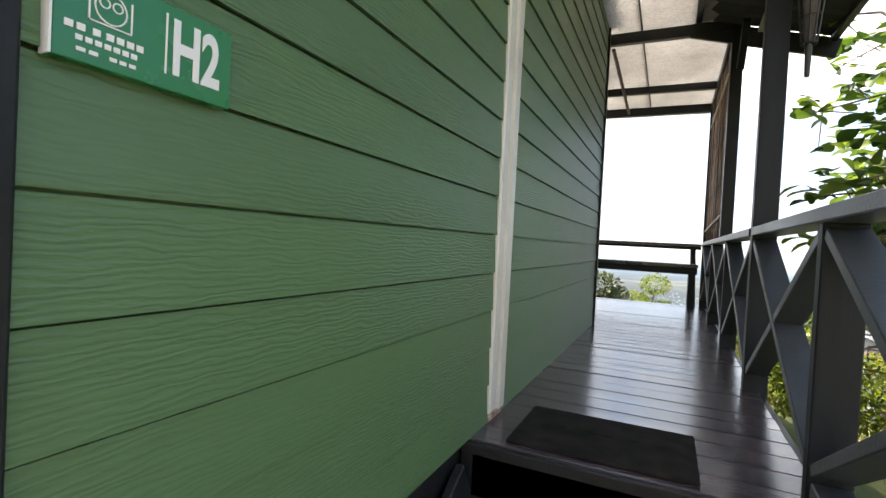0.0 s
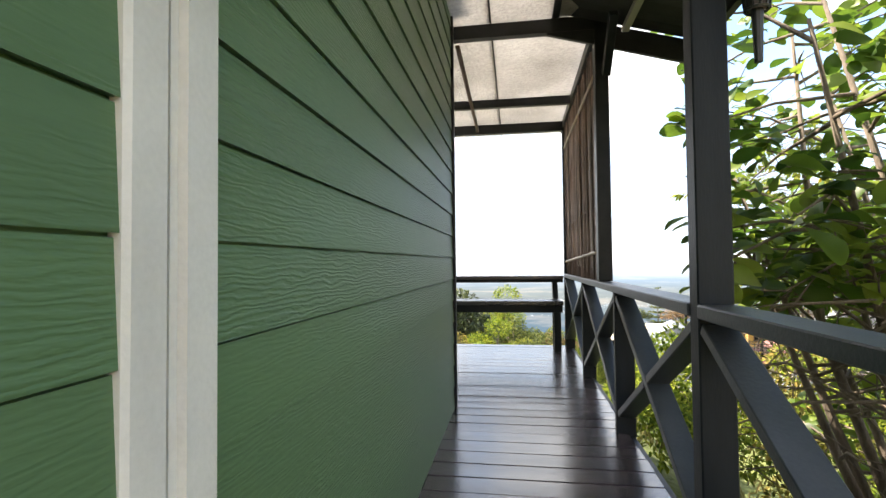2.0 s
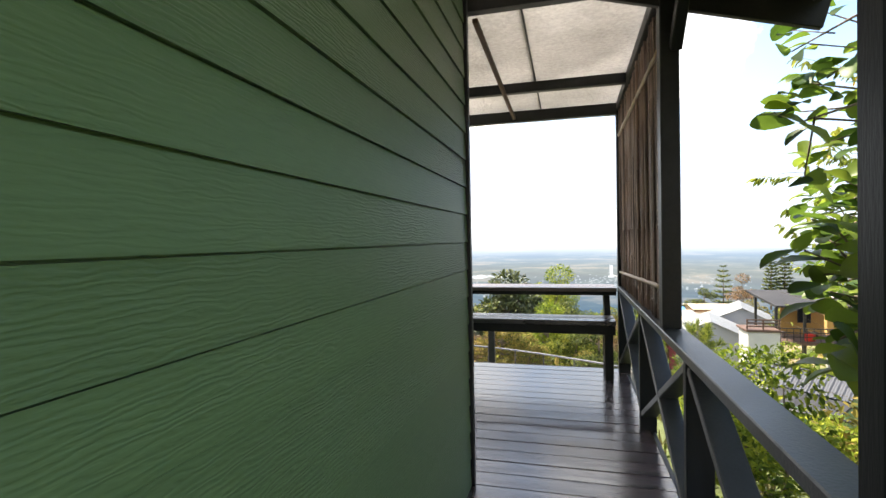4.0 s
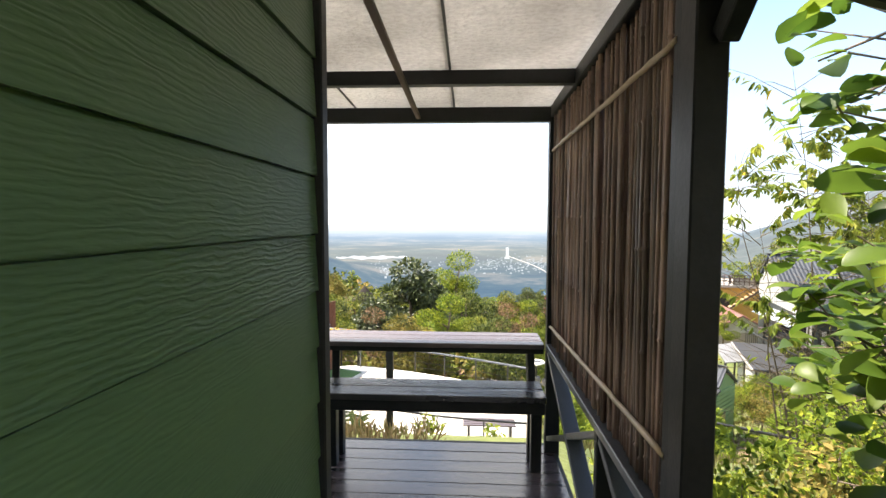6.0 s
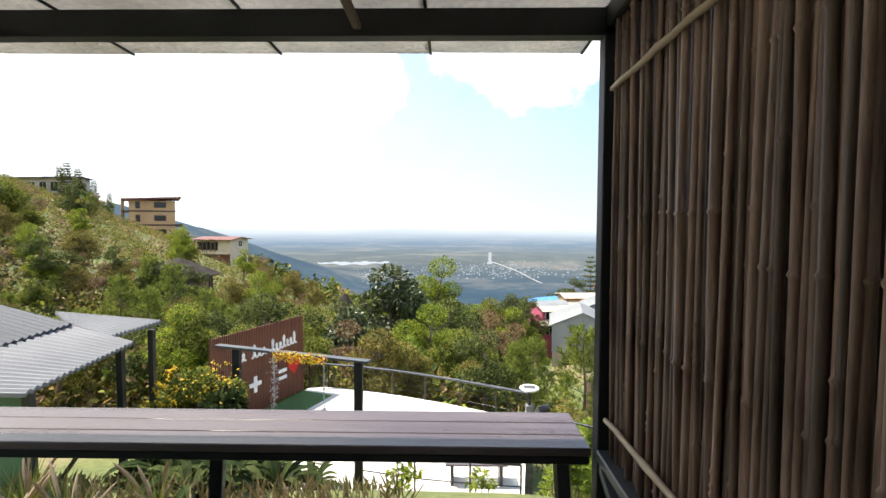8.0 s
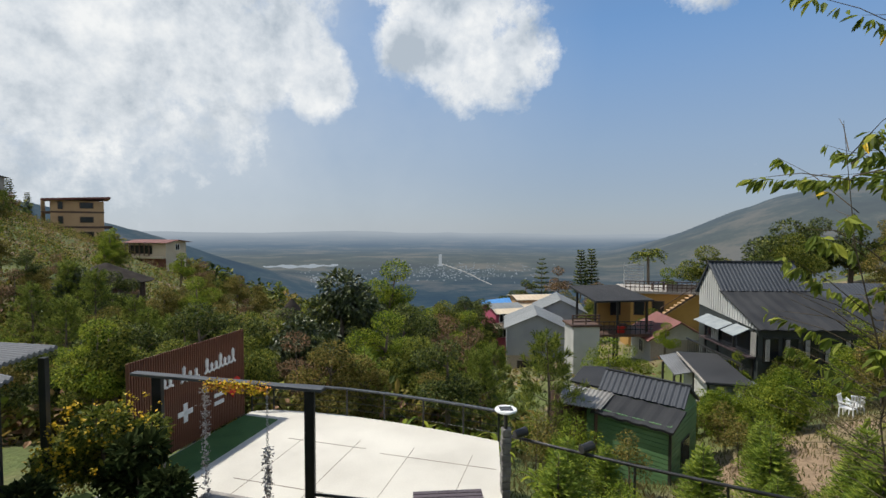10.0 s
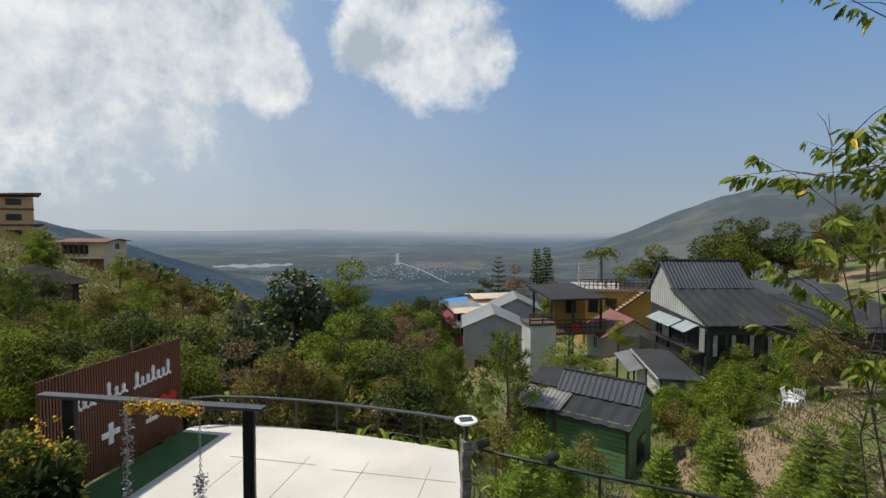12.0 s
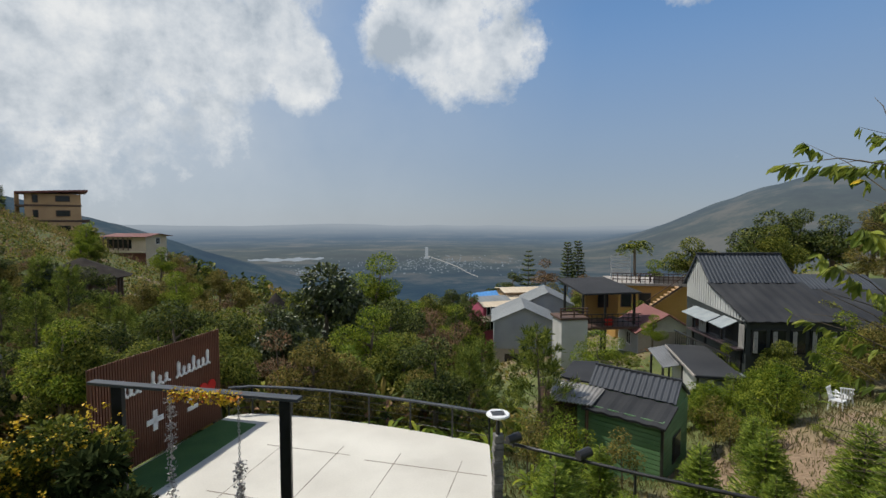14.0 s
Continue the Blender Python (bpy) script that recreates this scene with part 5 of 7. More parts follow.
def swing():
    L0, R0 = Vector((-5.12, 14.52, -0.88)), Vector((-1.74, 13.36, -0.86))
    t = thing("garden_swing", (-3.4, 14, TZ), "black steel garden swing with chains and a flower garland", "swing")
    bm = bmesh.new()
    beam(bm, L0, R0, 0.15, 0.05, 0.005)
    part("beam", bm, M_RAIL, t)
    for f in (0.14, 0.935):
        p = L0.lerp(R0, f)
        part("post", boxes(((p.x - 0.075, p.y - 0.06, TZ), (p.x + 0.075, p.y + 0.06, p.z - 0.026)), bevel=0.006), M_DARK, t)
    rng = random.Random(12)
    seat = []
    link_me = None
    for f in (0.40, 0.725):
        top = L0.lerp(R0, f)
        seat.append(top)
        ch = thing_part("chain", t)
        for k in range(26):
            z = top.z - 0.04 - k * 0.042
            if link_me is None:
                b = bmesh.new()
                tube(b, [(0.016 * math.cos(a), 0, 0.026 * math.sin(a)) for a in [i * math.pi / 5 for i in range(11)]], 0.005, 4, cap=False)
                ob = part("link", b, M_CHAIN, None)
                link_me = ob.data
            else:
                ob = new("link", link_me)
            ob.parent = ch
            ob.location = (top.x, top.y, z)
            ob.rotation_euler = (0, 0, 0.4 + (k % 2) * 1.57)
        nr = np.random.default_rng(int(f * 100))
        # small grey flakes stand for the silver tinsel wound round the chains
        pp = [(top.x + nr.normal(0, 0.032), top.y + nr.normal(0, 0.032), top.z - nr.uniform(0.1 if f < 0.5 else 1.0, 2.05)) for _ in range(420)]
        tagged(leaf_mesh("dried_garland", pp, nr.normal(0, 1, (420, 3)), 0.05, nr, M_TINSEL, t, aspect=0.6), kind="stuff")
    a, b = seat
    zc = a.z - 0.04 - 46 * 0.042
    d = (b - a).normalized()
    bm = bmesh.new()
    beam(bm, Vector((a.x, a.y, zc)) - d * 0.1, Vector((b.x, b.y, zc - 0.03)) + d * 0.1, 0.34, 0.035, 0.006)
    part("seat", bm, M_SEATW, t, "weathered plank seat")
    nr = np.random.default_rng(9)
    n = 640
    pos, col = [], []
    for k in range(n):
        f = 0.40 + 0.34 * nr.random()
        p = L0.lerp(R0, f)
        dip = 0.05 + 0.06 * abs(math.sin(f * 40))
        pos.append((p.x + nr.normal(0, 0.02), p.y - 0.08 + nr.normal(0, 0.04), p.z + 0.04 - nr.random() * dip * 1.8))
    pos = np.array(pos)
    for nm, m, sl in (("yellow_garland", M_FLOWER, slice(0, 430)), ("orange_garland", M_ORANGE, slice(430, 550)), ("leaf_garland", M_LEAF_R, slice(550, 640))):
        tagged(leaf_mesh(nm, pos[sl], nr.normal(0, 1, pos[sl].shape), 0.045, nr, m, t, aspect=0.8), kind="stuff")


def thing_part(name, parent):
    ob = new(name)
    ob.parent = parent
    ob.matrix_parent_inverse = parent.matrix_world.inverted()
    return ob


M_CHAIN = surf("chain_steel", (0.38, 0.37, 0.36), (0.52, 0.51, 0.50), scale=9, rough=0.45, metal=0.5, bump=0, fine=40)
M_TINSEL = surf("silver_tinsel", (0.42, 0.38, 0.36), (0.58, 0.53, 0.50), scale=9, rough=0.8, bump=0, fine=40, island=0.3)
M_SEATW = surf("seat_wood", (0.26, 0.24, 0.22), (0.40, 0.37, 0.34), scale=4, rough=0.8, bump=0.3, fine=40)
M_ORANGE = surf("orange_flower", (0.55, 0.16, 0.02), (0.66, 0.26, 0.04), scale=4, rough=0.7, bump=0, fine=40, island=0.3)
swing()


def terrace_bench():
    t = thing("terrace_bench", (0.3, 14.0, TZ), "low red-brown slatted timber bench on the terrace", "bench")
    for k in range(4):
        part("slat", boxes(((-0.35, 13.75 + k * 0.11, TZ + 0.40), (0.85, 13.84 + k * 0.11, TZ + 0.43)), bevel=0.004), M_TABLE, t)
    for x in (-0.25, 0.70):
        part("leg", boxes(((x, 13.77, TZ), (x + 0.06, 14.14, TZ + 0.40)), bevel=0.004), M_STEEL, t)


terrace_bench()


# ---- roofed sheds beside the terrace ----
def rib_roof(bm, a, b, c, d, ribs, thick=0.05, rib=0.03):
    """A ribbed sheet: a-b is the ridge, d-c the eave."""
    a, b, c, d = map(Vector, (a, b, c, d))
    nrm = (b - a).cross(d - a).normalized()
    if nrm.z < 0:
        nrm = -nrm
    n = ribs * 4
    prev = None
    for k in range(n + 1):
        f = k / n
        o = nrm * (rib if k % 4 in (1, 2) else 0)
        row = [bm.verts.new(p) for p in (a.lerp(b, f) + o, d.lerp(c, f) + o, d.lerp(c, f) + o - nrm * thick, a.lerp(b, f) + o - nrm * thick)]
        if prev:
            for i in range(4):
                bm.faces.new((prev[i], row[i], row[(i + 1) % 4], prev[(i + 1) % 4]))
        else:
            bm.faces.new(row)
        prev = row
    bm.faces.new(prev[::-1])


def garden_pavilion():
    t = thing("metal_pavilion", (-7, 12, -2.6), "open pavilion with grey ribbed metal roofs and a green wall", "pavilion")
    bm = bmesh.new()
    rib_roof(bm, (-6.94, 12.95, -0.16), (-6.49, 9.66, -0.16), (-5.27, 10.18, -0.36), (-5.62, 12.66, -0.36), 20, 0.05, 0.028)
    part("roof", bm, M_ZINC, t)
    bm = bmesh.new()
    rib_roof(bm, (-11.82, 14.17, 0.62), (-11.5, 10.9, 0.60), (-6.56, 9.61, -0.13), (-6.87, 12.9, -0.11), 22, 0.05, 0.028)
    part("roof", bm, M_BLUER, t)
    bm = bmesh.new()
    rib_roof(bm, (-8.05, 13.95, -0.10), (-7.05, 13.02, -0.14), (-6.12, 12.77, -0.30), (-5.87, 13.85, -0.24), 13, 0.05, 0.028)
    part("roof", bm, M_ZINC, t)
    for x, y in ((-5.38, 10.35), (-5.75, 12.5), (-5.98, 13.7), (-6.45, 10.1)):
        part("post", boxes(((x - 0.05, y - 0.05, ground_z(x, y) - 0.3), (x + 0.05, y + 0.05, -0.37)), bevel=0.004), M_STEEL, t)
    part("wall", boxes(((-9.0, 11.0, -3.3), (-6.0, 11.12, -0.6)), bevel=0.004), M_GREENW, t)
    bm = bmesh.new()
    beam(bm, (-5.9, 11.2, -2.2), (-5.28, 11.22, -1.3), 0.05, 0.05)
    beam(bm, (-5.9, 11.2, -1.5), (-5.28, 11.22, -1.5), 0.05, 0.05)
    part("brace", bm, M_STEEL, t)


garden_pavilion()


# ---- houses on the slopes ----
def house(name, label, at, w, d, h, rise, rot, wall, roof, over=0.5, windows=(), base=3.0, ribs=18, category="house", flat=0.0, balcony=None):
    """A house: ridge along its own x. windows: rows of (side, u, z, width, height); sides: f, b, l, r."""
    x, y, z = at
    t = thing(name, (x, y, z), label, category)
    m = pose(x, y, z, 0, 0, rot)
    bm = bmesh.new()
    v = [bm.verts.new(m @ Vector(p)) for p in ((-w / 2, -d / 2, -base), (w / 2, -d / 2, -base), (w / 2, d / 2, -base), (-w / 2, d / 2, -base),
                                               (-w / 2, -d / 2, h), (w / 2, -d / 2, h), (w / 2, d / 2, h), (-w / 2, d / 2, h),
                                               (-w / 2, 0, h + rise), (w / 2, 0, h + rise))]
    for f in ((0, 1, 5, 4), (2, 3, 7, 6), (1, 2, 6, 9, 5), (3, 0, 4, 8, 7), (3, 2, 1, 0), (4, 5, 9, 8), (6, 7, 8, 9)):
        bm.faces.new([v[i] for i in f])
    part("wall", bm, wall, t)
    k = over / (d / 2) * rise
    for s in (-1, 1):
        bm = bmesh.new()
        pts = [m @ Vector(p) for p in ((-w / 2 - over, 0, h + rise + 0.10), (w / 2 + over, 0, h + rise + 0.10), (w / 2 + over, s * (d / 2 + over), h - k + 0.10), (-w / 2 - over, s * (d / 2 + over), h - k + 0.10))]
        rib_roof(bm, *pts, ribs, thick=0.08, rib=0.03)
        part("roof", bm, roof, t)
    for side, u, zz, ww, hh in windows:
        wt = None
        if side in "fb":
            s = -1 if side == "f" else 1
            q = m @ Matrix.Translation((u, s * d / 2, zz)) @ pose(0, 0, 0, 0, 0, 0 if s < 0 else 180)
        else:
            s = -1 if side == "l" else 1
            q = m @ Matrix.Translation((s * w / 2, u, zz)) @ pose(0, 0, 0, 0, 0, -90 if s < 0 else 90)
        b = bmesh.new()
        e = 0.07
        for lo, hi in (((-ww / 2 - e, -0.06, -hh / 2 - e), (-ww / 2, 0.02, hh / 2 + e)), ((ww / 2, -0.06, -hh / 2 - e), (ww / 2 + e, 0.02, hh / 2 + e)),
                       ((-ww / 2, -0.06, hh / 2), (ww / 2, 0.02, hh / 2 + e)), ((-ww / 2, -0.06, -hh / 2 - e), (ww / 2, 0.02, -hh / 2)), ((-0.02, -0.05, -hh / 2), (0.02, 0.02, hh / 2))):
            box(b, lo, hi, 0, q)
        fr = part("window", b, M_WFLAT if wall not in (M_TAN, M_BROWN) else M_BROWN, t)
        b = bmesh.new()
        box(b, (-ww / 2, -0.02, -hh / 2), (ww / 2, 0.015, hh / 2), 0, q)
        part("pane", b, M_GLASS_SHADE, fr)
    return t, m


def block(t, m, name, lo, hi, mat, label="", bevel=0.0):
    """A box part set in the frame m of a building."""
    b = bmesh.new()
    box(b, lo, hi, bevel, m)
    return part(name, b, mat, t, label)


def profile_wall(t, m, pts, x0, x1, mat):
    """A building's body: a gable outline (y, z) carried from x0 to x1."""
    b = bmesh.new()
    p = [b.verts.new(m @ Vector((x0, y, z))) for y, z in pts]
    q = [b.verts.new(m @ Vector((x1, y, z))) for y, z in pts]
    b.faces.new(p)
    b.faces.new(q[::-1])
    for i in range(len(pts)):
        j = (i + 1) % len(pts)
        b.faces.new((p[i], q[i], q[j], p[j]))
    bmesh.ops.recalc_face_normals(b, faces=b.faces)
    return part("wall", b, mat, t)


def slope(t, m, hi, lo, x0, x1, mat, ribs, name="roof", over=0.0):
    """One roof slope from the ridge side hi (y, z) down to lo (y, z)."""
    b = bmesh.new()
    rib_roof(b, m @ Vector((x0 - over, *hi)), m @ Vector((x1 + over, *hi)), m @ Vector((x1 + over, *lo)), m @ Vector((x0 - over, *lo)), ribs, 0.09, 0.035)
    return part(name, b, mat, t)


def black_house():
    t = thing("black_house", (18.9, 33.0, -8.0), "dark-roofed black house with a white boarded gable and a balcony", "house")
    m = pose(18.62, 30.0, 0, 0, 0, -7)
    profile_wall(t, m, ((0.15, -11), (0.15, -3.9), (3.6, -2.4), (5.2, -0.8), (6.6, -2.6), (6.6, -11)), 0.0, 5.3, M_BWALL)
    slope(t, m, (5.25, -0.50), (3.55, -2.15), -0.18, 5.15, M_BLUER, 22)
    slope(t, m, (5.25, -0.50), (6.9, -2.6), -0.18, 5.15, M_BLUER, 22)
    slope(t, m, (3.75, -2.12), (-0.35, -3.72), -0.22, 5.5, M_SLATE, 8, "lower_roof")
    block(t, m, "ridge_cap", (-0.2, 5.13, -0.50), (5.17, 5.37, -0.42), M_SLATE)
    # white boards under the verge, their feet on one sloping line
    for k in range(24):
        u = 0.25 + k * 0.265
        foot = -3.86 + 0.07 * u
        top = -3.9 + 0.435 * (u - 0.15) if u < 3.6 else (-2.4 + (u - 3.6) if u < 5.2 else -0.8 - 1.28 * (u - 5.2))
        block(t, m, "cladding_board", (-0.05, u, foot), (-0.004, u + 0.19, top + 0.10), M_WHITE, "white gable board")
    # bar front behind the balcony; a dark panel stands for its shaded inside
    block(t, m, "shade_panel", (-0.012, 0.55, -5.35), (0.02, 5.6, -4.02), M_GLASS_SHADE, "dark panel for the shaded bar front")
    for u in (0.45, 2.35, 4.1, 5.6):
        block(t, m, "jamb", (-0.09, u, -6.5), (-0.014, u + 0.14, -3.9), M_STEEL)
    block(t, m, "counter", (-0.42, 0.3, -5.42), (-0.02, 5.7, -5.33), M_TABLE, "red-brown bar counter")
    for u, w in ((0.15, 0.42), (3.95, 0.75)):
        for k in range(6):
            block(t, m, "curtain_fold", (-0.13 - 0.03 * (k % 2), u + k * w / 6, -5.3), (-0.095, u + (k + 0.92) * w / 6, -4.0), M_CURTAIN)
    for u0, u1 in ((0.85, 2.2), (2.5, 5.4)):
        b = bmesh.new()
        rib_roof(b, m @ Vector((-0.06, u0, -3.92)), m @ Vector((-0.06, u1, -3.86)), m @ Vector((-0.95, u1, -4.25)), m @ Vector((-0.95, u0, -4.31)), 5, 0.03, 0.012)
        part("awning", b, M_AWNING, t, "grey-white fabric awning")
    block(t, m, "balcony_floor", (-0.95, -0.1, -6.95), (-0.01, 6.3, -6.72), M_PALE)
    for k in range(23):
        u = -0.05 + k * 0.28
        block(t, m, "baluster", (-0.93, u, -6.72), (-0.90, u + 0.03, -5.72), M_STEEL)
    block(t, m, "balcony_rail", (-0.97, -0.1, -5.72), (-0.87, 6.3, -5.64), M_STEEL)
    for u in (0.0, 2.0, 4.1, 6.1):
        block(t, m, "pillar", (-0.95, u, -11), (-0.81, u + 0.14, -6.95), M_BWALL)
    # front under the lower roof
    for k in range(5):
        u = 0.25 + k * 1.05
        w = block(t, m, "window", (u, 0.06, -5.6), (u + 0.8, 0.148, -4.25), M_STEEL)
        block(w, m, "pane", (u + 0.05, 0.045, -5.55), (u + 0.75, 0.058, -4.3), M_GLASS_SHADE)
        for j in range(3):
            block(w, m, "curtain_fold", (u + 0.08 + 0.08 * j, 0.02, -5.5), (u + 0.14 + 0.08 * j, 0.043, -4.32), M_CURTAIN)

    t = thing("dark_annex", (27.0, 32.0, -8.0), "long low annex with a dark broken-pitch roof", "house")
    m = pose(23.4, 30.2, 0, 0, 0, -9)
    profile_wall(t, m, ((0.3, -11), (0.3, -4.3), (5.3, -3.0), (6.7, -2.3), (8.4, -3.6), (8.4, -11)), 0.4, 9.0, M_BWALL)
    slope(t, m, (6.75, -2.05), (5.2, -2.85), 0.2, 7.4, M_BLUER, 30)
    slope(t, m, (6.75, -2.05), (8.8, -3.6), 0.2, 7.4, M_BLUER, 30)
    slope(t, m, (5.4, -2.82), (-0.5, -4.25), 0.1, 9.4, M_SLATE, 12, "lower_roof")
    for u in (0.6, 3.2, 5.9, 8.8):
        block(t, m, "post", (u, -0.3, -11), (u + 0.14, -0.16, -4.28), M_STEEL)
    for u in (1.2, 4.0, 6.6):
        w = block(t, m, "window", (u, 0.2, -6.3), (u + 1.5, 0.298, -4.8), M_BROWN)
        block(w, m, "pane", (u + 0.07, 0.185, -6.23), (u + 1.43, 0.198, -4.87), M_GLASS_SHADE)

    t = thing("lower_store", (16.0, 30.4, -8.3), "low white store under a flat dark felt roof", "house")
    m = pose(15.15, 27.5, 0, 0, 0, -19)
    block(t, m, "roof", (-1.05, -0.1, -5.92), (1.1, 5.9, -5.78), M_SLATE, bevel=0.02)
    block(t, m, "wall", (-0.75, 0.7, -9.5), (0.9, 5.6, -5.93), M_WHITE)
    for x, y in ((-0.95, 0.05), (0.95, 0.05), (-0.95, 2.8), (-0.95, 5.6)):
        block(t, m, "post", (x, y, -9.5), (x + 0.09, y + 0.09, -5.93), M_STEEL)
    block(t, m, "gutter", (-1.13, -0.1, -5.9), (-1.06, 5.9, -5.80), M_GREYW)
    for k in range(4):
        block(t, m, "hanging_cloth", (-0.7 + k * 0.36, 0.3, -7.0 + 0.12 * (k % 2)), (-0.42 + k * 0.36, 0.33, -6.1), M_WFLAT if k % 2 else M_PALE, "hanging laundry")
    # near-black panel standing for the shaded opening in the white wall
    block(t, m, "door", (0.1, 0.66, -8.4), (0.75, 0.695, -6.5), M_GLASS_SHADE)
    t = thing("lean_roof", (15.6, 33.0, -8.0), "grey metal lean-to roof on thin posts beside the store", "lean-to")
    b = bmesh.new()
    rib_roof(b, (15.1, 33.7, -6.1), (16.7, 34.2, -6.05), (15.9, 31.2, -6.35), (14.4, 30.9, -6.4), 9, 0.05, 0.02)
    part("roof", b, M_ZINC, t)
    for x, y in ((14.5, 31.1), (15.8, 31.35), (15.2, 33.5)):
        part("post", boxes(((x - 0.05, y - 0.05, -9.5), (x + 0.05, y + 0.05, -6.42))), M_STEEL, t)


M_BWALL = surf("black_green_wall", (0.024, 0.030, 0.029), (0.048, 0.056, 0.054), scale=0.9, rough=0.7, bump=0.15, fine=14, fine_mix=0.3)
M_CURTAIN = surf("grey_curtain", (0.30, 0.29, 0.27), (0.42, 0.40, 0.37), scale=2, rough=0.9, bump=0.1, fine=30)
M_AWNING = surf("awning_cloth", (0.22, 0.25, 0.27), (0.32, 0.35, 0.36), scale=1.5, rough=0.8, bump=0.1, fine=30, c3=(0.28, 0.30, 0.31), c3_at=0.6)
black_house()


def sheds():
    """The green shed by the path with its brown lean-to."""
    t = thing("green_shed", (8.7, 23.4, -7.9), "green lapped timber shed with a blue-grey ribbed roof", "shed")
    m = pose(8.02, 25.2, 0, 0, 0, -46.6)
    profile_wall(t, m, ((-2.05, -8.9), (-2.05, -5.42), (-0.70, -5.16), (0.0, -4.42), (1.15, -5.1), (1.15, -8.9)), 0.12, 3.12, M_GREENW)
    slope(t, m, (0.0, -4.27), (-0.78, -4.92), -0.05, 3.22, M_BLUER, 15)
    slope(t, m, (0.0, -4.27), (1.3, -5.08), -0.05, 3.22, M_BLUER, 15)
    slope(t, m, (-0.80, -4.98), (-2.35, -5.28), 0.35, 3.3, M_SLATE, 5, "canopy")
    block(t, m, "ridge_cap", (-0.06, -0.07, -4.27), (3.23, 0.07, -4.22), M_SLATE)
    for k in range(19):
        z = -8.4 + k * 0.17
        block(t, m, "board", (0.1, -2.10, z), (3.14, -2.056, z + 0.145), M_GREENW)
        hi = min(1.15, 1.15 if z < -5.25 else 0.6)
        block(t, m, "board", (3.126, -2.05, z), (3.165, hi, z + 0.145), M_GREENW)
    block(t, m, "corner_post", (3.10, -2.13, -8.9), (3.19, -2.04, -5.3), M_STEEL)
    w = block(t, m, "window", (3.166, -0.9, -7.1), (3.20, 0.1, -6.1), M_STEEL)
    block(w, m, "pane", (3.201, -0.85, -7.05), (3.212, 0.05, -6.15), M_GLASS_SHADE)
    t = thing("brown_shed", (6.5, 24.4, -7.7), "brown timber lean-to with a corrugated zinc and a flat felt roof", "shed")
    block(t, pose(0, 0, 0), "wall", (5.75, 24.0, -8.6), (7.4, 25.9, -5.12), M_BROWN)
    b = bmesh.new()
    rib_roof(b, (6.25, 25.45, -4.88), (7.85, 24.1, -4.92), (6.85, 23.1, -5.14), (5.5, 23.85, -5.12), 12, 0.04, 0.035)
    part("roof", b, M_ZINCP, t)
    b = bmesh.new()
    rib_roof(b, (7.75, 27.1, -4.66), (8.85, 26.85, -4.66), (7.55, 24.65, -4.82), (6.55, 25.5, -4.80), 2, 0.09, 0.0)
    part("roof", b, M_SLATE, t)
    for x, y in ((5.65, 23.9), (6.75, 23.25), (7.3, 23.7)):
        part("post", boxes(((x - 0.05, y - 0.05, -8.6), (x + 0.05, y + 0.05, -5.16))), M_BROWN, t)
    for k in range(9):
        x = 5.8 + k * 0.18
        part("plank", boxes(((x, 23.955, -8.5), (x + 0.16, 23.998, -5.2))), M_BROWN, t)


M_ZINCP = surf("weathered_zinc", (0.20, 0.19, 0.18), (0.32, 0.31, 0.29), scale=1.2, rough=0.5, metal=0.15, bump=0.1, fine=20, fine_mix=0.2, c3=(0.20, 0.13, 0.09), c3_at=0.62)
sheds()


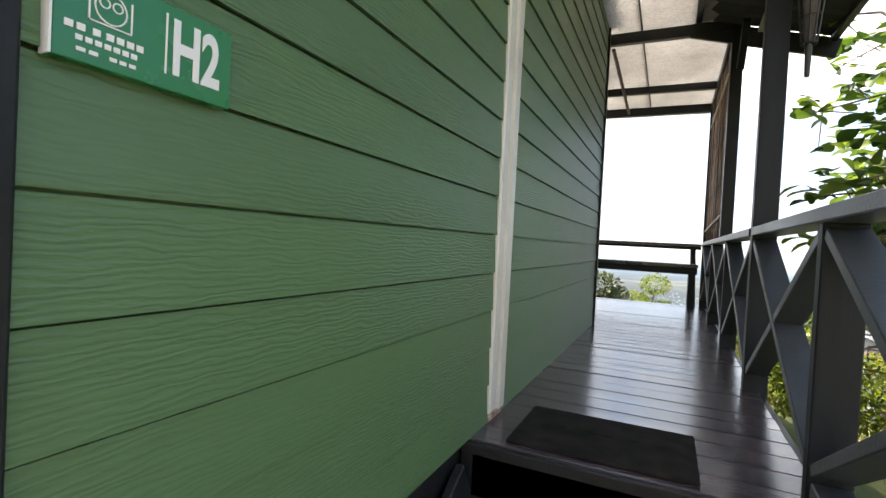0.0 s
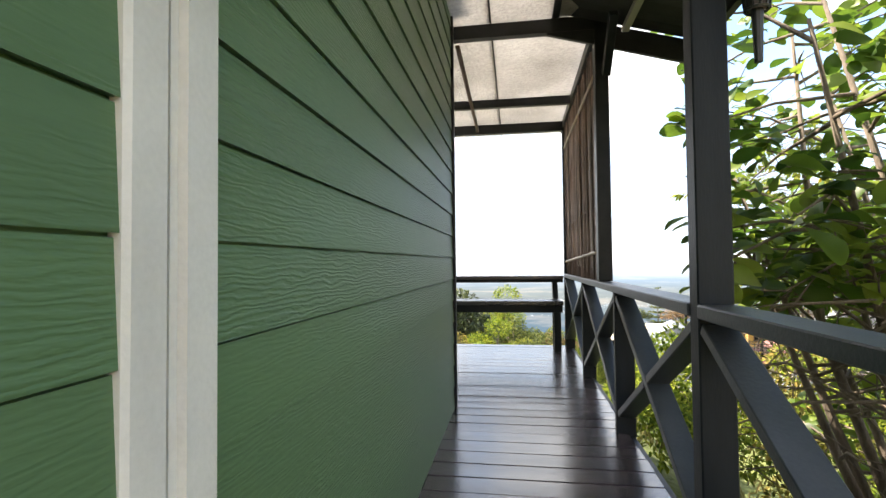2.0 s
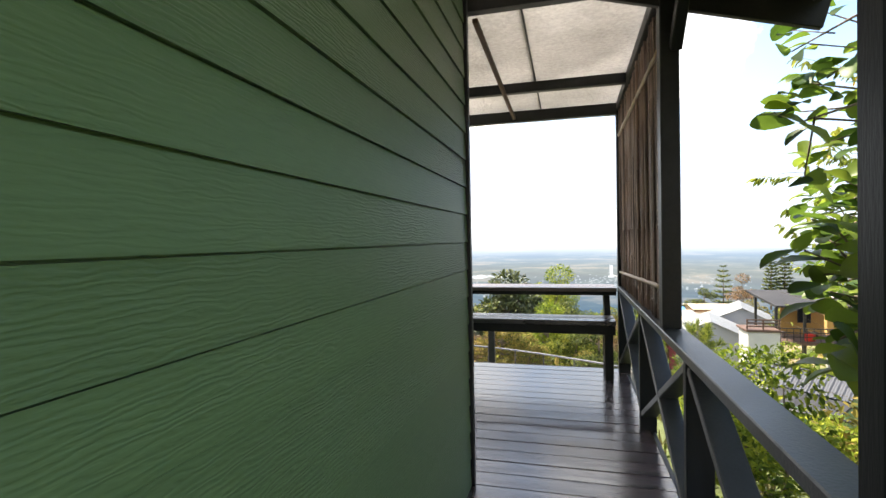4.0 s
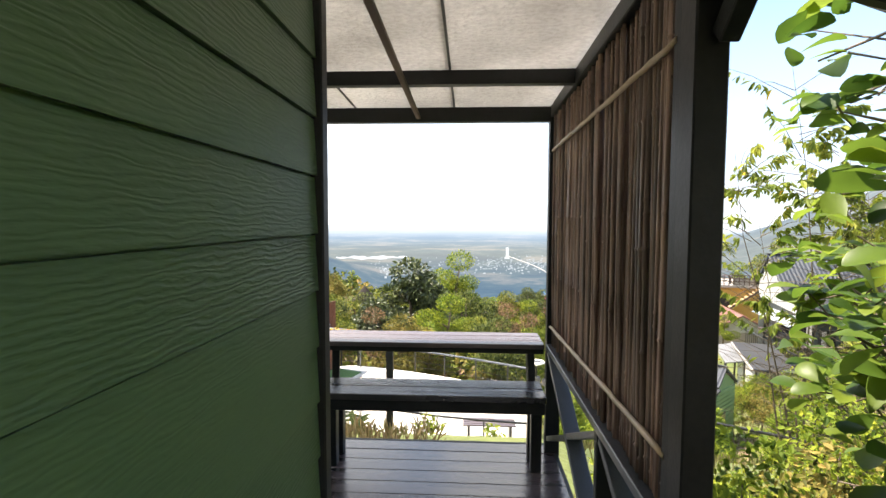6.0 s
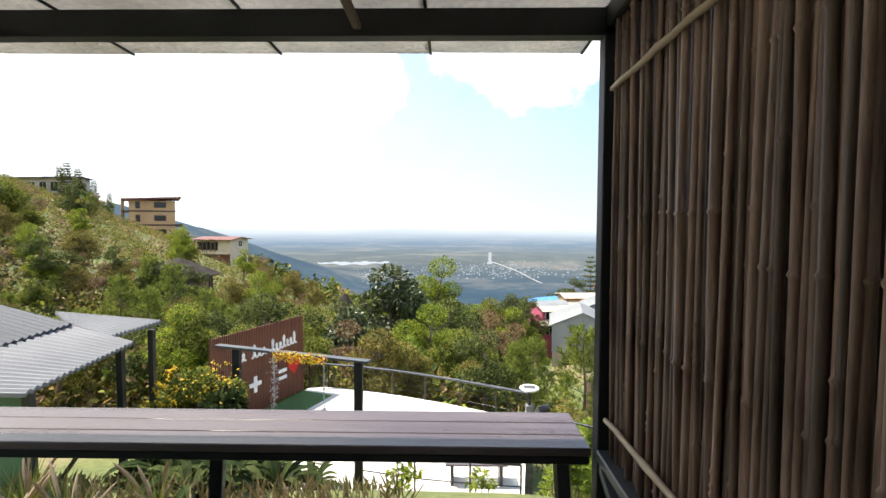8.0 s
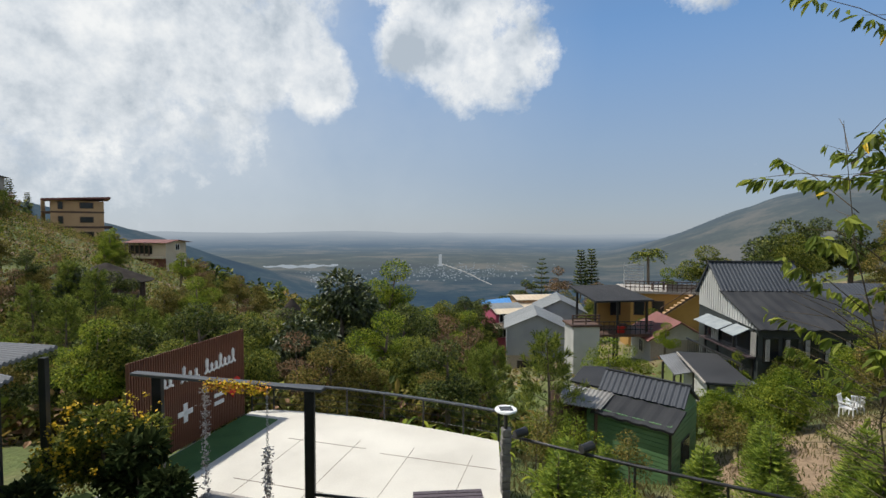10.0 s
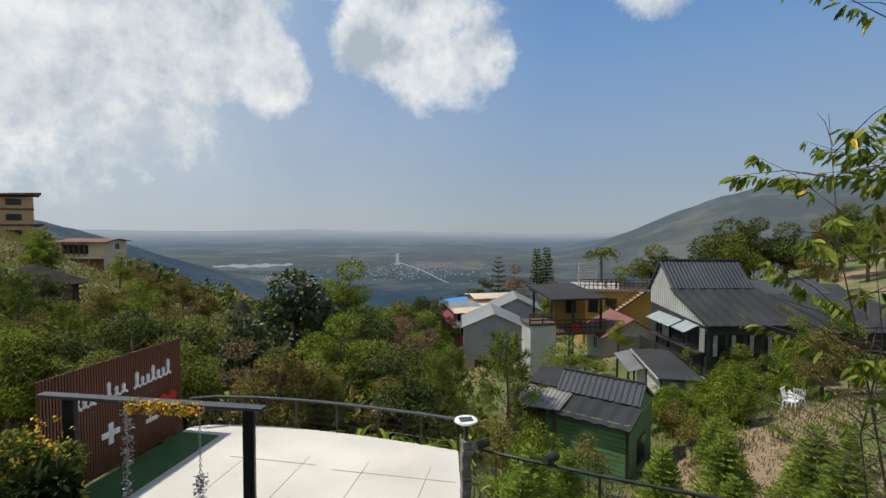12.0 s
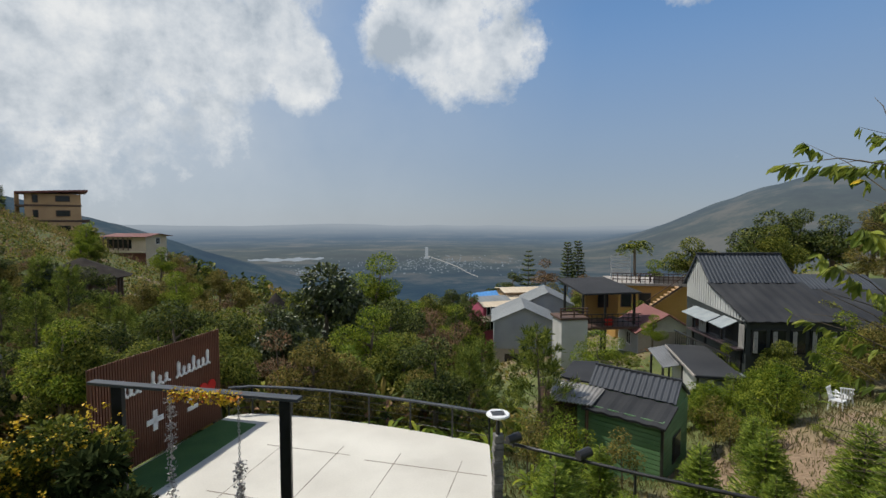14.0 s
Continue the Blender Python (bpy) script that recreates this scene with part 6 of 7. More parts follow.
def village():
    house("pale_barn", "pale blue-grey gabled barn on a tan base", (13.35, 55.0, -10.95), 6.4, 5.9, 2.7, 1.3, 78, M_PALE, M_PALEROOF, 0.25, (), base=0.02, ribs=12)
    t = thing("barn_base", (13.35, 55.0, -13), "tan rendered base with a dark shade panel under the barn", "plinth")
    m = pose(13.35, 55.0, 0, 0, 0, 78)
    block(t, m, "wall", (-3.1, -2.9, -14.5), (3.1, 2.9, -10.98), M_GREYW)
    # the dark sheet on the wall imitates the shadow under the barn
    block(t, m, "shade_panel", (-3.14, -0.7, -12.6), (-3.09, 1.9, -11.5), M_GLASS_SHADE, "dark panel for the shade under the barn")
    house("pale_barn", "pale blue-grey gabled barn with a green foot", (18.6, 63.2, -11.5), 6.4, 5.6, 3.4, 1.35, 76, M_PALE, M_PALEROOF, 0.25, [("l", -1.5, 1.2, 0.8, 1.0)], ribs=12)
    t, m = house("pink_house", "bright pink two-storey house with pale awnings", (12.0, 65.0, -11.6), 3.6, 4.6, 3.3, 0.45, 12, M_PINK, M_PALEROOF, 0.35, [("f", -0.9, 0.7, 0.9, 1.1), ("f", 0.9, 0.7, 0.9, 1.1), ("f", -0.9, 2.4, 0.9, 0.9), ("f", 0.9, 2.4, 0.9, 0.9)], ribs=7)
    for z in (1.45, 3.15):
        b = bmesh.new()
        rib_roof(b, m @ Vector((-2.3, -2.3, z + 0.4)), m @ Vector((1.9, -2.3, z + 0.4)), m @ Vector((1.9, -3.6, z)), m @ Vector((-2.3, -3.6, z)), 8, 0.05, 0.02)
        part("awning", b, M_CREAM, t, "cream sheet awning")
    block(t, m, "balcony_rail", (-2.2, -3.4, 0.35), (1.8, -3.32, 0.45), M_BROWN)
    block(t, m, "stair", (-3.0, -3.2, -2.2), (-1.9, -1.0, -0.1), M_BROWN)
    t, m = house("tan_house", "tan house with a flat cream and brown roof", (20.3, 80.0, -11.6), 6.4, 5.0, 2.3, 0.35, 3, M_TAN, M_CREAM, 0.4, [("f", u, 1.3, 1.0, 1.0) for u in (-2.2, 0, 2.2)], ribs=10)
    b = bmesh.new()
    rib_roof(b, m @ Vector((-3.4, -2.5, 1.9)), m @ Vector((0.8, -2.5, 1.9)), m @ Vector((0.8, -4.0, 1.4)), m @ Vector((-3.4, -4.0, 1.4)), 8, 0.06, 0.02)
    part("awning", b, M_CREAM, t)
    t = thing("blue_sheet_roof", (13.4, 78, -14), "low shelter under a bright blue sheet roof", "shelter")
    b = bmesh.new()
    rib_roof(b, (11.5, 79, -9.6), (16.3, 80, -9.3), (16.3, 77.5, -9.9), (11.5, 76.5, -10.2), 10, 0.06, 0.02)
    part("roof", b, surf("blue_sheet", (0.05, 0.20, 0.50), (0.09, 0.28, 0.58), rough=0.6, bump=0.05, fine=10), t)
    for x, y in ((11.7, 76.8), (16.1, 77.8), (11.7, 78.8), (16.1, 79.8)):
        part("post", boxes(((x - 0.08, y - 0.08, -15), (x + 0.08, y + 0.08, -10.0))), M_WHITE, t)
    t, m = house("red_roof_house", "grey-white cottage with a faded red roof", (21.0, 43.0, -9.1), 4.3, 4.4, 2.2, 1.3, 82, M_WHITE, M_REDR, 0.32, [("b", -0.3, 1.3, 0.8, 0.9)], ribs=14)
    block(t, m, "gable_wall", (-2.19, -2.15, -2.0), (-2.155, 2.15, 2.2), M_GREYW, "grey block gable wall")
    for k in range(5):
        block(t, m, "vent_block", (-2.22, -1.6 + k * 0.4, 1.0), (-2.195, -1.35 + k * 0.4, 1.25), M_STEEL)
    # ochre house, its roof a terrace with a railing, furniture and a stair
    t = thing("ochre_house", (25.4, 53.0, -9.6), "ochre house with a railed roof terrace and an outside stair", "house")
    m = pose(22.1, 52.0, 0, 0, 0, -17)
    block(t, m, "wall", (0, 0, -12), (7.2, 5.5, -4.78), M_YELLOW)
    block(t, m, "roof_slab", (-0.5, -0.35, -4.776), (7.5, 5.8, -4.55), M_GREYW)
    for k in range(19):
        block(t, m, "baluster", (-0.4 + k * 0.43, -0.28, -4.55), (-0.34 + k * 0.43, -0.22, -3.62), M_BROWN)
    for z in (-4.2, -3.9, -3.62):
        block(t, m, "terrace_rail", (-0.45, -0.29, z), (7.45, -0.21, z + 0.07), M_BROWN)
    block(t, m, "parapet_panel", (3.4, -0.2, -4.55), (7.4, -0.12, -3.8), M_GREYW)
    for u, w in ((0.5, 0.9), (2.2, 1.0)):
        f = block(t, m, "window", (u - 0.08, -0.06, -7.0), (u + w + 0.08, -0.003, -5.5), M_BROWN)
        block(f, m, "pane", (u, -0.075, -6.92), (u + w, -0.062, -5.58), M_GLASS_SHADE)
    for k in range(9):
        block(t, m, "step", (2.7 + k * 0.33, -1.3, -6.9 + k * 0.25), (3.03 + k * 0.33, -0.36, -6.75 + k * 0.25), M_TAN)
    for z0 in (0.0, 0.85):
        b = bmesh.new()
        beam(b, m @ Vector((2.6, -1.32, -6.95 + z0)), m @ Vector((5.75, -1.32, -4.60 + z0)), 0.06, 0.16 if z0 == 0 else 0.07)
        part("stair_rail", b, M_BROWN, t)
    tb = thing("terrace_table", (24.8, 52.6, -4.55), "brown wooden table with benches on the roof terrace", "table")
    m2 = m @ Matrix.Translation((2.9, 1.2, -4.55))
    block(tb, m2, "tabletop", (-0.7, -0.35, 0.70), (0.7, 0.35, 0.76), M_TABLE)
    for x in (-0.55, 0.55):
        block(tb, m2, "leg", (x - 0.04, -0.3, 0), (x + 0.04, 0.3, 0.70), M_BROWN)
    pg = thing("white_lattice", (22.6, 54.5, -4.5), "white slatted lattice wall standing on the roof terrace", "lattice")
    m2 = m @ Matrix.Translation((-0.3, 1.6, -4.55))
    for k in range(7):
        block(pg, m2, "slat", (0, 0, 0.5 + k * 0.3), (1.9, 0.05, 0.68 + k * 0.3), M_WHITE)
    for x in (0.0, 1.84):
        block(pg, m2, "post", (x, 0.052, 0), (x + 0.08, 0.12, 2.55), M_WHITE)
    # roofed lookout beside the white pier
    t = thing("lookout_pavilion", (16.2, 43.5, -9.6), "open lookout pavilion with a thin dark roof on steel posts", "pavilion")
    b = bmesh.new()
    rib_roof(b, (13.7, 45.8, -3.26), (18.1, 46.1, -3.26), (19.3, 42.1, -4.0), (14.3, 41.5, -3.96), 20, 0.14, 0.02)
    part("roof", b, M_SLATE, t)
    for x, y, top in ((14.5, 42.1, -4.1), (16.4, 42.3, -4.1), (18.9, 42.5, -4.12), (14.2, 45.2, -3.55), (17.6, 45.5, -3.6)):
        part("post", boxes(((x - 0.08, y - 0.08, -10.5), (x + 0.08, y + 0.08, top))), M_STEEL, t)
    part("deck", boxes(((14.05, 41.55, -6.78), (18.9, 45.6, -6.58))), M_BROWN, t)
    for z in (-6.2, -5.9, -5.6):
        part("rail", boxes(((14.02, 41.46, z), (18.9, 41.54, z + 0.06))), M_STEEL, t)
    for k in range(12):
        part("baluster", boxes(((14.1 + k * 0.42, 41.48, -6.58), (14.14 + k * 0.42, 41.52, -5.6))), M_STEEL, t)
    part("back_wall", boxes(((15.9, 45.0, -6.58), (18.8, 45.2, -3.8))), M_YELLOW, t, "ochre back wall")
    w = part("window", boxes(((17.0, 44.93, -5.7), (17.9, 44.998, -4.5))), M_STEEL, t)
    part("pane", boxes(((17.06, 44.91, -5.64), (17.84, 44.928, -4.56))), M_GLASS_SHADE, w)
    for x in (15.2, 17.3):
        s = thing("lookout_stool", (x, 43.2, -6.58), "dark slatted stool under the lookout roof", "stool", "lookout stools")
        part("seat", boxes(((x - 0.25, 42.95, -6.14), (x + 0.25, 43.45, -6.08))), M_BROWN, s)
        for dx in (-0.2, 0.2):
            part("leg", boxes(((x + dx - 0.04, 43.0, -6.58), (x + dx + 0.04, 43.4, -6.142))), M_BROWN, s)
    bx = part("red_crate", boxes(((16.35, 42.0, -6.578), (16.95, 42.4, -6.05)), bevel=0.03), M_REDF)
    tagged(bx, "red plastic crate on the lookout deck", "crate")
    col = thing("white_pier", (13.0, 41, -10.4), "square white rendered pier with rails and a stained face", "pier")
    part("shaft", boxes(((12.0, 40.0, -11), (14.0, 41.9, -5.62)), bevel=0.03), M_WHITE, col)
    part("cap", boxes(((11.85, 39.85, -5.61), (14.0, 42.0, -5.45)), bevel=0.02), M_BROWN, col)
    for z in (-5.25, -5.02, -4.8):
        part("rail", boxes(((11.88, 39.88, z), (13.98, 39.96, z + 0.09))), M_BROWN, col)
    for x in (11.9, 12.9, 13.88):
        part("rail_post", boxes(((x, 39.97, -5.45), (x + 0.09, 40.05, -4.72))), M_BROWN, col)
    # far hillside buildings
    t = thing("hotel_block", (-92, 155, -3.0), "tan three-storey hotel with a thin red roof on the hillside", "hotel")
    m = pose(-96.0, 146.0, -4.0, 0, 0, 32)
    block(t, m, "wall", (0.0, 0, -6), (12.0, 16, 12.8), M_TAN)
    b = bmesh.new()
    rib_roof(b, m @ Vector((-1.8, 17, 13.6)), m @ Vector((13.6, 17, 14.1)), m @ Vector((13.6, -1.6, 14.1)), m @ Vector((-1.8, -1.6, 13.2)), 14, 0.5, 0.05)
    part("roof", b, M_REDR, t)
    for z in (3.4, 7.6, 11.6):
        f = block(t, m, "window", (6.4, -0.12, z - 0.9), (9.6, -0.004, z + 0.8), M_BROWN)
        block(f, m, "pane", (6.6, -0.2, z - 0.75), (9.4, -0.124, z + 0.65), M_GLASS_SHADE)
        f = block(t, m, "window", (1.6, -0.12, z - 1.2), (2.8, -0.004, z + 0.9), M_BROWN)
        block(f, m, "pane", (1.75, -0.2, z - 1.1), (2.65, -0.124, z + 0.75), M_GLASS_SHADE)
    for z in (0.9, 5.2, 9.4):
        block(t, m, "storey_band", (-0.12, -0.13, z), (12.12, -0.004, z + 0.5), M_BROWN)
        block(t, m, "gallery_floor", (-2.0, -0.1, z), (-0.01, 16, z + 0.4), M_BROWN)
        block(t, m, "gallery_rail", (-2.0, -0.1, z + 1.1), (-1.9, 16, z + 1.3), M_BROWN)
        # one dark sheet along the wall stands for the shade inside the gallery
        block(t, m, "gallery_shade", (-0.06, 0.5, z + 0.5), (-0.012, 15.6, z + 3.2), M_GLASS_SHADE, "dark sheet for the shaded gallery")
        for k in range(7):
            block(t, m, "gallery_post", (-1.98, 0.2 + k * 2.55, z - 3.6), (-1.76, 0.42 + k * 2.55, z + 3.9), M_TAN)
    for z in (0.6, 4.9):
        block(t, m, "balcony", (12.13, 0.5, z), (14.0, 5, z + 0.9), M_BROWN)
    t, m = house("hill_lodge", "cream lodge with a red roof on the hillside", (-52.0, 112.5, -5.6), 8.6, 6, 4.0, 0.45, -14, M_CREAM, M_REDR, 0.9, [("r", 0.4, 3.0, 1.1, 1.2), ("r", 0.2, -0.2, 1.0, 1.2)], base=5, ribs=16)
    block(t, m, "veranda_front", (-4.2, -3.06, 1.6), (1.2, -3.005, 3.4), M_GLASS_SHADE, "dark glazed veranda")
    for k in range(6):
        block(t, m, "veranda_post", (-4.25 + k * 1.08, -4.0, 1.3), (-4.1 + k * 1.08, -3.85, 3.8), M_BROWN)
    block(t, m, "balcony", (-4.4, -4.2, 0.8), (4.4, -3.01, 1.1), M_CREAM)
    block(t, m, "balcony_rail", (-4.4, -4.2, 1.7), (1.2, -4.1, 1.82), M_BROWN)
    block(t, m, "lower_wall", (-4.32, -3.05, -5), (4.32, -3.004, 0.8), M_REDR, "brick-red lower storey")
    t, m = house("hilltop_block", "long grey flat-roofed building on the hilltop", (-149, 168, 11.5), 44, 10, 5.6, 0.6, -4, M_GREYW, M_SLATE, 1.2, [("f", u, 2.6, 2.6, 3.0) for u in range(-14, 21, 4)], base=8, ribs=20)
    block(t, m, "veranda_roof", (-26, -8, 5.2), (-8, -5.02, 5.6), M_SLATE)
    for k in range(4):
        block(t, m, "veranda_post", (-25 + k * 5, -7.8, -3), (-24.6 + k * 5, -7.4, 5.2), M_WHITE)
    for at, r0, h0, nm in (((-32, 60, -4.15), 4.5, 1.9, "round hall under a broad dark thatched roof"), ((-40.5, 57, -4.7), 4.2, 1.7, "second thatched hall beside the first"), ((-14.9, 70, -10.0), 2.0, 2.3, "small dark thatched hut among the trees")):
        x, y, z = at
        t = thing("thatched_hall", (x, y, z - 3), nm, "pavilion", "thatched halls")
        bm = bmesh.new()
        tube(bm, [(x, y, z - 0.1), (x, y, z), (x, y, z + h0 * 0.6), (x, y, z + h0)], [r0 * 0.98, r0, r0 * 0.42, r0 * 0.05], 22)
        part("roof", bm, M_THATCH, t)
        for k in range(8):
            a = k * math.pi / 4
            bm = bmesh.new()
            tube(bm, [(x + r0 * 0.8 * math.cos(a), y + r0 * 0.8 * math.sin(a), z - 5), (x + r0 * 0.8 * math.cos(a), y + r0 * 0.8 * math.sin(a), z + 0.05)], 0.15, 6)
            part("post", bm, M_BROWN, t)
        bm = bmesh.new()
        tube(bm, [(x, y, z - 5), (x, y, z - 0.02)], r0 * 0.7, 16)
        part("inner_wall", bm, M_BROWN, t)


village()

# ---- planting on the slopes ----
KEEP_OUT = [(17.2, 23.2, 1.6), (15.2, 20.6, 1.6), (13.4, 19.0, 1.4), (16.2, 22.0, 1.4), (20.5, 33.0, 5), (24, 33, 5), (28.5, 33, 6), (32, 32, 4), (15.8, 30.0, 2.6), (16.5, 33, 2), (8.9, 23.6, 2.6), (6.5, 24.6, 2.2), (7.9, 26.5, 1.6), (13.4, 55, 4.5), (18.6, 63, 4.8),
            (12.0, 65, 3.5), (20.3, 80, 4.5), (21, 43, 3.4), (25.4, 53, 5), (16.3, 43.6, 3.6), (13, 41, 2), (-90, 154, 16), (-52, 112, 8), (-142, 168, 26), (-32, 60, 5.2), (-40.5, 57, 4.8), (-14.9, 70, 2.6)]


def free_spot(x, y, margin=0.0):
    if any((x - a) ** 2 + (y - b) ** 2 < (r + margin) ** 2 for a, b, r in KEEP_OUT):
        return False
    if -7.5 < x < 2.4 + margin and 10 < y < 19.6 + margin:
        return False
    # the hotels on the hillside stand clear of tall trees
    if margin > 1 and ((y > 62 and abs(x / y + 0.635) < 0.075) or (y > 66 and abs(x / y + 0.47) < 0.05) or (y > 70 and abs(x / y + 0.9) < 0.14)):
        return False
    # the view down to the houses stays open
    s = x / y
    if x > 3.2 and ((0.16 < s < 0.72 and 13 < y < 36) or (margin > 1 and 0.11 < s < 0.72 and 13 < y < 76)):
        return False
    return True


def forest():
    kinds = [
        (broad_tree("forest_tree", 101, 7.5, 3.4, 9000, 0.20, M_LEAF, "broad green forest tree on the slope", group="forest trees"), 0.8),
        (broad_tree("forest_tree", 102, 8.5, 3.0, 8500, 0.19, M_LEAF_D, "dark glossy green forest tree on the slope", group="forest trees"), 0.9),
        (broad_tree("forest_tree", 103, 7.0, 3.2, 7500, 0.18, M_LEAF_O, "olive green forest tree on the slope", group="forest trees"), 1.0),
        (broad_tree("forest_tree", 104, 8.0, 2.6, 6500, 0.17, M_LEAF_B, "light green forest tree on the slope", group="forest trees"), 0.35),
        (broad_tree("forest_tree", 105, 7.0, 2.4, 2600, 0.17, M_LEAF_R, "half-bare brownish forest tree on the slope", group="forest trees", thin=True), 0.75),
        (tuft_pine("pine_tree", 106, 6.5, 1.9, M_NEEDLE, "young long-needled green pine on the slope", "pine trees", 0.34), 0.9),
        (broad_tree("forest_tree", 107, 8.5, 3.6, 5200, 0.34, M_LEAF_G, "dense dark tree with large shining leaves", group="forest trees"), 0.08),
        (broad_tree("forest_tree", 108, 10.0, 3.4, 13000, 0.16, M_LEAF_B, "tall feathery yellow-green tree above the woods", group="forest trees", droop=0.1), 0.2),
    ]
    rng = random.Random(17)
    firsts = [(-8.5, 38), (-0.6, 33), (-14, 42), (1.5, 46), (4.0, 36), (-11, 29), (-4.6, 38.5), (-3.2, 58)]
    for (t, w), (x, y) in zip(kinds, firsts):
        put(t, x, y, s={(-4.6, 38.5): 1.12, (-3.2, 58): 1.35}.get((x, y), 0.8))
    ts, ws = [k[0] for k in kinds], [k[1] for k in kinds]
    # single trees that stand out
    put_list = [(6, -6.3, 33.5, 0.7), (7, -0.6, 60, 1.1), (4, 1.6, 36, 0.8), (4, 3.0, 44, 0.95), (4, 2.4, 40, 0.9), (0, -9, 34, 0.8), (3, 5.6, 50, 0.9),
                (5, -17, 37, 0.85), (5, -15.2, 35, 0.8), (5, -13.2, 33, 0.8), (5, -21, 40, 0.95), (5, -11, 34, 0.85), (5, -9.6, 32, 0.75), (5, -19, 34, 0.8), (5, -24, 42, 0.9), (5, -23, 37, 0.8), (5, 4.2, 30, 0.85), (5, 5.1, 24.2, 0.84), (5, 2.9, 27, 0.6),
                (1, 8.0, 62, 1.0), (0, 6.0, 70, 1.1), (1, 10.3, 84, 1.0)]
    for i, x, y, s in put_list:
        plant(ts[i], x, y, s=s, turn=rng.uniform(0, 6))
    count = 0
    while count < 300:
        y = 21 + 105 * rng.random() ** 1.35
        x = (rng.uniform(-0.95, 0.30) if count < 190 else rng.uniform(-1.1, -0.3)) * y + rng.uniform(-3, 3)
        if not free_spot(x, y, 1.2):
            continue
        near = (y - 21) / 40
        s = min(0.5 + 0.45 * near, 0.95) * rng.uniform(0.7, 1.15)
        if x < -12:
            s *= rng.uniform(0.5, 0.9)
        plant(rng.choices(ts, ws if x > -12 else (0.7, 0.3, 1.5, 0.7, 1.0, 0.9, 0.1, 0.3))[0], x, y, s=s, turn=rng.uniform(0, 6))
        count += 1
    return ts


TREES = forest()


def far_woods():
    """Woods on the far slopes, too many to count."""
    rng = np.random.default_rng(77)
    for nm, mat, n, seed in (("woods", M_LEAF, 52000, 1), ("woods", M_LEAF_O, 28000, 2), ("woods", M_LEAF_D, 32000, 3)):
        r = np.random.default_rng(seed)
        c = []
        while len(c) < n // 80:
            y = r.uniform(95, 330)
            x = r.uniform(-1.15, 1.25) * y
            if free_spot(x, y, 3):
                z = ground_z(x, y)
                hh = r.uniform(3, 7) * (0.7 if x < -20 else 1.0)
                c.append((x, y, z + hh * 0.55, hh * 0.6))
        p, u = blob_points(r, c, n)
        ob = leaf_mesh(nm, p, u, 0.9, r, mat, None, aspect=0.7)
        tagged(ob, "mixed green woods covering the far slopes", "woods", kind="stuff")


far_woods()


def scrub():
    """Low scrub between the trees of the hillside."""
    for mat, n, seed in ((M_LEAF_O, 88000, 5), (M_LEAF, 84000, 6), (M_LEAF_R, 46000, 7)):
        r = np.random.default_rng(seed)
        c = []
        while len(c) < n // 30:
            y = 22 + 130 * r.random() ** 1.3
            x = r.uniform(-1.2, 0.72) * y
            if free_spot(x, y, 0.4):
                hh = r.uniform(0.7, 2.2) if x < 0.1 * y else r.uniform(0.35, 0.8)
                c.append((x, y, ground_z(x, y) + hh * 0.3, hh))
        p, u = blob_points(r, c, n)
        tagged(leaf_mesh("scrub", p, u, 0.36, r, mat, None, aspect=0.5), "low mixed scrub covering the hillside", "scrub", kind="stuff")


scrub()


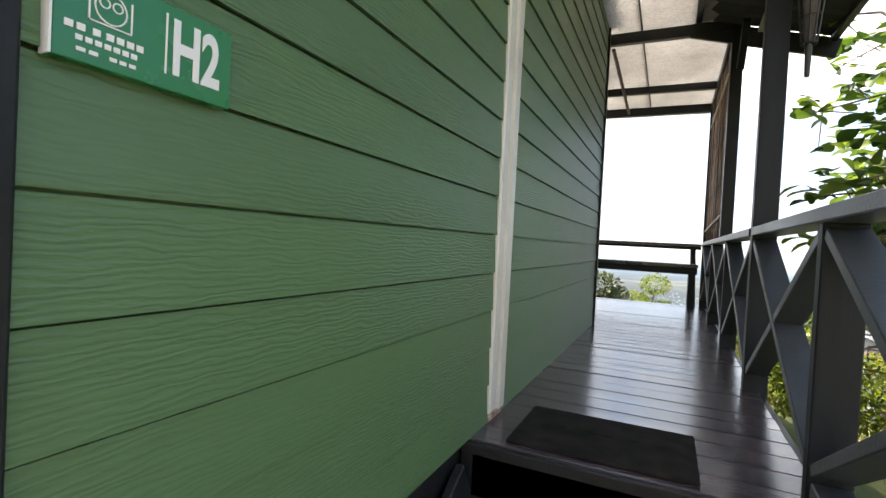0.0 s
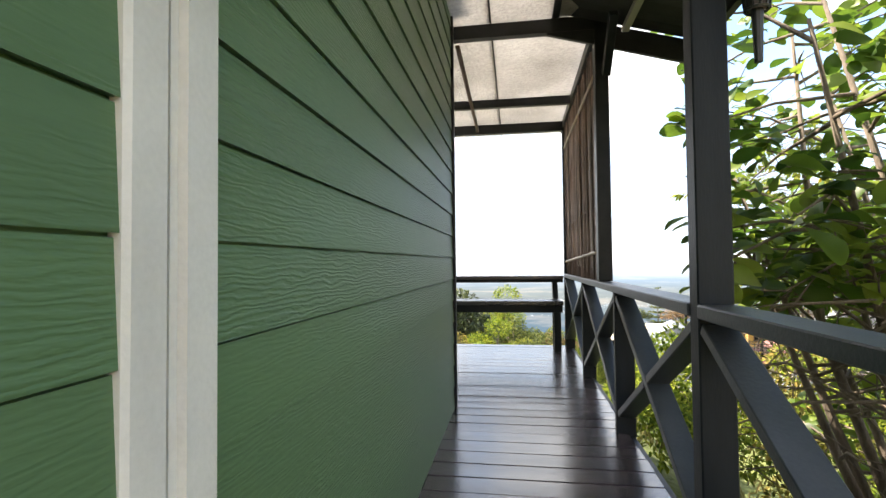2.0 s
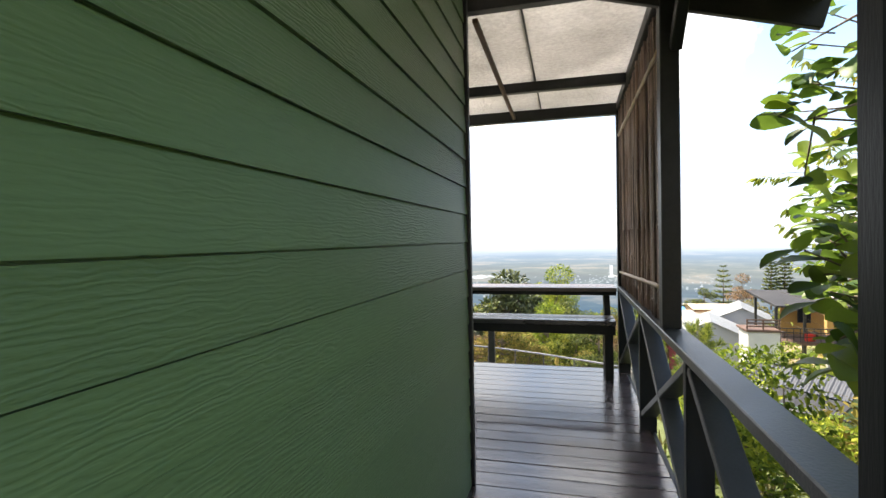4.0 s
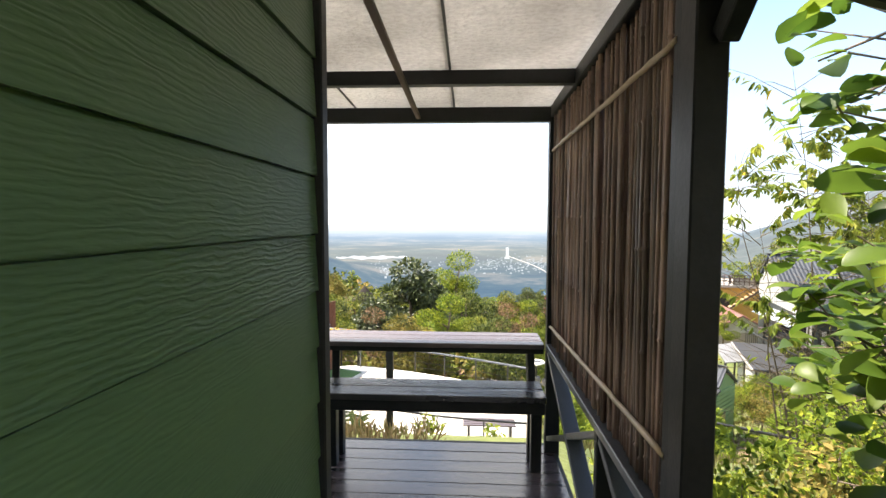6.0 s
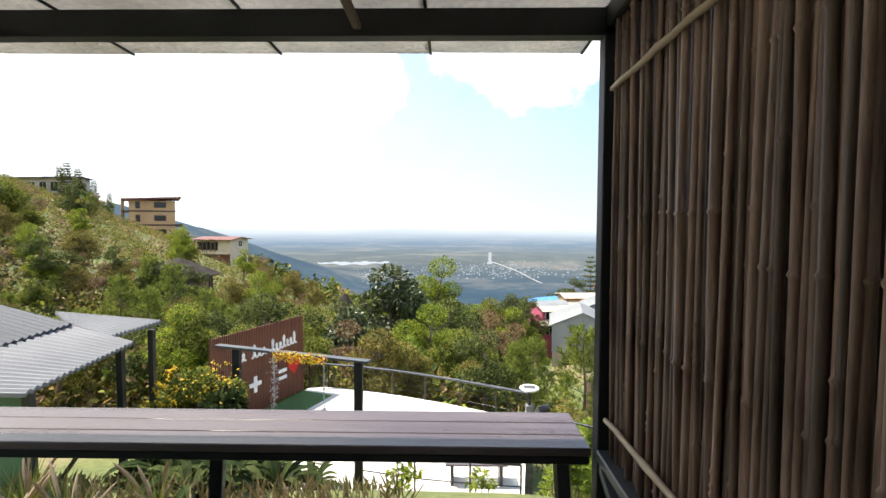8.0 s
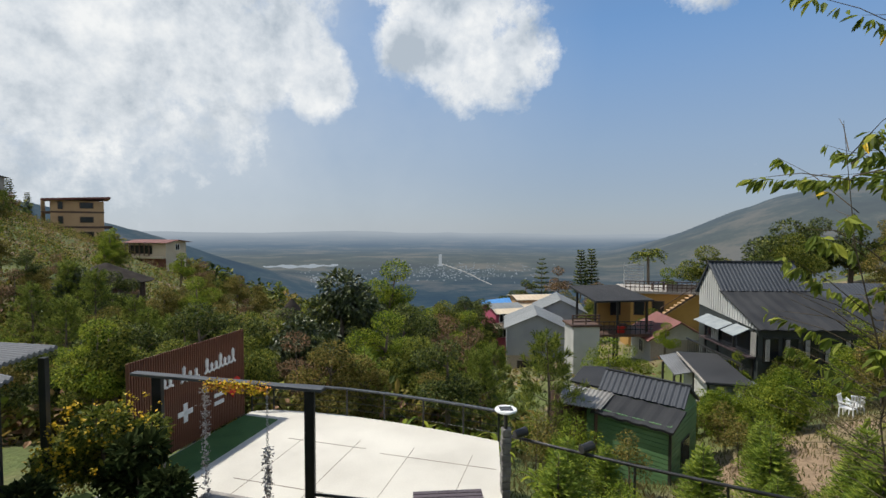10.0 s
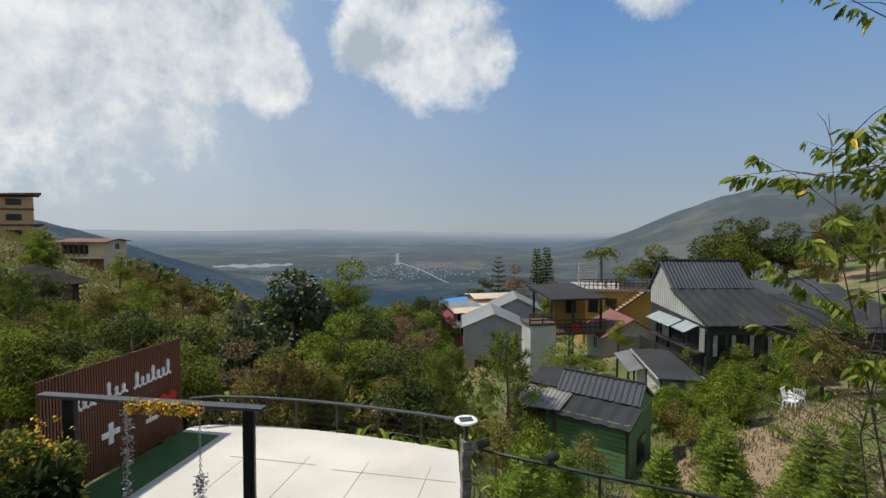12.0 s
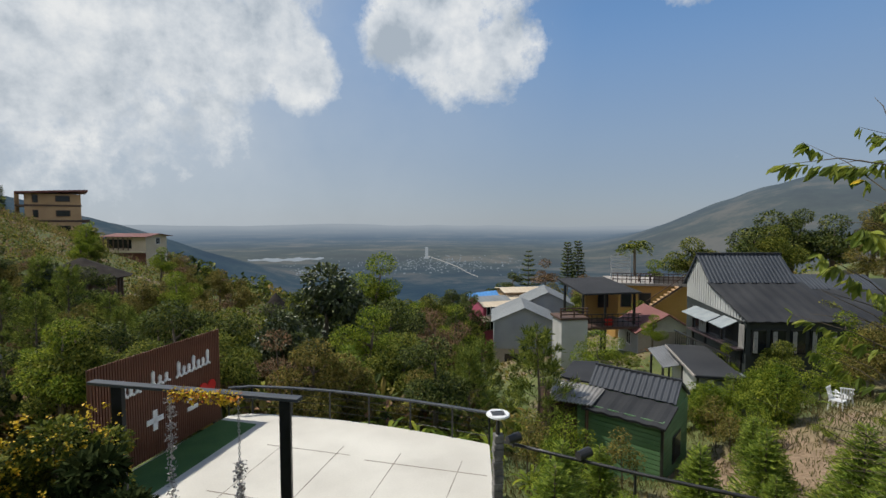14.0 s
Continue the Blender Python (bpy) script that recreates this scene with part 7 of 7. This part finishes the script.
def right_slope():
    """Small conifers, hedges and pines on the slope with the houses."""
    rng = random.Random(23)
    young = conifer("young_conifer", 201, 3.0, 1.05, 13, M_FROND, "young layered bright green conifer", 1.5, "young conifers", 0.10)
    put(young, 2.05, 13.6, s=0.62)
    for x, y, s in ((-1.9, 23.6, 0.95), (6.4, 12.2, 0.42), (10.4, 16.2, 0.7), (9.3, 17.8, 0.7), (6.6, 16.6, 0.6), (3.0, 15.8, 0.5), (4.6, 17.5, 0.45)):
        plant(young, x, y, s=s * 1.15, turn=rng.uniform(0, 6))
    for x, y, s in ((5.0, 20.9, 1.0), (6.5, 20.0, 0.9), (3.3, 17.2, 0.8), (2.6, 12.4, 0.6), (11.2, 21.5, 0.9), (12.0, 23.3, 1.0), (13.2, 25.2, 1.1), (12.2, 21.6, 0.9), (15.0, 26.4, 1.1),
                    (9.6, 11.2, 0.6), (12.9, 12.6, 0.8), (14.5, 14.6, 0.8), (20.8, 26.0, 1.0), (8.4, 16.6, 0.45), (10.8, 19.4, 0.6), (3.2, 18.9, 0.9), (4.4, 22.5, 1.0), (5.6, 14.2, 0.6), (4.2, 15.4, 0.5)):
        plant(rng.choice((SHRUB_A, SHRUB_B)), x, y, s=s * 1.1, turn=rng.uniform(0, 6))
    for k in range(46):
        x, y = rng.uniform(9, 27), rng.uniform(19, 34)
        if all((x - a) ** 2 + (y - b) ** 2 > (r + 0.5) ** 2 for a, b, r in KEEP_OUT) and x > 0.38 * y:
            plant(rng.choice((SHRUB_A, SHRUB_A, SHRUB_B)), x, y, s=rng.uniform(0.7, 1.3), turn=rng.uniform(0, 6))
    plant(SHRUB_A, 13.0, 36.0, s=2.1)
    plant(SHRUB_A, 14.6, 36.6, s=1.5, turn=2)
    for k in range(9):
        plant(SHRUB_A, 12.2 + k * 0.55, 27.8 - k * 0.35, s=0.95, turn=k)
    for i, x, y, s in ((3, 18.2, 31.2, 0.36), (0, 19.6, 29.2, 0.42), (3, 18.3, 38.8, 0.40), (0, 22.2, 47.5, 0.5), (0, 7.2, 58.0, 0.75), (1, 6.4, 50.0, 0.75), (0, 21.5, 60, 0.8), (3, 31, 60, 0.95), (2, 23, 72, 0.9), (1, 18.5, 88, 1.0), (4, 26.0, 70, 1.0), (3, 29.5, 57.5, 0.8), (0, 45, 58, 1.1), (2, 60, 60, 1.1), (0, 70, 66, 1.2), (3, 62, 75, 1.2), (1, 50, 50, 1.0), (2, 57, 50, 1.0), (0, 66, 54, 1.1), (4, 76, 72, 1.2), (3, 48, 45, 0.8), (0, 54, 43, 0.9), (2, 41, 44, 0.7), (2, 36, 58, 1.0), (1, 52, 64, 1.2), (0, 40, 66, 1.2), (3, 22.0, 27.5, 0.55), (0, 24.5, 31, 0.6), (3, 27, 30, 0.6), (2, 20.5, 25.0, 0.5)):
        plant(TREES[i], x, y, s=s, turn=rng.uniform(0, 6))
    for x, y, k in ((10.2, 16.9, 0.55), (11.5, 17.6, 0.5), (9.4, 15.2, 0.5), (12.4, 18.6, 0.45), (10.9, 18.9, 0.55), (8.6, 14.6, 0.5), (13.6, 20.4, 0.45), (14.8, 19.4, 0.5), (11.9, 16.2, 0.5)):
        plant(SHRUB_A, x, y, s=k, turn=rng.uniform(0, 6))
    for x, y, k in ((8.0, 16.0, 0.5), (11.0, 20.3, 0.6), (12.9, 17.4, 0.45)):
        plant(young, x, y, s=k, turn=rng.uniform(0, 6))
    slim = conifer("slim_cypress", 202, 7.5, 1.15, 15, M_LEAF_D, "slim dark cypress behind the houses", 0.75, "slim cypresses", 0.28)
    put(slim, 25.9, 75, z=-8.6, s=0.95)
    plant(slim, 27.7, 75.5, z=-8.6, s=0.97)
    for x, y, k in ((-119, 152, 1.75), (-114, 150, 1.6), (-110, 151, 1.35), (-123, 154, 1.5), (-106, 152, 1.1)):
        plant(slim, x, y, s=k)
    arau = conifer("araucaria", 203, 8.5, 2.1, 9, M_LEAF_D, "layered dark araucaria beyond the houses", 1.0, "", 0.25)
    put(arau, 22.96, 85, z=-11.0, s=0.92)
    plant(TREES[4], 23.3, 77, z=-11.5, s=1.1)
    plant(TREES[1], 20.5, 84, z=-13.0, s=0.75, turn=1)
    pine = broad_tree("umbrella_pine", 204, 13, 4.6, 5200, 0.34, M_LEAF_D, "tall dark pine crowns behind the black house", "tree", 0.5, "tall pines")
    put(pine, 43, 60, z=-11.5, s=1.0)
    plant(pine, 49, 63, z=-11, s=1.12, turn=2)
    plant(pine, 56, 62, z=-10, s=1.0, turn=4)
    # palm by the roof terrace
    t = thing("palm_tree", (27.7, 59, -9), "small palm beside the roof terrace", "tree")
    bm = bmesh.new()
    tube(bm, [(27.7, 59, -11), (27.8, 59, -5), (27.7, 59, -1.6)], [0.22, 0.16, 0.14], 8)
    part("trunk", bm, M_BARK, t)
    r = np.random.default_rng(6)
    for k in range(13):
        a = k * 2.4
        pos, nr = [], []
        for s in np.linspace(0.1, 1, 16):
            p = Vector((27.7, 59, -1.6)) + Vector((math.cos(a), math.sin(a), 0)) * 1.9 * s + Vector((0, 0, (1.6 + 0.9 * (k % 3)) * s - (2.3 + 0.5 * (k % 3)) * s * s))
            for w in (-1, 1):
                pos.append(tuple(p))
                nr.append((math.cos(a) * 2 - w * math.sin(a) * 4, math.sin(a) * 2 + w * math.cos(a) * 4, -1))
        leaf_mesh("frond", pos, nr, 0.6, r, M_LEAF, t, aspect=0.2)


right_slope()


def clipped_hedges():
    """Clipped round-topped shrubs that line the path below the black house."""
    first = None
    rng = random.Random(61)
    for x, y, s in ((13.0, 25.2, 1.0), (14.2, 23.0, 1.15), (15.8, 26.0, 0.95), (13.7, 26.6, 0.9)):
        if first is None:
            r = np.random.default_rng(62)
            first = thing("clipped_shrub", (0, 0, 0), "clipped bright green shrub with a rounded top", "shrub", "clipped shrubs")
            bm = bmesh.new()
            tube(bm, [(0, 0, -0.3), (0.02, 0, 0.5), (0, 0.02, 1.3)], [0.05, 0.04, 0.02], 6)
            part("trunk", bm, M_BARK, first)
            n = 5200
            u = r.normal(0, 1, (n, 3))
            u /= np.linalg.norm(u, axis=1)[:, None]
            p = u * (r.uniform(0.55, 1.0, n) ** 0.5)[:, None] * np.array((0.62, 0.62, 1.05)) * (1 + 0.10 * np.sin(u[:, 0] * 9 + u[:, 2] * 7))[:, None]
            leaf_mesh("foliage", p + np.array((0, 0, 1.15)), u, 0.085, r, M_LEAF_B, first, aspect=0.5)
            put(first, x, y, s=s)
        else:
            plant(first, x, y, s=s, turn=rng.uniform(0, 6))


clipped_hedges()


def flower_bush():
    t = broad_tree("flowering_bush", 301, 2.7, 1.25, 11000, 0.09, M_LEAF, "green bush covered in yellow flowers", "bush", 0.2)
    put(t, -5.25, 13.95, z=-3.6, s=0.92)
    rng = np.random.default_rng(302)
    pos, nr = [], []
    for k in range(230):
        a, h = rng.uniform(0, 6.28), rng.uniform(1.3, 2.6)
        r = 0.95 * rng.uniform(0.45, 1.0) * (1.2 - 0.45 * abs(h - 1.8))
        c = np.array((r * math.cos(a), r * math.sin(a), h))
        for j in range(5):
            pos.append(c + rng.normal(0, 0.025, 3))
            nr.append(rng.normal(0, 1, 3))
    ob = tagged(leaf_mesh("blossom", pos, nr, 0.048, rng, M_FLOWER, None, aspect=0.9), kind="stuff")
    ob.parent = t
    dark = broad_tree("dark_bush", 305, 2.3, 0.95, 3800, 0.15, M_LEAF_X, "dark bush with long reddish-green leaves before the sign", "bush", 0.15, "dark bushes", thin=True, droop=0.1)
    put(dark, -4.55, 13.3, z=-3.65)
    plant(dark, -3.75, 12.5, z=-3.3, s=0.72, turn=2)
    plant(dark, -5.1, 12.4, z=-3.4, s=0.8, turn=4)
    plant(SHRUB_A, -4.2, 12.4, z=-3.7, s=0.95)
    plant(SHRUB_B, -6.3, 14.3, z=-3.7, s=1.0, turn=1)
    plant(SHRUB_B, -3.7, 11.6, z=-3.2, s=0.8, turn=2)


flower_bush()


def strap_plant(name, seed, leaves, length, width, mat, label, group=""):
    """A rosette of long arching strap leaves at the origin."""
    rng = np.random.default_rng(seed)
    t = thing(name, (0, 0, 0), label, "plant", group)
    verts, faces = [], []
    for k in range(leaves):
        a = k * 2.399 + rng.uniform(-0.3, 0.3)
        ln, up = length * rng.uniform(0.7, 1.1), rng.uniform(0.5, 1.4)
        base = len(verts)
        n = 7
        for i in range(n):
            s = i / (n - 1)
            r = ln * s * 0.75
            z = ln * (up * s - 0.95 * up * s * s * 0.8) + 0.02
            w = width * (0.35 + 1.1 * s) * (1 - s ** 3)
            c, sn = math.cos(a), math.sin(a)
            for q, dz in ((-1, 0.25), (0, 0), (1, 0.25)):
                verts.append((r * c - q * w * sn / 2, r * sn + q * w * c / 2, z + dz * w))
        for i in range(n - 1):
            for j in range(2):
                p = base + i * 3 + j
                faces.append((p, p + 1, p + 4, p + 3))
    mesh_part("leaves", verts, faces, mat, t, smooth=True)
    return t


def small_plants():
    rng = random.Random(41)
    s1 = strap_plant("strap_plant", 401, 20, 0.75, 0.13, M_LEAF_X, "dark strap-leaved plant below the deck", "strap-leaved plants")
    put(s1, -3.1, 10.6, s=1.1)
    for x, y, s in ((-3.6, 11.2, 1.2), (-2.7, 11.3, 0.9), (-4.1, 11.2, 1.2), (-4.5, 12.0, 1.2), (-3.4, 10.3, 0.9), (-3.2, 11.8, 1.0), (-4.9, 12.5, 1.2), (-2.4, 11.9, 0.8)):
        plant(s1, x, y, s=s * 1.25, turn=rng.uniform(0, 6))
    s2 = strap_plant("cordyline", 402, 20, 0.95, 0.11, M_LEAF_B, "bright green broad-leaved plant beyond the terrace rail", "broad-leaved plants")
    put(s2, 0.3, 19.6, s=1.0)
    for x, y, s in ((-0.6, 20.0, 1.2), (1.0, 19.3, 1.1), (1.8, 18.7, 1.0), (-1.6, 20.3, 1.1), (2.4, 19.8, 1.2), (0.4, 20.8, 1.3), (1.5, 20.4, 1.2), (-2.6, 20.7, 1.0), (3.0, 17.9, 0.9)):
        plant(s2, x, y, s=s, turn=rng.uniform(0, 6))
    sap = broad_tree("potted_sapling", 403, 1.15, 0.33, 260, 0.11, M_LEAF_B, "light green sapling beside the terrace rail", "plant", 0.2, "saplings", thin=True)
    put(sap, -1.05, 12.2, z=-3.15)
    plant(sap, 0.3, 12.5, z=-3.4, s=0.9, turn=2)
    plant(sap, -1.7, 12.4, z=-3.3, s=0.6, turn=3)
    # fountain grass
    r = np.random.default_rng(404)
    g = thing("fountain_grass", (0, 0, 0), "tuft of fountain grass with pale brown plumes", "grass", "fountain grass")
    v, f, pl = [], [], []
    for k in range(70):
        a, ln = r.uniform(0, 6.28), r.uniform(0.5, 0.95)
        lean = r.uniform(0.15, 0.6)
        b = len(v)
        for i in range(5):
            s = i / 4
            x = lean * ln * s * s
            w = 0.007 * (1 - s) + 0.001
            for q in (-1, 1):
                v.append((x * math.cos(a) - q * w * math.sin(a), x * math.sin(a) + q * w * math.cos(a), ln * s * (1 - 0.25 * s * lean)))
        for i in range(4):
            p = b + 2 * i
            f.append((p, p + 1, p + 3, p + 2))
        if k % 7 == 0:
            pl.append((a, ln * 1.15, lean))
    mesh_part("blades", v, f, M_LEAF, g)
    for a, ln, lean in pl:
        bm = bmesh.new()
        pts = [(lean * ln * s * s * math.cos(a), lean * ln * s * s * math.sin(a), ln * s * (1 - 0.22 * s * lean)) for s in (0, 0.3, 0.6, 0.75, 0.85, 0.95, 1.02)]
        tube(bm, pts, [0.003, 0.003, 0.004, 0.016, 0.019, 0.013, 0.002], 6)
        part("plume", bm, M_PLUME, g)
    put(g, -3.5, 8.6)
    for x, y, s in ((-3.1, 9.2, 0.75), (-3.9, 8.4, 0.8), (-4.4, 9.2, 0.8), (-5.0, 8.7, 0.8)):
        plant(g, x, y, s=s * 1.3, turn=rng.uniform(0, 6))
    # tall dry grass just below the deck
    k = 1500
    gx, gy = r.uniform(-4.6, -0.7, k), r.uniform(7.15, 10.4, k)
    gp = [(a, b, ground_z(a, b) - 0.02) for a, b in zip(gx, gy)]
    ob = leaf_mesh("dry_grass", gp, np.tile((0, 0, 2.0), (k, 1)), 0.36, r, M_DRYGRASS, None, droop=0, aspect=0.035)
    tagged(ob, "tall dry straw-coloured grass below the deck", "grass", kind="stuff")
    # grass cover
    n = 30000
    x = r.uniform(-7, 22, n)
    y = r.uniform(6.9, 27, n)
    keep = ~((x > -7.4) & (x < 1.9) & (y > 12.9) & (y < 19.5)) & ~((x > -1.3) & (x < 1.2) & (y > 8.2) & (y < 12.9))
    x, y = x[keep], y[keep]
    pts = [(a, b, ground_z(a, b) - 0.01) for a, b in zip(x, y)]
    nr = np.tile((0, 0, 2.2), (len(pts), 1))
    ob = leaf_mesh("grass", pts, nr, 0.2, r, M_GRASS, None, droop=0, aspect=0.16)
    tagged(ob, "rough green and dry grass on the slope", "grass", kind="stuff")


M_DRYGRASS = surf("dry_grass_blades", (0.16, 0.12, 0.055), (0.30, 0.23, 0.12), scale=2, rough=0.9, bump=0, fine=9, island=0.4, transl=0.2)
M_GRASS = surf("grass_blades", (0.10, 0.115, 0.030), (0.23, 0.185, 0.080), scale=0.5, rough=0.8, bump=0, fine=9, island=0.4, transl=0.3)
small_plants()


def spotlights():
    for x, y, z in ((1.72, 14.85, -2.36), (2.75, 14.15, -2.36)):
        t = thing("garden_spotlight", (x, y, z), "small black cylinder spotlight on the path handrail", "spotlight", "garden spotlights")
        bm = bmesh.new()
        tube(bm, [(x - 0.12, y - 0.05, z + 0.06), (x + 0.12, y + 0.05, z + 0.08)], [0.075, 0.085], 14)
        part("housing", bm, M_STEEL, t)
        bm = bmesh.new()
        tube(bm, [(x + 0.121, y + 0.051, z + 0.08), (x + 0.13, y + 0.054, z + 0.081)], 0.075, 14)
        part("lens", bm, M_PALE, t, "pale glass lens")
        bm = bmesh.new()
        tube(bm, [(x, y, z - 0.10), (x, y, z + 0.02)], 0.016, 8)
        part("bracket", bm, M_STEEL, t)


spotlights()


def garden_chair():
    """White moulded plastic armchair at the origin, facing -y."""
    t = thing("plastic_chair", (0, 0, 0), "white moulded plastic garden chair on the soil slope", "chair", "plastic chairs")
    part("seat", boxes(((-0.23, -0.22, 0.40), (0.23, 0.22, 0.43)), bevel=0.01), M_WFLAT, t)
    for x in (-0.22, 0.22):
        for y in (-0.21, 0.21):
            bm = bmesh.new()
            beam(bm, (x * 1.12, y * 1.12, 0.0), (x, y, 0.40), 0.045, 0.045, 0.006)
            part("leg", bm, M_WFLAT, t)
        bm = bmesh.new()
        beam(bm, (x * 1.08, -0.20, 0.62), (x * 1.08, 0.25, 0.64), 0.05, 0.03, 0.006)
        part("armrest", bm, M_WFLAT, t)
        bm = bmesh.new()
        beam(bm, (x * 1.05, -0.19, 0.43), (x * 1.08, -0.19, 0.61), 0.035, 0.035, 0.004)
        part("arm_support", bm, M_WFLAT, t)
    for k in range(5):
        u = -0.18 + k * 0.09
        bm = bmesh.new()
        beam(bm, (u, 0.22, 0.43), (u, 0.32, 0.84), 0.06, 0.02, 0.004)
        part("back_slat", bm, M_WFLAT, t)
    part("back_rail", boxes(((-0.23, 0.30, 0.83), (0.23, 0.345, 0.88)), bevel=0.01), M_WFLAT, t)
    return t


def slope_things():
    c = garden_chair()
    put(c, CHAIR[0], CHAIR[1], z=ground_z(*CHAIR), turn=0.5)
    plant(c, CHAIR[0] + 0.8, CHAIR[1] + 0.5, z=ground_z(CHAIR[0] + 0.8, CHAIR[1] + 0.5), turn=2.6)


CHAIR = (17.0, 23.2)
slope_things()
